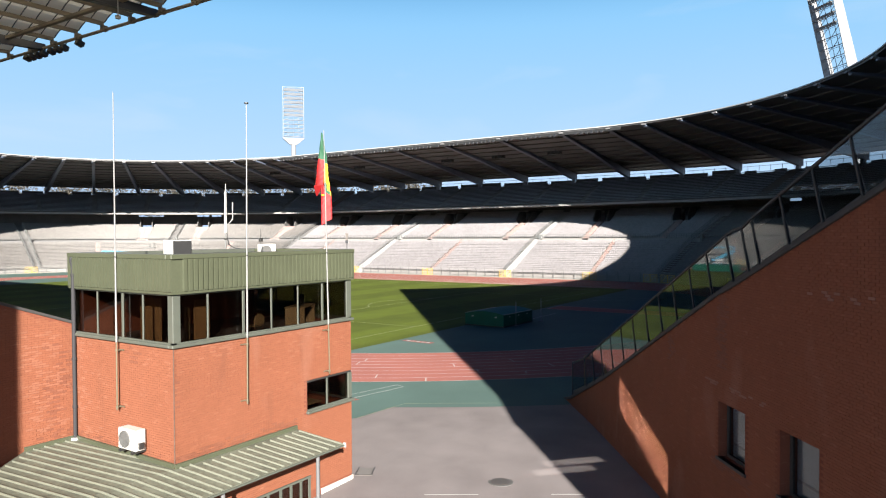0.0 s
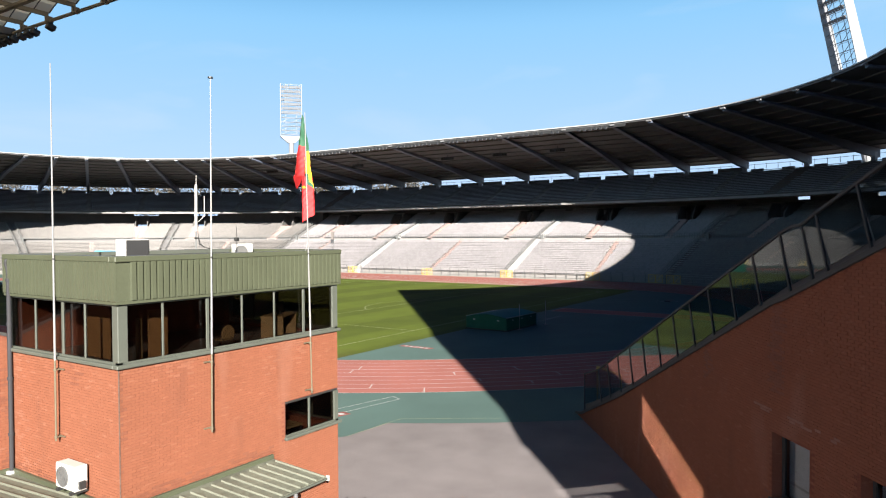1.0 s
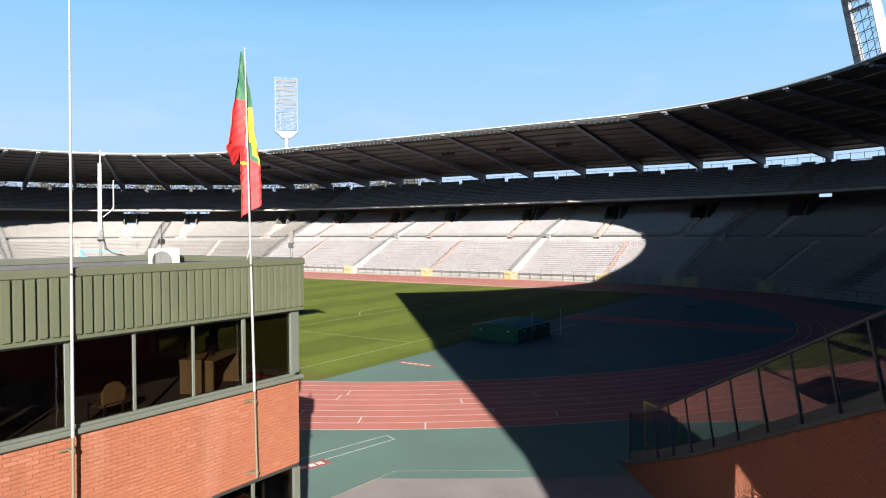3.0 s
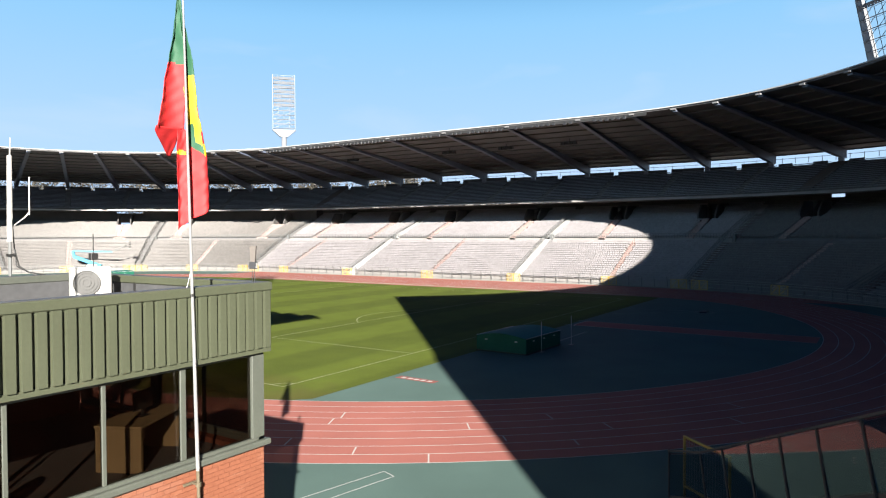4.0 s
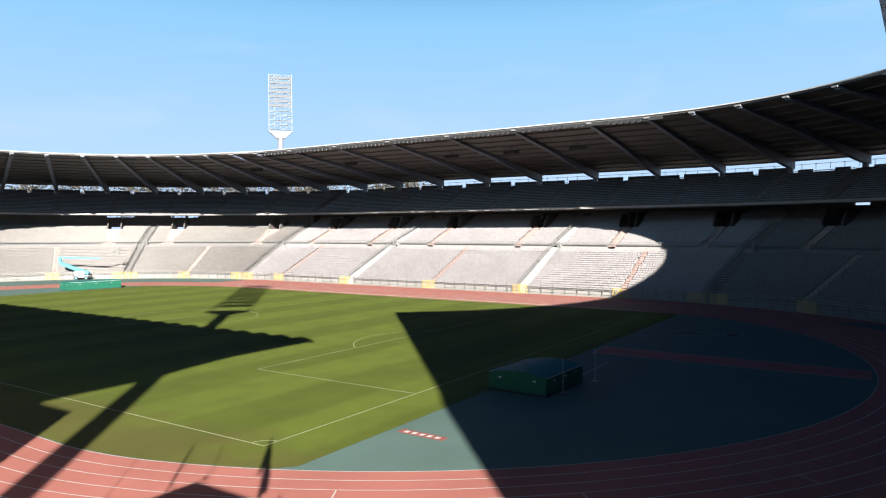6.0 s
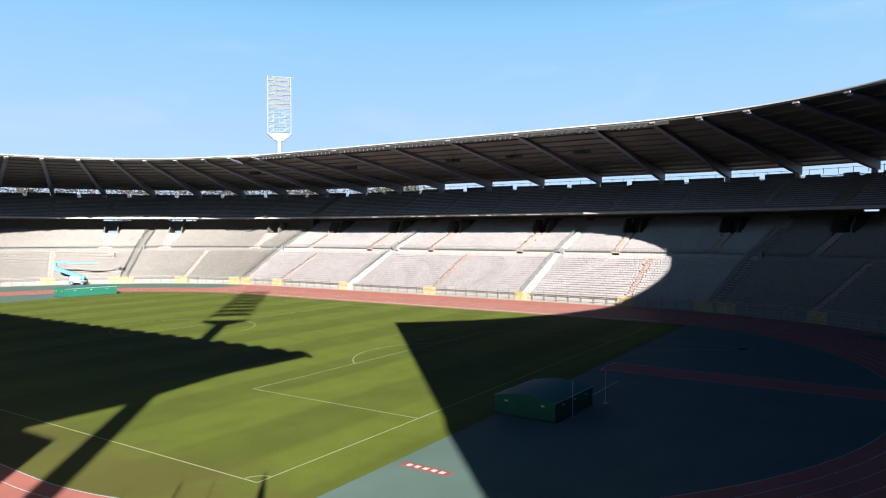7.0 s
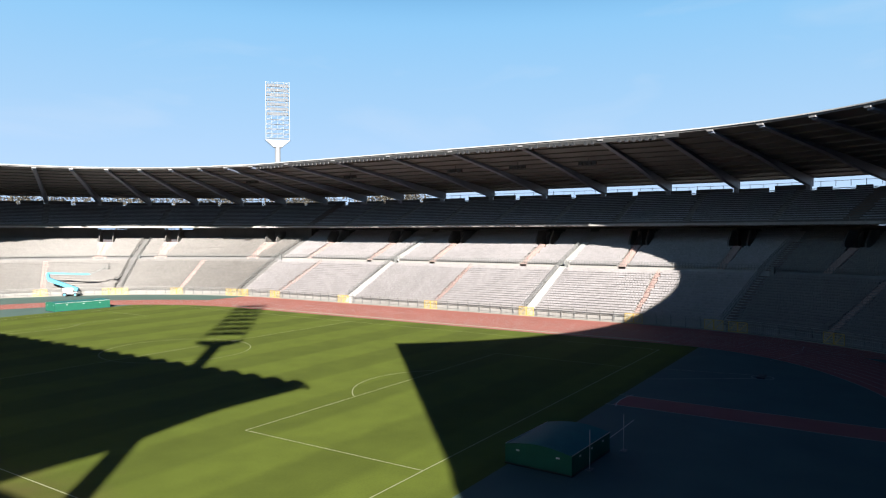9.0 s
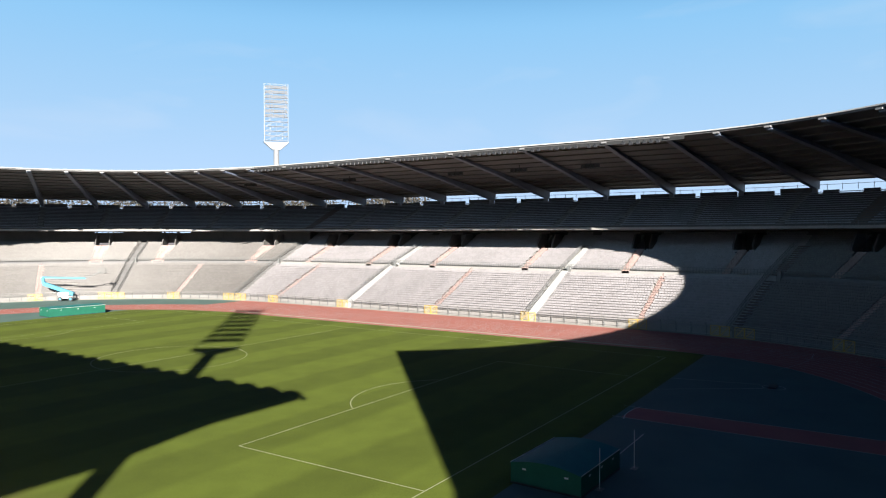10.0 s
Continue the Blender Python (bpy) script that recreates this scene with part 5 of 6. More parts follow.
# ---- limp flag ----
M_FRED = mat("red_flag_cloth", (0.42, 0.014, 0.016), 0.7, vary=0.12, scale=3, fine=60)
M_FGREEN = mat("green_flag_cloth", (0.010, 0.07, 0.032), 0.7, vary=0.12, scale=3, fine=60)
M_FYEL = mat("yellow_flag_cloth", (0.5, 0.36, 0.01), 0.7, vary=0.1, scale=3, fine=60)
flag = thing("flag", "limp red and green flag with yellow emblem hanging from its pole", "flag")


def pole_at(z):
    k = (z - 4.3) / 9.3
    return Vector((-58.98 - 0.23 * k, -76.15 - 0.02 * k, z))


def flag_sheet(name, rows, color, depth, pleats, back=0.0, slant=0.0, nx=26, nz=64):
    """A hanging sheet between a left and a right edge; rows: (z, left, right) from the top; color(s, z) gives 0 red, 1 green, 2 yellow; slant lifts its lower right corner."""
    zs = np.linspace(rows[0][0], rows[-1][0], nz)
    rz = [r[0] for r in reversed(rows)]
    L = np.interp(zs, rz, [r[1] for r in reversed(rows)])
    Rr = np.interp(zs, rz, [r[2] for r in reversed(rows)])
    verts, faces, mi = [], [], []
    for j, z in enumerate(zs):
        p = pole_at(z)
        for i in range(nx):
            s = i / (nx - 1)
            wave = math.sin(s * math.pi * pleats + 0.4 * math.sin(z * 2.1)) * depth * min(1, (rows[0][0] - z) / 0.8 + 0.1)
            crease = 0.006 * math.sin(z * 13 + s * 7) + 0.004 * math.sin(z * 31 - s * 11)
            verts.append((p.x + L[j] + (Rr[j] - L[j]) * s + 0.012 * math.sin(z * 5 + s * 3), p.y + 0.09 + back * (j / nz) + wave + crease, z + slant * s * (j / nz) ** 3))
    for j in range(nz - 1):
        for i in range(nx - 1):
            faces.append((j * nx + i, (j + 1) * nx + i, (j + 1) * nx + i + 1, j * nx + i + 1))
            mi.append(color((i + 0.5) / (nx - 1), zs[j]))
    ob = obj(name, verts, faces, M_FRED, flag, smooth=True)
    ob.data.materials.append(M_FGREEN)
    ob.data.materials.append(M_FYEL)
    ob.data.polygons.foreach_set("material_index", mi)
    mod = ob.modifiers.new("thickness", "SOLIDIFY")
    mod.thickness = 0.006
    return ob


flag_sheet("left_fold", [(13.5, -0.02, 0.0), (13.1, -0.07, 0.01), (12.5, -0.19, 0.05), (12.0, -0.32, 0.06), (11.6, -0.44, 0.06), (11.5, -0.475, 0.05)],
           lambda s, z: 1 if z > 12.5 + 0.02 * math.sin(s * 4) else 0, 0.10, 1.0)
# the fold's lower lip turns in under it
flag_sheet("under_fold", [(11.5, -0.475, -0.02), (11.44, -0.47, -0.02), (11.34, -0.36, -0.02), (11.22, -0.2, -0.02), (11.1, -0.07, -0.03)],
           lambda s, z: 0, 0.03, 1.0, back=0.32, nx=14, nz=20)


def right_color(s, z):
    if z > 12.36 - 0.03 * s:
        return 1
    edge = 11.42 - 0.5 * s
    if z < edge:
        return 0
    if s > 0.68 and z < 12.1:
        # the shield, seen edge on in the pleat
        return 0 if math.sin((z - 0.5 * s) * 15) > -0.1 else 2
    if s < 0.5 and z < 11.62 + 0.025 * math.sin(z * 60):
        return 1
    return 1 if z < edge + 0.14 else 2


flag_sheet("right_fold", [(13.45, 0.0, 0.02), (12.9, 0.03, 0.12), (12.34, 0.05, 0.22), (11.7, 0.06, 0.30), (11.13, 0.06, 0.4), (10.6, 0.05, 0.48), (10.3, 0.04, 0.5), (10.06, 0.03, 0.47)],
           right_color, 0.08, 2.2, slant=0.26, nx=64, nz=150)
flag_sheet("tail", [(11.5, -0.11, 0.04), (10.9, -0.125, 0.06), (10.4, -0.13, 0.05), (10.1, -0.13, 0.03), (9.96, -0.125, 0.0)],
           lambda s, z: 2 if abs(z - 11.15) < 0.04 - 0.04 * abs(s - 0.4) and s < 0.8 else 0, 0.04, 1.5, slant=0.14)

# ---- things on the tower's roof ----
M_AC = mat("white_appliance", (0.44, 0.43, 0.41), 0.45, vary=0.06)
M_GRILL = mat("dark_grille", (0.025, 0.025, 0.026), 0.5)


M_STEELG = mat("grey_grille_wire", (0.07, 0.07, 0.07), 0.5)


M_PALE_GRILLE = mat("pale_grille", (0.1, 0.1, 0.098), 0.5)


def ac_unit(x, y, z, yaw, w=0.85, d=0.34, h=0.62, label="white outdoor air conditioner unit with round fan", grille=None, stand=0.08):
    t = thing("air_conditioner", label, "air conditioner", "air conditioners", at=pose(x, y, z, 0, 0, yaw))
    part("casing", boxm(-w / 2, -d / 2, stand, w / 2, d / 2, stand + h, bevel=0.025), M_AC, t)
    fan = part("fan_grille", tube(bmesh.new(), (-0.1, -d / 2 + 0.01, stand + h / 2), (-0.1, -d / 2 - 0.02, stand + h / 2), h * 0.40, n=28), grille or M_GRILL, t)
    for k in (0.12, 0.22, 0.32, 0.39):
        bm = bmesh.new()
        n = 24
        for i in range(n):
            a0, a1 = 2 * math.pi * i / n, 2 * math.pi * (i + 1) / n
            c = Vector((-0.1, -d / 2 - 0.03, stand + h / 2))
            bar(bm, c + Vector((math.cos(a0), 0, math.sin(a0))) * h * k, c + Vector((math.cos(a1), 0, math.sin(a1))) * h * k, 0.014)
        part("grille_ring", bm, grille or M_STEELG, fan)
    for s in (-1, 1):
        part("foot", boxm(s * w * 0.35 - 0.05, -d / 2 - 0.05, 0, s * w * 0.35 + 0.05, d / 2 + 0.05, stand), M_BLACK, t)
    part("side_valve", boxm(w / 2 - 0.01, -0.08, stand + 0.06, w / 2 + 0.06, 0.1, stand + 0.26, bevel=0.01), M_BLACK, t)


ac_unit(-58.38, -72.1, 8.42, -20, 0.7, 0.34, 0.6, grille=M_PALE_GRILLE, stand=0.24)
ac_unit(-65.95, -74.2, 2.85, -90, 0.92, 0.36, 0.66, "white air conditioner unit on the brick wall above the green roof", M_PALE_GRILLE)
t = thing("roof_vent_box", "white steel vent box with dark side on the tower roof", "vent", at=pose(-63.42, -73.1, 8.42, 0, 0, -6))
part("casing", boxm(-0.37, -0.3, 0.0, 0.37, 0.3, 1.05, bevel=0.02), M_AC, t)
part("side_grille", boxm(0.37, -0.26, 0.06, 0.39, 0.26, 1.0), M_GRILL, t)
part("front_grille", boxm(-0.34, -0.32, 0.04, 0.34, -0.3, 1.02), M_GRILL, t)
t = thing("antenna_mast", "white tube antenna mast with thin side whip and black cables", "antenna", at=pose(-58.97, -70.2, 8.0, 0, 0.5, 0))
part("mast_tube", tube(bmesh.new(), (0, 0, 0), (0, 0, 2.0), 0.032), M_RAIL, t)
part("radome", tube(bmesh.new(), (0, 0, 1.75), (0, 0, 3.5), 0.055, 0.045), M_AC, t)
part("whip", tube(bmesh.new(), (0.01, 0, 3.5), (0.02, 0, 3.86), 0.013, 0.008), M_AC, t)
bm = bmesh.new()
bar(bm, (0, 0, 2.02), (0.28, 0, 2.24), 0.016)
bar(bm, (0.28, 0, 2.24), (0.38, 0, 2.36), 0.022)
tube(bm, (0.38, 0, 2.3), (0.38, 0, 3.09), 0.013)
part("side_whip", bm, M_AC, t)
for z in (0.35, 0.85, 1.45):
    part("clamp", boxm(-0.05, -0.08, z, 0.05, 0.05, z + 0.05), M_BLACK, t)
for k in range(2):
    bm = bmesh.new()
    pts = [(0.03, -0.03, 2.2), (0.07, -0.03, 1.6), (0.1 + 0.05 * k, -0.05, 1.25), (0.3, -0.12, 1.12), (0.42 + 0.16 * k, -0.2, 1.06), (0.46 + 0.25 * k, -0.3, 0.95)]
    for a, b in zip(pts, pts[1:]):
        tube(bm, a, b, 0.014, n=6)
    part("cable", bm, M_BLACK, t)
t = thing("small_antenna", "short black antenna on the tower roof", "antenna", at=pose(-57.62, -70.9, 9.05))
part("rod", tube(bmesh.new(), (0, 0, 0), (0, 0, 0.85), 0.012), M_BLACK, t)
part("junction_box", boxm(-0.08, -0.06, 0.3, 0.08, 0.06, 0.44, bevel=0.01), M_BLACK, t)
# numbered start sensor on the corner of the parapet
t = thing("timing_sensor", "grey numbered timing sensor with pale horn on the parapet corner", "sensor", at=pose(-57.72, -75.98, ZP + 0.056, 0, 0, -64) @ Matrix.Scale(0.68, 4))
for x_ in (-0.03, 0.03):
    part("stem", tube(bmesh.new(), (x_, 0, 0), (x_, 0, 0.36), 0.009), M_BLACK, t)
part("body", boxm(-0.085, -0.07, 0.34, 0.085, 0.07, 0.52, bevel=0.012), mat("dark_grey_casing", (0.028, 0.029, 0.033), 0.45), t)
bm = bmesh.new()
lo = [bm.verts.new(p) for p in ((-0.055, -0.03, 0.52), (0.055, -0.03, 0.52), (0.055, 0.03, 0.52), (-0.055, 0.03, 0.52))]
hi = [bm.verts.new(p) for p in ((-0.085, -0.035, 0.92), (0.085, -0.035, 0.92), (0.085, 0.035, 0.92), (-0.085, 0.035, 0.92))]
for i in range(4):
    bm.faces.new((lo[i], lo[(i + 1) % 4], hi[(i + 1) % 4], hi[i]))
bm.faces.new(hi)
bm.faces.new(list(reversed(lo)))
part("horn", bm, mat("cream_horn", (0.105, 0.092, 0.083), 0.6), t)
fc = bpy.data.curves.new("number", "FONT")
fc.body, fc.size, fc.extrude, fc.align_x = "8", 0.19, 0.003, "CENTER"
tmp = new("number_source", fc)
bpy.context.view_layer.update()
nm = bpy.data.meshes.new_from_object(tmp.evaluated_get(bpy.context.evaluated_depsgraph_get()))
bpy.data.objects.remove(tmp)
nm.materials.clear()
nm.materials.append(M_WHITE)
num = new("number", nm)
num.parent = t
num.matrix_basis = pose(0.087, 0.0, 0.36, 90, 0, 90)
# drain pipe at the back corner
M_PIPE = mat("dark_pipe", (0.018, 0.018, 0.021), 0.75)
dp = thing("drain_pipe", "dark rain pipe with collars and bent head down the brick wall", "drain pipe")
px_, py_ = TX0 - 0.09, -70.6
part("pipe", tube(bmesh.new(), (px_, py_, 2.65), (px_, py_, 8.3), 0.064, n=12), M_PIPE, dp)
for z_ in (3.7, 5.35, 6.95, 8.25):
    part("collar", tube(bmesh.new(), (px_, py_, z_), (px_, py_, z_ + 0.09), 0.082, n=12), M_PIPE, dp)
bm = bmesh.new()
neck = [(px_, py_, 8.3), (px_ - 0.02, py_ + 0.02, 8.62), (px_ - 0.06, py_ + 0.04, 8.8), (px_ - 0.02, py_ + 0.04, 8.9), (px_ + 0.14, py_ + 0.02, 8.88)]
for a, b in zip(neck, neck[1:]):
    tube(bm, a, b, 0.045, n=10)
part("bent_head", bm, M_PIPE, dp)
part("foot", tube(bmesh.new(), (px_ - 0.02, py_, 2.52), (px_ - 0.02, py_, 2.68), 0.13, n=12), M_TRIM, dp)

# ==== low green roof round the tower ====
def low_roof(x, y):
    return 2.60 - 0.012 * max(0.0, -70.4 - max(y, TY0)) - 0.165 * max(0.0, TY0 - y)


canopy = thing("canopy", "low green ribbed sheet roof with eaves on white posts", "canopy")
EAVE = -77.95


def roof_patch(name, x0, x1, y0, y1, nx, ny, th=0.06, right=None, left=None):
    bm = bmesh.new()
    g = {}
    for k in (0, 1):
        for i in range(nx + 1):
            for j in range(ny + 1):
                y = y0 + (y1 - y0) * j / ny
                xr = x1 if right is None else right(y)
                xl = x0 if left is None else left(y)
                x = xl + (xr - xl) * i / nx
                g[k, i, j] = bm.verts.new((x, y, low_roof(x, y) - th * k))
    for i in range(nx):
        for j in range(ny):
            bm.faces.new((g[0, i, j], g[0, i + 1, j], g[0, i + 1, j + 1], g[0, i, j + 1]))
            bm.faces.new((g[1, i, j + 1], g[1, i + 1, j + 1], g[1, i + 1, j], g[1, i, j]))
    for i in range(nx):
        bm.faces.new((g[0, i, 0], g[1, i, 0], g[1, i + 1, 0], g[0, i + 1, 0]))
        bm.faces.new((g[0, i + 1, ny], g[1, i + 1, ny], g[1, i, ny], g[0, i, ny]))
    for j in range(ny):
        bm.faces.new((g[0, 0, j + 1], g[1, 0, j + 1], g[1, 0, j], g[0, 0, j]))
        bm.faces.new((g[0, nx, j], g[1, nx, j], g[1, nx, j + 1], g[0, nx, j + 1]))
    return part(name, bm, M_CANOPY, canopy)


M_CANOPY = mat("weathered_green_roof", (0.104, 0.109, 0.084), 0.6, vary=0.38, scale=0.9, fine=7)
M_RIB = mat("pale_green_seam", (0.12, 0.125, 0.098), 0.5, vary=0.2, scale=1.5)


def skew(y):
    """The right end runs slightly slantwise with the seams."""
    return -60.62 + (TY0 - y) * 0.2


def left_end(y):
    return -67.3 - 1.17 * (-70.4 - y)


roof_patch("roof_sheet", -78.0, TX0 - 0.01, TY0, -70.5, 6, 6, left=left_end)
roof_patch("roof_sheet", -78.0, -60, EAVE, TY0 - 0.012, 16, 3, right=skew, left=left_end)
for k in range(42):
    # raised seams run from the wall down to the eave
    c = skew(TY0) - 0.1 - k * 0.345
    pts = []
    for n in range(31):
        y = -70.52 + (EAVE + 0.01 + 70.52) * n / 30
        x = c + (TY0 - y) * (0.2 if y < TY0 else 0.1)
        if x > left_end(y) and (x < TX0 - 0.05 or y < TY0 - 0.02):
            pts.append(Vector((x, y, low_roof(x, y))))
    if len(pts) > 1:
        a, b = pts[0], pts[-1]
        f = Vector((c, TY0 - 0.02, low_roof(c, TY0)))
        line = [a, f, b] if a.y > TY0 else [a, b]
        bm = bmesh.new()
        rows = [[bm.verts.new(p + Vector((dx, 0, dz))) for dx, dz in ((-0.035, -0.01), (-0.018, 0.05), (0.018, 0.05), (0.035, -0.01))] for p in line]
        for p, q in zip(rows, rows[1:]):
            for m_ in range(3):
                bm.faces.new((p[m_], p[m_ + 1], q[m_ + 1], q[m_]))
        bm.faces.new(rows[0])
        bm.faces.new(list(reversed(rows[-1])))
        part("roof_seam", bm, M_RIB, canopy)
bm = bmesh.new()
bar(bm, (left_end(EAVE), EAVE - 0.02, low_roof(-66, EAVE) - 0.05), (skew(EAVE), EAVE - 0.02, low_roof(-60, EAVE) - 0.05), 0.05, 0.06)
part("eave_trim", bm, M_FRAME, canopy)
bm = bmesh.new()
bar(bm, (left_end(EAVE), EAVE + 0.25, low_roof(-66, EAVE) - 0.12), (skew(EAVE) - 0.15, EAVE + 0.25, low_roof(-60, EAVE) - 0.12), 0.1, 0.16)
part("eave_beam", bm, mat("dark_red_beam", (0.05, 0.02, 0.016), 0.7), canopy)
part("gutter_end", boxm(skew(EAVE) - 0.02, EAVE - 0.07, low_roof(-60, EAVE) - 0.12, skew(EAVE) + 0.03, EAVE + 0.03, low_roof(-60, EAVE) + 0.04), M_TRIM, canopy)
bm = bmesh.new()
bar(bm, (TX0, TY0 - 0.04, 2.6), (-60.6, TY0 - 0.04, 2.6), 0.08, 0.14)
bar(bm, (TX0 - 0.04, TY0, 2.62), (TX0 - 0.04, -70.5, 2.66), 0.08, 0.14)
bar(bm, (TX0 - 0.1, -70.52, 2.66), (-67.4, -70.52, 2.66), 0.08, 0.16)
part("wall_flashing", bm, M_GREEN, canopy)
M_POST = mat("grey_white_post", (0.115, 0.115, 0.118), 0.5)
for x in (-61.3, -65.3, -69.3):
    z = low_roof(-64, EAVE + 0.25) - 0.06
    part("post", tube(bmesh.new(), (x, EAVE + 0.25, ground_z(x, EAVE) - 0.1), (x, EAVE + 0.25, z), 0.065, n=10), M_POST, canopy)
# door frames under the canopy
dw = window_run("window_front", "low green framed doors and windows under the canopy", "canopy windows", (-63.2, TY0 - 0.06), (-59.9, TY0 - 0.06), -0.5, 0.62,
                [0.06, 0.6, 1.2, 1.8, 2.3, 2.8, 3.24], [0.06] * 7)
# brick wall that runs on behind the tower, rising away from the field
lw = thing("wall_north", "red brick wall with sloping top beside the tower", "wall", kind="structure")
bm = bmesh.new()
prof = [(-80.0, 2.0), (TX0, 2.0), (TX0, 6.6), (-68.24, 7.55), (-80.0, 11.9)]
a = [bm.verts.new((x, -70.48, z)) for x, z in prof]
b = [bm.verts.new((x, -70.1, z)) for x, z in prof]
bm.faces.new(a)
bm.faces.new(list(reversed(b)))
for i in range(5):
    bm.faces.new((a[i], b[i], b[(i + 1) % 5], a[(i + 1) % 5]))
part("wall_core", bm, M_MORTAR, lw)
bm = bmesh.new()
bar(bm, (TX0, -70.3, 6.63), (-80.0, -70.3, 11.93), 0.5, 0.09)
part("coping", bm, M_COPE, lw)
# main stand beyond: its end block and its light roof
ms = thing("main_stand", "plain brick end block of the main stand", "stand", kind="structure")
part("upper_tier", boxm(-100, -67.2, 12.0, -69.0, 50, 17.0), M_CONC_DARK, ms)
part("back_wall", boxm(-100, -67.0, -1.0, -88, 50, 12.0), M_CONC_DARK, ms)
M_SHEET = bpy.data.materials.new("translucent_sheet")
M_SHEET.use_nodes = True
nt = M_SHEET.node_tree
mixs, tl = nt.nodes.new("ShaderNodeMixShader"), nt.nodes.new("ShaderNodeBsdfTranslucent")
nz_ = nt.nodes.new("ShaderNodeTexNoise")
nz_.inputs["Scale"].default_value = 0.7
rmp = nt.nodes.new("ShaderNodeMixRGB")
rmp.inputs[1].default_value, rmp.inputs[2].default_value = (0.52, 0.465, 0.35, 1), (0.72, 0.655, 0.51, 1)
nt.links.new(nz_.outputs["Fac"], rmp.inputs[0])
for s in (tl.inputs["Color"], nt.nodes["Principled BSDF"].inputs["Base Color"]):
    nt.links.new(rmp.outputs[0], s)
mixs.inputs[0].default_value = 0.65
nt.links.new(nt.nodes["Principled BSDF"].outputs[0], mixs.inputs[1])
nt.links.new(tl.outputs[0], mixs.inputs[2])
nt.links.new(mixs.outputs[0], nt.nodes["Material Output"].inputs["Surface"])
mroof = thing("main_stand_roof", "arched translucent sheet roof on dark and tan steel beams", "roof", kind="structure")
RX0, RX1, RZ = -84.0, -52.25, 23.45
M_TAN = mat("tan_painted_steel", (0.16, 0.135, 0.098), 0.6)
M_RIBS = mat("dark_sheet_rib", (0.06, 0.055, 0.045), 0.6)
BAY, Y_BEAM = 3.17, -43.77


def end_y(x):
    """The near end of the roof runs slightly slantwise."""
    return -72.2 - 0.145 * (RX1 - x)


def arch(k):
    return 0.6 * math.sin(math.pi * k)


for i in range(-11, 28):
    # one arched sheet for each bay between purlins
    y0 = Y_BEAM + i * BAY
    nx, ny = 14, 10
    vs, fs = [], []
    for a in range(nx + 1):
        x = RX0 + (RX1 + 0.05 - RX0) * a / nx
        for b in range(ny + 1):
            k = b / ny
            y = max(y0 + BAY * k, end_y(x))
            vs.append((x, y, RZ + 0.5 + arch((y - y0) / BAY)))
    for a in range(nx):
        for b in range(ny):
            p = a * (ny + 1) + b
            if vs[p + 1][1] - vs[p][1] > 1e-3 or vs[p + ny + 2][1] - vs[p + ny + 1][1] > 1e-3:
                fs.append((p, p + ny + 1, p + ny + 2, p + 1))
    if fs:
        obj("roof_sheet", vs, fs, M_SHEET, mroof)
    if -6 < i < 8:
        # dark ribs across the sheet
        bm = bmesh.new()
        for c in range(18):
            x = RX1 - 0.02 - 0.95 * c
            pts = [Vector((x, y0 + BAY * b / 6, RZ + 0.47 + arch(b / 6))) for b in range(7)]
            for p, q in zip(pts, pts[1:]):
                bar(bm, p, q, 0.05)
        part("sheet_rib", bm, M_RIBS, mroof)
for i in range(-9, 29):
    y = Y_BEAM + i * BAY
    x0 = RX0
    if y < end_y(RX0):
        x0 = RX1 - (-72.2 - y) / 0.145
    bm = bmesh.new()
    bar(bm, (max(x0, RX0), y, RZ + 0.36), (RX1 - 0.1, y, RZ + 0.36), 0.16, 0.26)
    part("purlin", bm, M_TAN, mroof)
    # bracket that carries the front tube
    part("bracket", boxm(RX1 - 0.25, y - 0.14, RZ - 0.12, RX1 + 0.12, y + 0.14, RZ + 0.24), M_TAN, mroof)
for i in range(-2, 7):
    y = -42.0 + i * 13.6
    bm = bmesh.new()
    # a tapering main beam, deepest over the stand
    prof = [(RX0, RZ + 0.3), (RX1 + 0.15, RZ + 0.3), (RX1 + 0.15, RZ - 0.12), (RX1 - 9, RZ - 0.55), (RX0, RZ - 0.9)]
    a = [bm.verts.new((x, y - 0.22, z)) for x, z in prof]
    b = [bm.verts.new((x, y + 0.22, z)) for x, z in prof]
    bm.faces.new(a)
    bm.faces.new(list(reversed(b)))
    for k in range(5):
        bm.faces.new((a[k], b[k], b[(k + 1) % 5], a[(k + 1) % 5]))
    part("main_beam", bm, M_STEEL, mroof)
    if i == -2:
        continue
    bm = bmesh.new()
    bar(bm, (-54.72, y - 0.3, RZ + 0.14), (-54.72, y - 13.3, RZ + 0.14), 0.3, 0.18)
    part("brace", bm, M_TAN, mroof)
bm = bmesh.new()
tube(bm, (RX1, -72.2, RZ - 0.02), (RX1, 48, RZ - 0.02), 0.11, n=8)
part("front_tube", bm, M_TAN, mroof)
for y in (-46.9, -44.9, -44.1, -43.2, -42.1, -41.3, -40.5, -39.8):
    bm = bmesh.new()
    box(bm, -0.28, -0.22, -0.5, 0.25, 0.22, -0.12, bevel=0.05)
    bar(bm, (0, 0, -0.15), (0, 0, 0.1), 0.06, up=(1, 0, 0))
    part("flood_lamp", bm, M_BLACK, mroof).matrix_basis = pose(RX1 + 0.2, y, RZ - 0.1, 0, 20, 0)
bm = bmesh.new()
bar(bm, (-55.0, -56.1, RZ + 0.1), (-55.0, -56.1, RZ - 0.85), 0.05, up=(1, 0, 0))
box(bm, -55.11, -56.21, RZ - 1.05, -54.89, -55.99, RZ - 0.85)
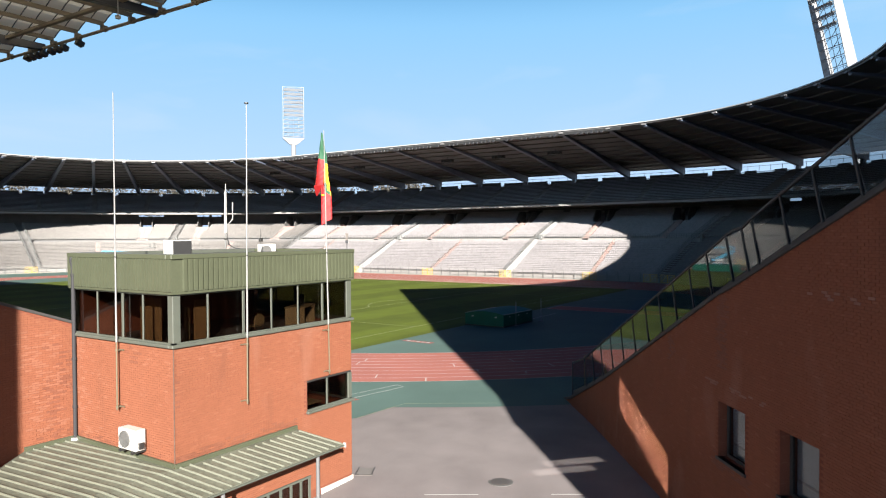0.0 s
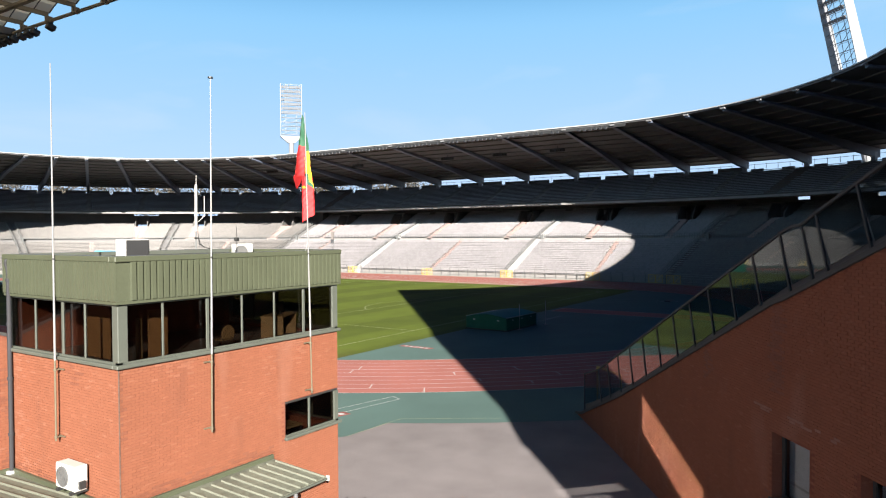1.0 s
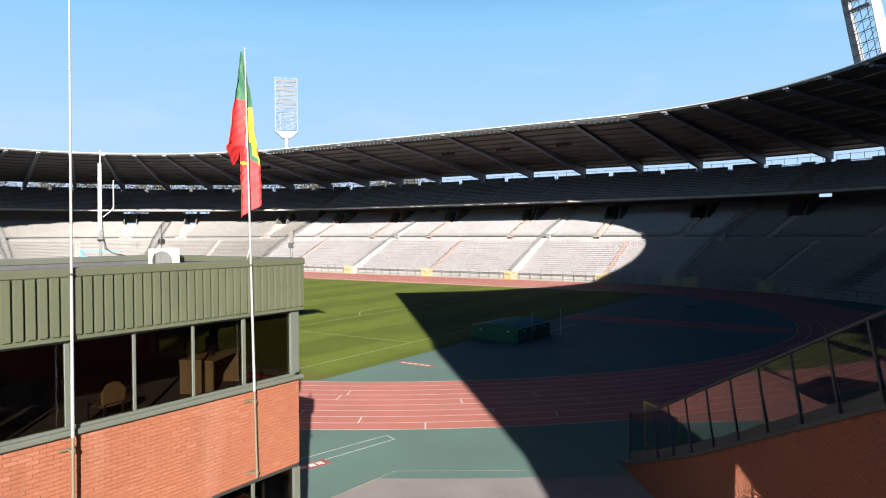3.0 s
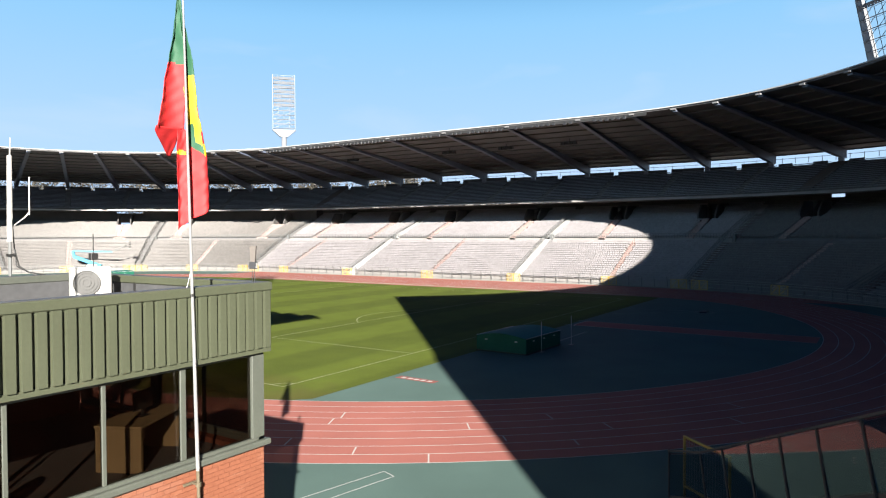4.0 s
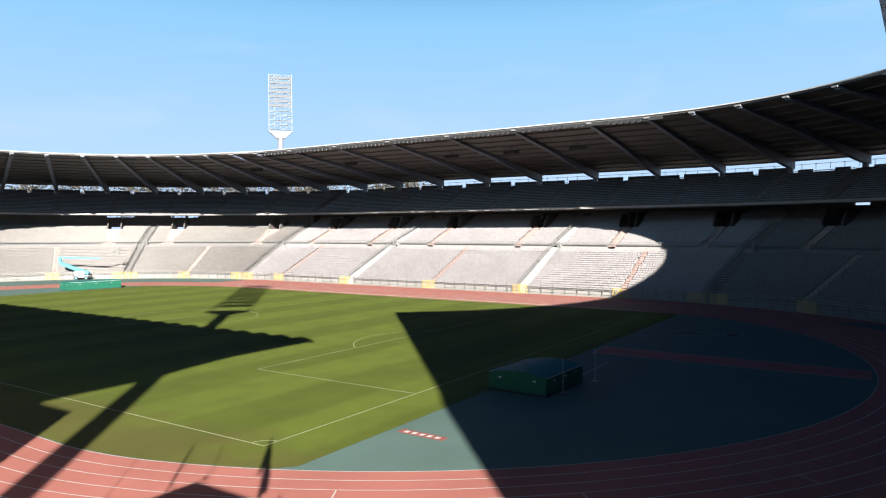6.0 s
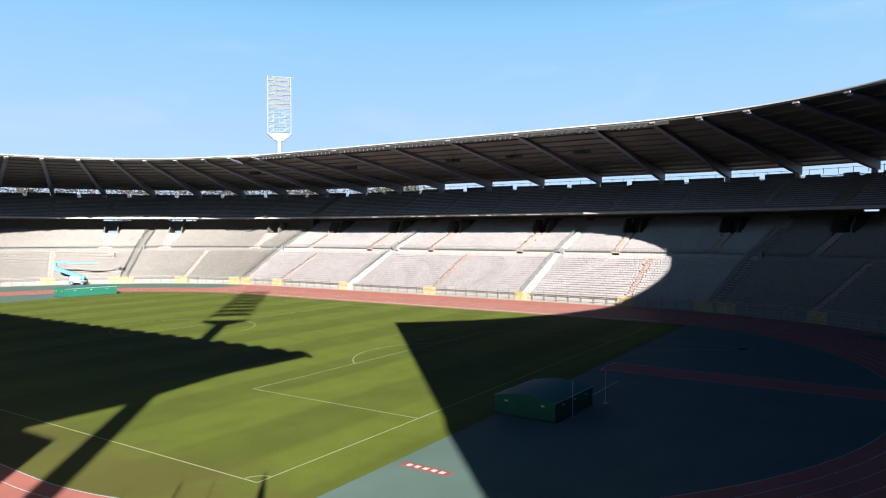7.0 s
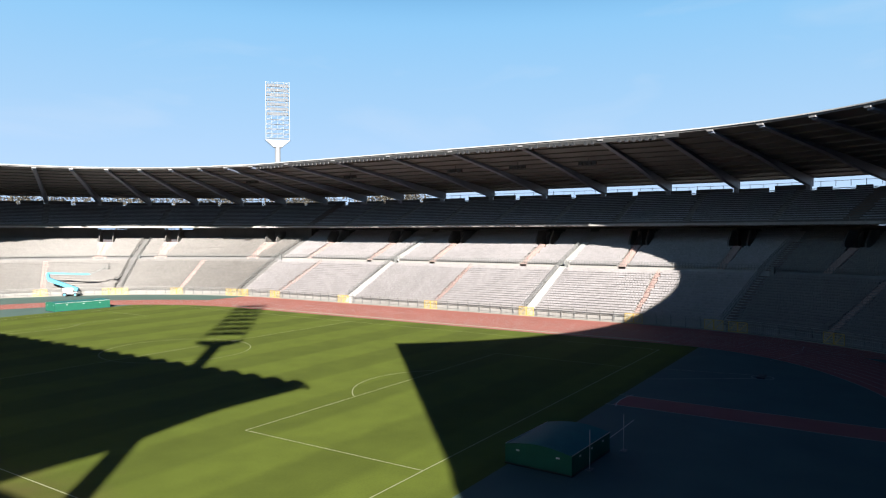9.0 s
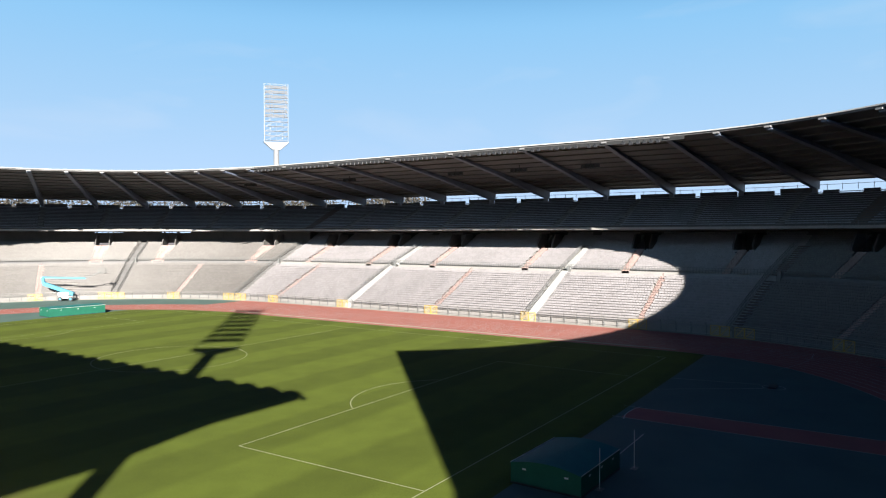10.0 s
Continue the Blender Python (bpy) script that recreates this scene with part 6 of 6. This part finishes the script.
part("hanging_sensor", bm, M_TRIM, mroof)

# unseen plain wall added below this roof to block sky light from the west
ww = thing("sky_blocking_wall", "plain grey light-blocking wall added below the arched roof", "wall", kind="structure")
part("wall_face", boxm(-74.4, -52.0, -0.5, -74.0, 48.0, RZ - 1.0), M_CONC, ww)

# ==== floodlight masts ====
lampd = bmesh.new()
tube(lampd, (0, 0.12, 0), (0, -0.3, -0.08), 0.28, 0.41, 10)
bmesh.ops.recalc_face_normals(lampd, faces=lampd.faces)
mast_lamp = bpy.data.meshes.new("lamp")
lampd.to_mesh(mast_lamp)
lampd.free()
mast_lamp.materials.append(mat("grey_reflector", (0.17, 0.175, 0.185), 0.45, 0.2))
M_LATTICE = mat("pale_grey_lattice", (0.125, 0.132, 0.145), 0.5, 0.1)
M_MAST = mat("white_mast_steel", (0.17, 0.175, 0.185), 0.5)


def mast(z0=45.6, z1=64.4, w=3.8, funnel=2.4, rows=12, foot=1.1, fin=0.0, dark_rows=0, deck=0.6, lift=0.0):
    """A pole with a tall panel of lamp rows; z0, z1, w: foot, top and half width of the panel; fin: depth of its side plates; dark_rows: low rows without lamps; deck: depth of the gantries."""
    m = thing("floodlight_mast", "white floodlight mast with tall lattice lamp panel", "floodlight", "floodlight masts")
    zc = z0 - funnel
    part("pole", tube(bmesh.new(), (0, 0.4, 0), (0, 0.4, zc + 0.3), foot, 0.85, 16), M_MAST, m)
    bm = bmesh.new()
    lo = [bm.verts.new(p) for p in ((-1.3, -0.5, zc), (1.3, -0.5, zc), (1.3, 1.3, zc), (-1.3, 1.3, zc))]
    hi = [bm.verts.new(p) for p in ((-w - 0.2, -0.6, z0), (w + 0.2, -0.6, z0), (w + 0.2, 1.4, z0), (-w - 0.2, 1.4, z0))]
    for i in range(4):
        bm.faces.new((lo[i], lo[(i + 1) % 4], hi[(i + 1) % 4], hi[i]))
    bm.faces.new(hi)
    bm.faces.new(list(reversed(lo)))
    part("cradle", bm, M_MAST, m)
    for x in (-w, w - 0.16):
        if fin:
            bm = bmesh.new()
            outline = ((-0.3, z0), (0.7 + fin, z0), (0.7 + fin * 0.62, z1), (-0.3, z1))
            a = [bm.verts.new((x, y, z)) for y, z in outline]
            b = [bm.verts.new((x + 0.16, y, z)) for y, z in outline]
            bm.faces.new(a)
            bm.faces.new(list(reversed(b)))
            for i in range(4):
                j = (i + 1) % 4
                bm.faces.new((a[i], b[i], b[j], a[j]))
            bmesh.ops.recalc_face_normals(bm, faces=bm.faces)
            part("side_plate", bm, M_MAST, m)
        else:
            part("upright", boxm(x, -0.3, z0, x + 0.16, 0.7, z1), M_LATTICE, m)
    pitch_z = (z1 - z0 - 0.5 - lift) / rows
    bm = bmesh.new()
    for i in range(rows):
        z = z0 + 0.5 + lift + i * pitch_z
        part("gantry", boxm(-w + 0.16, 0.25 - deck, z, w - 0.16, deck, z + deck * 0.13), M_LATTICE, m)
        part("gantry_rail", boxm(-w + 0.16, -0.5, z + pitch_z * 0.8, w - 0.16, -0.44, z + pitch_z * 0.8 + 0.06), M_LATTICE, m)
        for x in (-w / 2, w / 2):
            bar(bm, (x - w * 0.45, 0.3, z), (x + w * 0.45, 0.3, z + pitch_z), 0.09, up=(0, 1, 0))
        for x in (-w / 2, 0, w / 2):
            bar(bm, (x, 0.3, z), (x, 0.3, z + pitch_z), 0.09, up=(0, 1, 0))
        n = int(2 * w / 0.9) if i >= dark_rows else 0
        for c in range(n):
            ob = new("lamp", mast_lamp)
            ob.parent = m
            ob.matrix_basis = pose(-w + 0.35 + (2 * w - 0.7) * (c + 0.5) / n, -0.2, z + 0.55, 12, 0, 0)
    part("lattice", bm, M_LATTICE, m)
    return m


far_mast = mast(dark_rows=5)
far_mast.matrix_basis = pose(103.0, 89.4, 0, 0, 0, -42)
mast(45.6, 66.0, 3.8, 2.4, 9, fin=1.65, dark_rows=5).matrix_basis = pose(107.0, -92.5, 0, 0, 0, -138) @ pose(0, 0, 0, 14.0, 0, 0)
mast(46.4, 66.0, 2.95, 1.2, 8, 0.75, deck=0.9, lift=2.0).matrix_basis = pose(-81.72, -82.8, 0, 0, 0, 132)

# ==== mats, posts and machine on the field ====
def landing_mat(name, label, m, w, d, h, crown):
    t = thing(name, label, "landing mat", "landing mats", at=m)
    bm = bmesh.new()
    n = 12
    pr = [(-d / 2, 0.06)] + [(-d / 2 + d * i / n, h + crown * math.sin(math.pi * i / n)) for i in range(n + 1)] + [(d / 2, 0.06)]
    a = [bm.verts.new((-w / 2, y, z)) for y, z in pr]
    b = [bm.verts.new((w / 2, y, z)) for y, z in pr]
    bm.faces.new(a)
    bm.faces.new(list(reversed(b)))
    for i in range(len(pr)):
        j = (i + 1) % len(pr)
        bm.faces.new((a[i], b[i], b[j], a[j]))
    part("cover", bm, M_MAT, t)
    bm = bmesh.new()
    rows = [[bm.verts.new((x, y, z + 0.012)) for x in (-w / 2 - 0.02, w / 2 + 0.02)] for y, z in pr[1:-1]]
    for p, q in zip(rows, rows[1:]):
        bm.faces.new((p[0], p[1], q[1], q[0]))
    part("top_sheet", bm, M_MAT_TOP, t, "smooth teal rain cover")
    part("skirt", boxm(-w / 2 - 0.03, -d / 2 - 0.03, 0.0, w / 2 + 0.03, d / 2 + 0.03, 0.12), M_BLACK, t)
    for s in (-1, 1):
        for k in (-0.3, 0.0, 0.3):
            part("handle_tag", boxm(k * w - 0.12, s * (d / 2 + 0.012) - 0.012, h * 0.75, k * w + 0.12, s * (d / 2 + 0.012) + 0.012, h * 0.75 + 0.1), M_WHITE, t)
        for k in (-0.3, 0.3):
            part("handle_tag", boxm(s * (w / 2 + 0.012) - 0.012, k * d - 0.12, h * 0.75, s * (w / 2 + 0.012) + 0.012, k * d + 0.12, h * 0.75 + 0.1), M_WHITE, t)
    for y in (-d / 2 - 0.01, d / 2 + 0.01):
        part("piping", tube(bmesh.new(), (-w / 2, y, h + 0.02), (w / 2, y, h + 0.02), 0.02, n=6), M_WHITE, t)
    part("top_seam", boxm(-w / 2, -d / 2 - 0.02, h - 0.03, w / 2, -d / 2 + 0.02, h + 0.03), M_RIB, t)
    return t


landing_mat("high_jump_mat", "green covered high jump landing mat with arched top", pose(-12.95, -58.65, 0.004, 0, 0, -2), 6.3, 4.7, 1.3, 0.3)
landing_mat("pole_vault_mat", "long green covered landing mat on the far apron", pose(19.4, 58.0, 0.004, 0, 0, -4), 10.6, 4.2, 1.65, 0.2)
for x, y in ((-14.2, -61.3), (-9.3, -61.9)):
    t = thing("jump_stand", "thin white high jump upright beside the mat", "jump stand", "jump stands", at=pose(x, y, 0.004))
    part("upright", tube(bmesh.new(), (0, 0, 0.05), (0, 0, 2.55), 0.026), M_LINE, t)
    part("base", boxm(-0.3, -0.2, 0, 0.3, 0.2, 0.06, bevel=0.01), M_RAIL, t)
t = thing("hammer_net_foot", "dark low object on the shaded apron", "equipment", at=pose(22.4, -66.3, 0.004))
part("base", boxm(-0.9, -0.4, 0, 0.9, 0.4, 0.16, bevel=0.05), M_BLACK, t)
# boom lift beside the far fence
M_LIFT = mat("light_blue_machine_paint", (0.06, 0.27, 0.42), 0.45)
lift = thing("boom_lift", "light blue articulated boom lift parked by the stand", "boom lift", at=pose(34.3, 87.5, 0.0, 0, 0, -52))
part("chassis", boxm(-1.6, -1.0, 0.55, 1.6, 1.0, 1.1, bevel=0.1), M_TRIM, lift)
part("counterweight", boxm(-2.0, -0.9, 1.1, 0.6, 0.9, 2.1, bevel=0.25), M_TRIM, lift)
for x in (-1.2, 1.2):
    for y in (-1.05, 1.05):
        wh = part("wheel", tube(bmesh.new(), (x, y - 0.2, 0.5), (x, y + 0.2, 0.5), 0.5, n=18), M_BLACK, lift)
        part("rim", tube(bmesh.new(), (x, y - 0.22, 0.5), (x, y + 0.22, 0.5), 0.25, n=12), M_LIFT, wh)
for a, b, w, nm_ in (((1.4, 0, 1.6), (-5.3, 0, 4.1), 0.8, "lower_arm"), ((-5.3, 0, 4.1), (-5.6, 0, 5.6), 0.6, "knuckle"), ((-5.6, 0, 5.6), (4.2, 0, 5.3), 0.36, "upper_arm"), ((4.2, 0, 5.3), (7.6, 0, 6.9), 0.22, "jib")):
    part(nm_, bar(bmesh.new(), a, b, w), M_LIFT if nm_ != "jib" else M_RAIL, lift)
bm = bmesh.new()
for z in (6.6, 7.2, 7.7):
    for a, b in (((7.4, -0.7), (8.7, -0.7)), ((7.4, 0.7), (8.7, 0.7)), ((7.4, -0.7), (7.4, 0.7)), ((8.7, -0.7), (8.7, 0.7))):
        bar(bm, (*a, z), (*b, z), 0.08)
for x in (7.4, 8.7):
    for y in (-0.7, 0.7):
        bar(bm, (x, y, 6.6), (x, y, 7.7), 0.08, up=(1, 0, 0))
box(bm, 7.4, -0.7, 6.5, 8.7, 0.7, 6.6)
part("basket", bm, M_RAIL, lift)

# ==== trees and buildings beyond the far bend ====
M_BARK = mat("brown_bark", (0.085, 0.07, 0.058), 0.9, vary=0.3, scale=3)
M_LEAF = mat("spring_leaves", (0.05, 0.044, 0.034), 0.8, vary=0.4, scale=0.5, island=0.8)
LEAF_V = [(-0.5, 0, 0), (0, -0.35, 0.08), (0.5, 0, 0), (0, 0.35, 0.1)]


def tree(x, y, h, seed):
    r = random.Random(seed)
    t = thing("tree", "tall broad tree with sparse spring foliage behind the stand", "tree", "trees behind the stand", at=pose(x, y, 0))
    bm = bmesh.new()
    tube(bm, (0, 0, 0), (0.3, 0.1, h * 0.5), 0.45, 0.25)
    tips = []
    for i in range(11):
        a = r.uniform(0, 2 * math.pi)
        z0 = h * r.uniform(0.3, 0.5)
        e = Vector((math.cos(a) * h * r.uniform(0.12, 0.28), math.sin(a) * h * r.uniform(0.12, 0.28), h * r.uniform(0.6, 0.95)))
        tube(bm, (0.2, 0.05, z0), e, 0.16, 0.04, 6)
        tips.append(e)
    part("trunk", bm, M_BARK, t)
    ms_ = []
    for i in range(1800):
        c = r.choice(tips)
        s = r.uniform(0.5, 1.1)
        p = Vector((r.gauss(c.x, h * 0.07), r.gauss(c.y, h * 0.07), min(h, r.gauss(c.z, h * 0.06))))
        ms_.append(np.array(pose(p.x, p.y, p.z, r.uniform(-70, 70), r.uniform(-70, 70), r.uniform(0, 360)) @ Matrix.Diagonal((s, s, s, 1))))
    mass("crown", LEAF_V, [(0, 1, 2, 3)], ms_, M_LEAF, t)


tr = random.Random(11)
for i in range(16):
    u = 452 + i * 6.2
    R = 122 + tr.uniform(-6, 12)
    x, y = oval(R, u)
    tree(x, y, tr.uniform(30, 35.5), 100 + i)
for x, y, w, d, h, yaw in ((152, 60, 40, 16, 24, 75), (150, -30, 60, 20, 22.5, 88)):
    hb = thing("distant_building", "pale low building seen behind the stand", "building", at=pose(x, y, 0, 0, 0, yaw))
    part("wall", boxm(-w / 2, -d / 2, 0, w / 2, d / 2, h), M_CONC, hb)
    part("roof", boxm(-w / 2 - 0.3, -d / 2 - 0.3, h, w / 2 + 0.3, d / 2 + 0.3, h + 0.5), M_CONC_DARK, hb)

# ==== single pieces ====
seat_me = bpy.data.meshes.new("seat")
seat_me.from_pydata(SEAT_V, [], SEAT_F)
seat_me.materials.append(M_SEAT)
for s in single:
    ob = new("seat", seat_me)
    ob.parent = lower
    ob.matrix_basis = Matrix(s[2].tolist())

BRICK_V = box_v(-0.1075, 0.0, -0.0325, 0.1075, 0.03, 0.0325)
BRICK_F = [(4, 5, 6, 7), (0, 1, 5, 4), (1, 2, 6, 5), (0, 3, 2, 1), (3, 0, 4, 7)]
brick_rng = np.random.RandomState(3)


def brick_poses(origin, along, length, z0, z1, keep):
    """Poses of stretcher-bond bricks on a wall plane; local +y goes into the wall."""
    along = Vector(along).normalized()
    inn = Vector((0, 0, 1)).cross(along)
    out = []
    for c in range(int((z1 - z0) / 0.075)):
        z = z0 + (c + 0.5) * 0.075
        a = 0.0
        while a < length - 0.03:
            # whole bricks, with a cut one at the end of every other course
            b = min(length, a + (0.1125 if c % 2 and a == 0.0 else 0.225))
            s, k = (a + b) / 2, (b - a - 0.01) / 0.215
            a = b
            if not keep(s, z):
                continue
            p = Vector(origin) + along * s - inn * brick_rng.uniform(0.0, 0.006)
            out.append((s, z, np.array([[along.x * k, inn.x, 0, p.x], [along.y * k, inn.y, 0, p.y], [0, 0, 1, z], [0, 0, 0, 1.0]])))
    return out


def near(h, s, z, ms=0.1, mz=0.03):
    return h[0] - ms < s < h[2] + ms and h[1] - mz < z < h[3] + mz


brick_me = bpy.data.meshes.new("brick")
brick_me.from_pydata(BRICK_V, [], BRICK_F)
brick_me.materials.append(M_BRICK)
front = brick_poses((TX0, TY0 + 0.012, 0), (1, 0, 0), TX1 - TX0, 0.0, ZS, lambda s, z: not near((LW[0] - TX0, LW[1], LW[2] + 0.4 - TX0, LW[3]), s, z))
one = [b for b in front if 2.2 < b[0] < 4.8 and 4.3 < b[1] < 6.2][:300]
ids = {id(b) for b in one}
for b in one:
    ob = new("brick", brick_me)
    ob.parent = tower
    ob.matrix_basis = Matrix(b[2].tolist())
M_DAMP = mat("damp_brick", (0.155, 0.058, 0.035), 0.7, vary=0.2, scale=0.7, fine=18, bump=0.3, island=0.42, spec=0.2)
M_LIME = mat("lime_stained_brick", (0.205, 0.084, 0.052), 0.9, vary=0.15, scale=0.7, fine=18, bump=0.3, island=0.42, spec=0.12)
M_SALT = mat("salt_streaked_brick", (0.22, 0.115, 0.085), 0.9, vary=0.2, scale=0.7, fine=18, bump=0.3, island=0.42, spec=0.12)
stain_rng = random.Random(8)


def lay(bricks, parent, damp, lime, pale=M_LIME):
    """Joined brickwork in three states; damp(s, z) and lime(s, z) give the share of stained bricks."""
    heaps = {"damp": [], "lime": [], "plain": []}
    for s, z, m in bricks:
        r = stain_rng.random()
        heaps["damp" if r < damp(s, z) else "lime" if r > 1 - lime(s, z) else "plain"].append(m)
    for key, material in (("plain", M_BRICK), ("damp", M_DAMP), ("lime", pale)):
        if heaps[key]:
            mass("brickwork", BRICK_V, BRICK_F, heaps[key], material, parent)["kind"] = "stuff"


def patch(s, z, s0, s1, z0, z1, most, soft=0.25):
    """A stain's share: most inside the patch, fading over its rim."""
    d = max(s0 - s, s - s1, z0 - z, z - z1, 0.0)
    return most * max(0.0, 1 - d / soft)


lay([b for b in front if id(b) not in ids], tower,
    lambda s, z: max(patch(s, z, 0.0, 5.1, 2.6, 2.75, 0.75, 0.3), patch(s, z, -0.1, 0.02, 2.6, 6.2, 0.5, 0.15)),
    lambda s, z: max(0.0, patch(s, z, 1.0, 2.6, 5.95, 6.2, 0.3), patch(s, z, 4.6, 6.4, 5.6, 6.0, 0.14, 0.6)))
side = brick_poses((TX0 + 0.012, TY1, 0), (0, -1, 0), TY1 - TY0, 2.4, ZS, lambda s, z: True)
lay(side, tower, lambda s, z: max(patch(s, z, 0.0, 5.6, 2.5, 2.7, 0.6, 0.25), patch(s, z, 3.4, 3.7, 5.7, 6.2, 0.35, 0.3)),
    lambda s, z: max(0.0, patch(s, z, 0.0, 0.7, 2.9, 6.2, 0.35, 0.6), patch(s, z, 0.0, 1.6, 2.6, 2.9, 0.4, 0.3)))
side = brick_poses((TX1 - 0.012, TY0, 0), (0, 1, 0), TY1 - TY0, 0.0, ZS, lambda s, z: not (s < 2.45 and LW[1] - 0.05 < z < LW[3] + 0.05))
lay(side, tower, lambda s, z: 0.02, lambda s, z: 0.02)
left = brick_poses((-76.0, -70.485, 0), (1, 0, 0), 10.3, 2.4, 11.0, lambda s, z: z < 6.5 + (10.28 - s) * 0.365)
lay(left, lw, lambda s, z: patch(s, z, 9.6, 10.3, 2.6, 5.5, 0.25, 0.5), lambda s, z: max(0.0, patch(s, z, 8.9, 9.5, 3.6, 6.0, 0.4, 0.6)))
east = brick_poses(wall_pt(0, 0, 0.855), wd, 33.5, -0.6, 13.8, lambda s, z: z < wall_top(s) - 0.06 and not any(near(h, s, z) for h in WALL_HOLES))
lay(east, wall_e,
    lambda s, z: max(patch(s, z, 18.9, 19.3, 5.6, 7.8, 0.9, 0.2), patch(s, z, 15.2, 15.5, 5.2, 5.9, 0.6, 0.25), patch(s, z, 18.7, 20.7, 2.4, 2.65, 0.6, 0.2)),
    lambda s, z: max(0.0, patch(s, z, 17.6, 21.5, 4.93, 5.0, 0.6, 0.05), patch(s, z, 23.2, 25.6, 8.12, 8.2, 0.3, 0.08)), M_SALT)
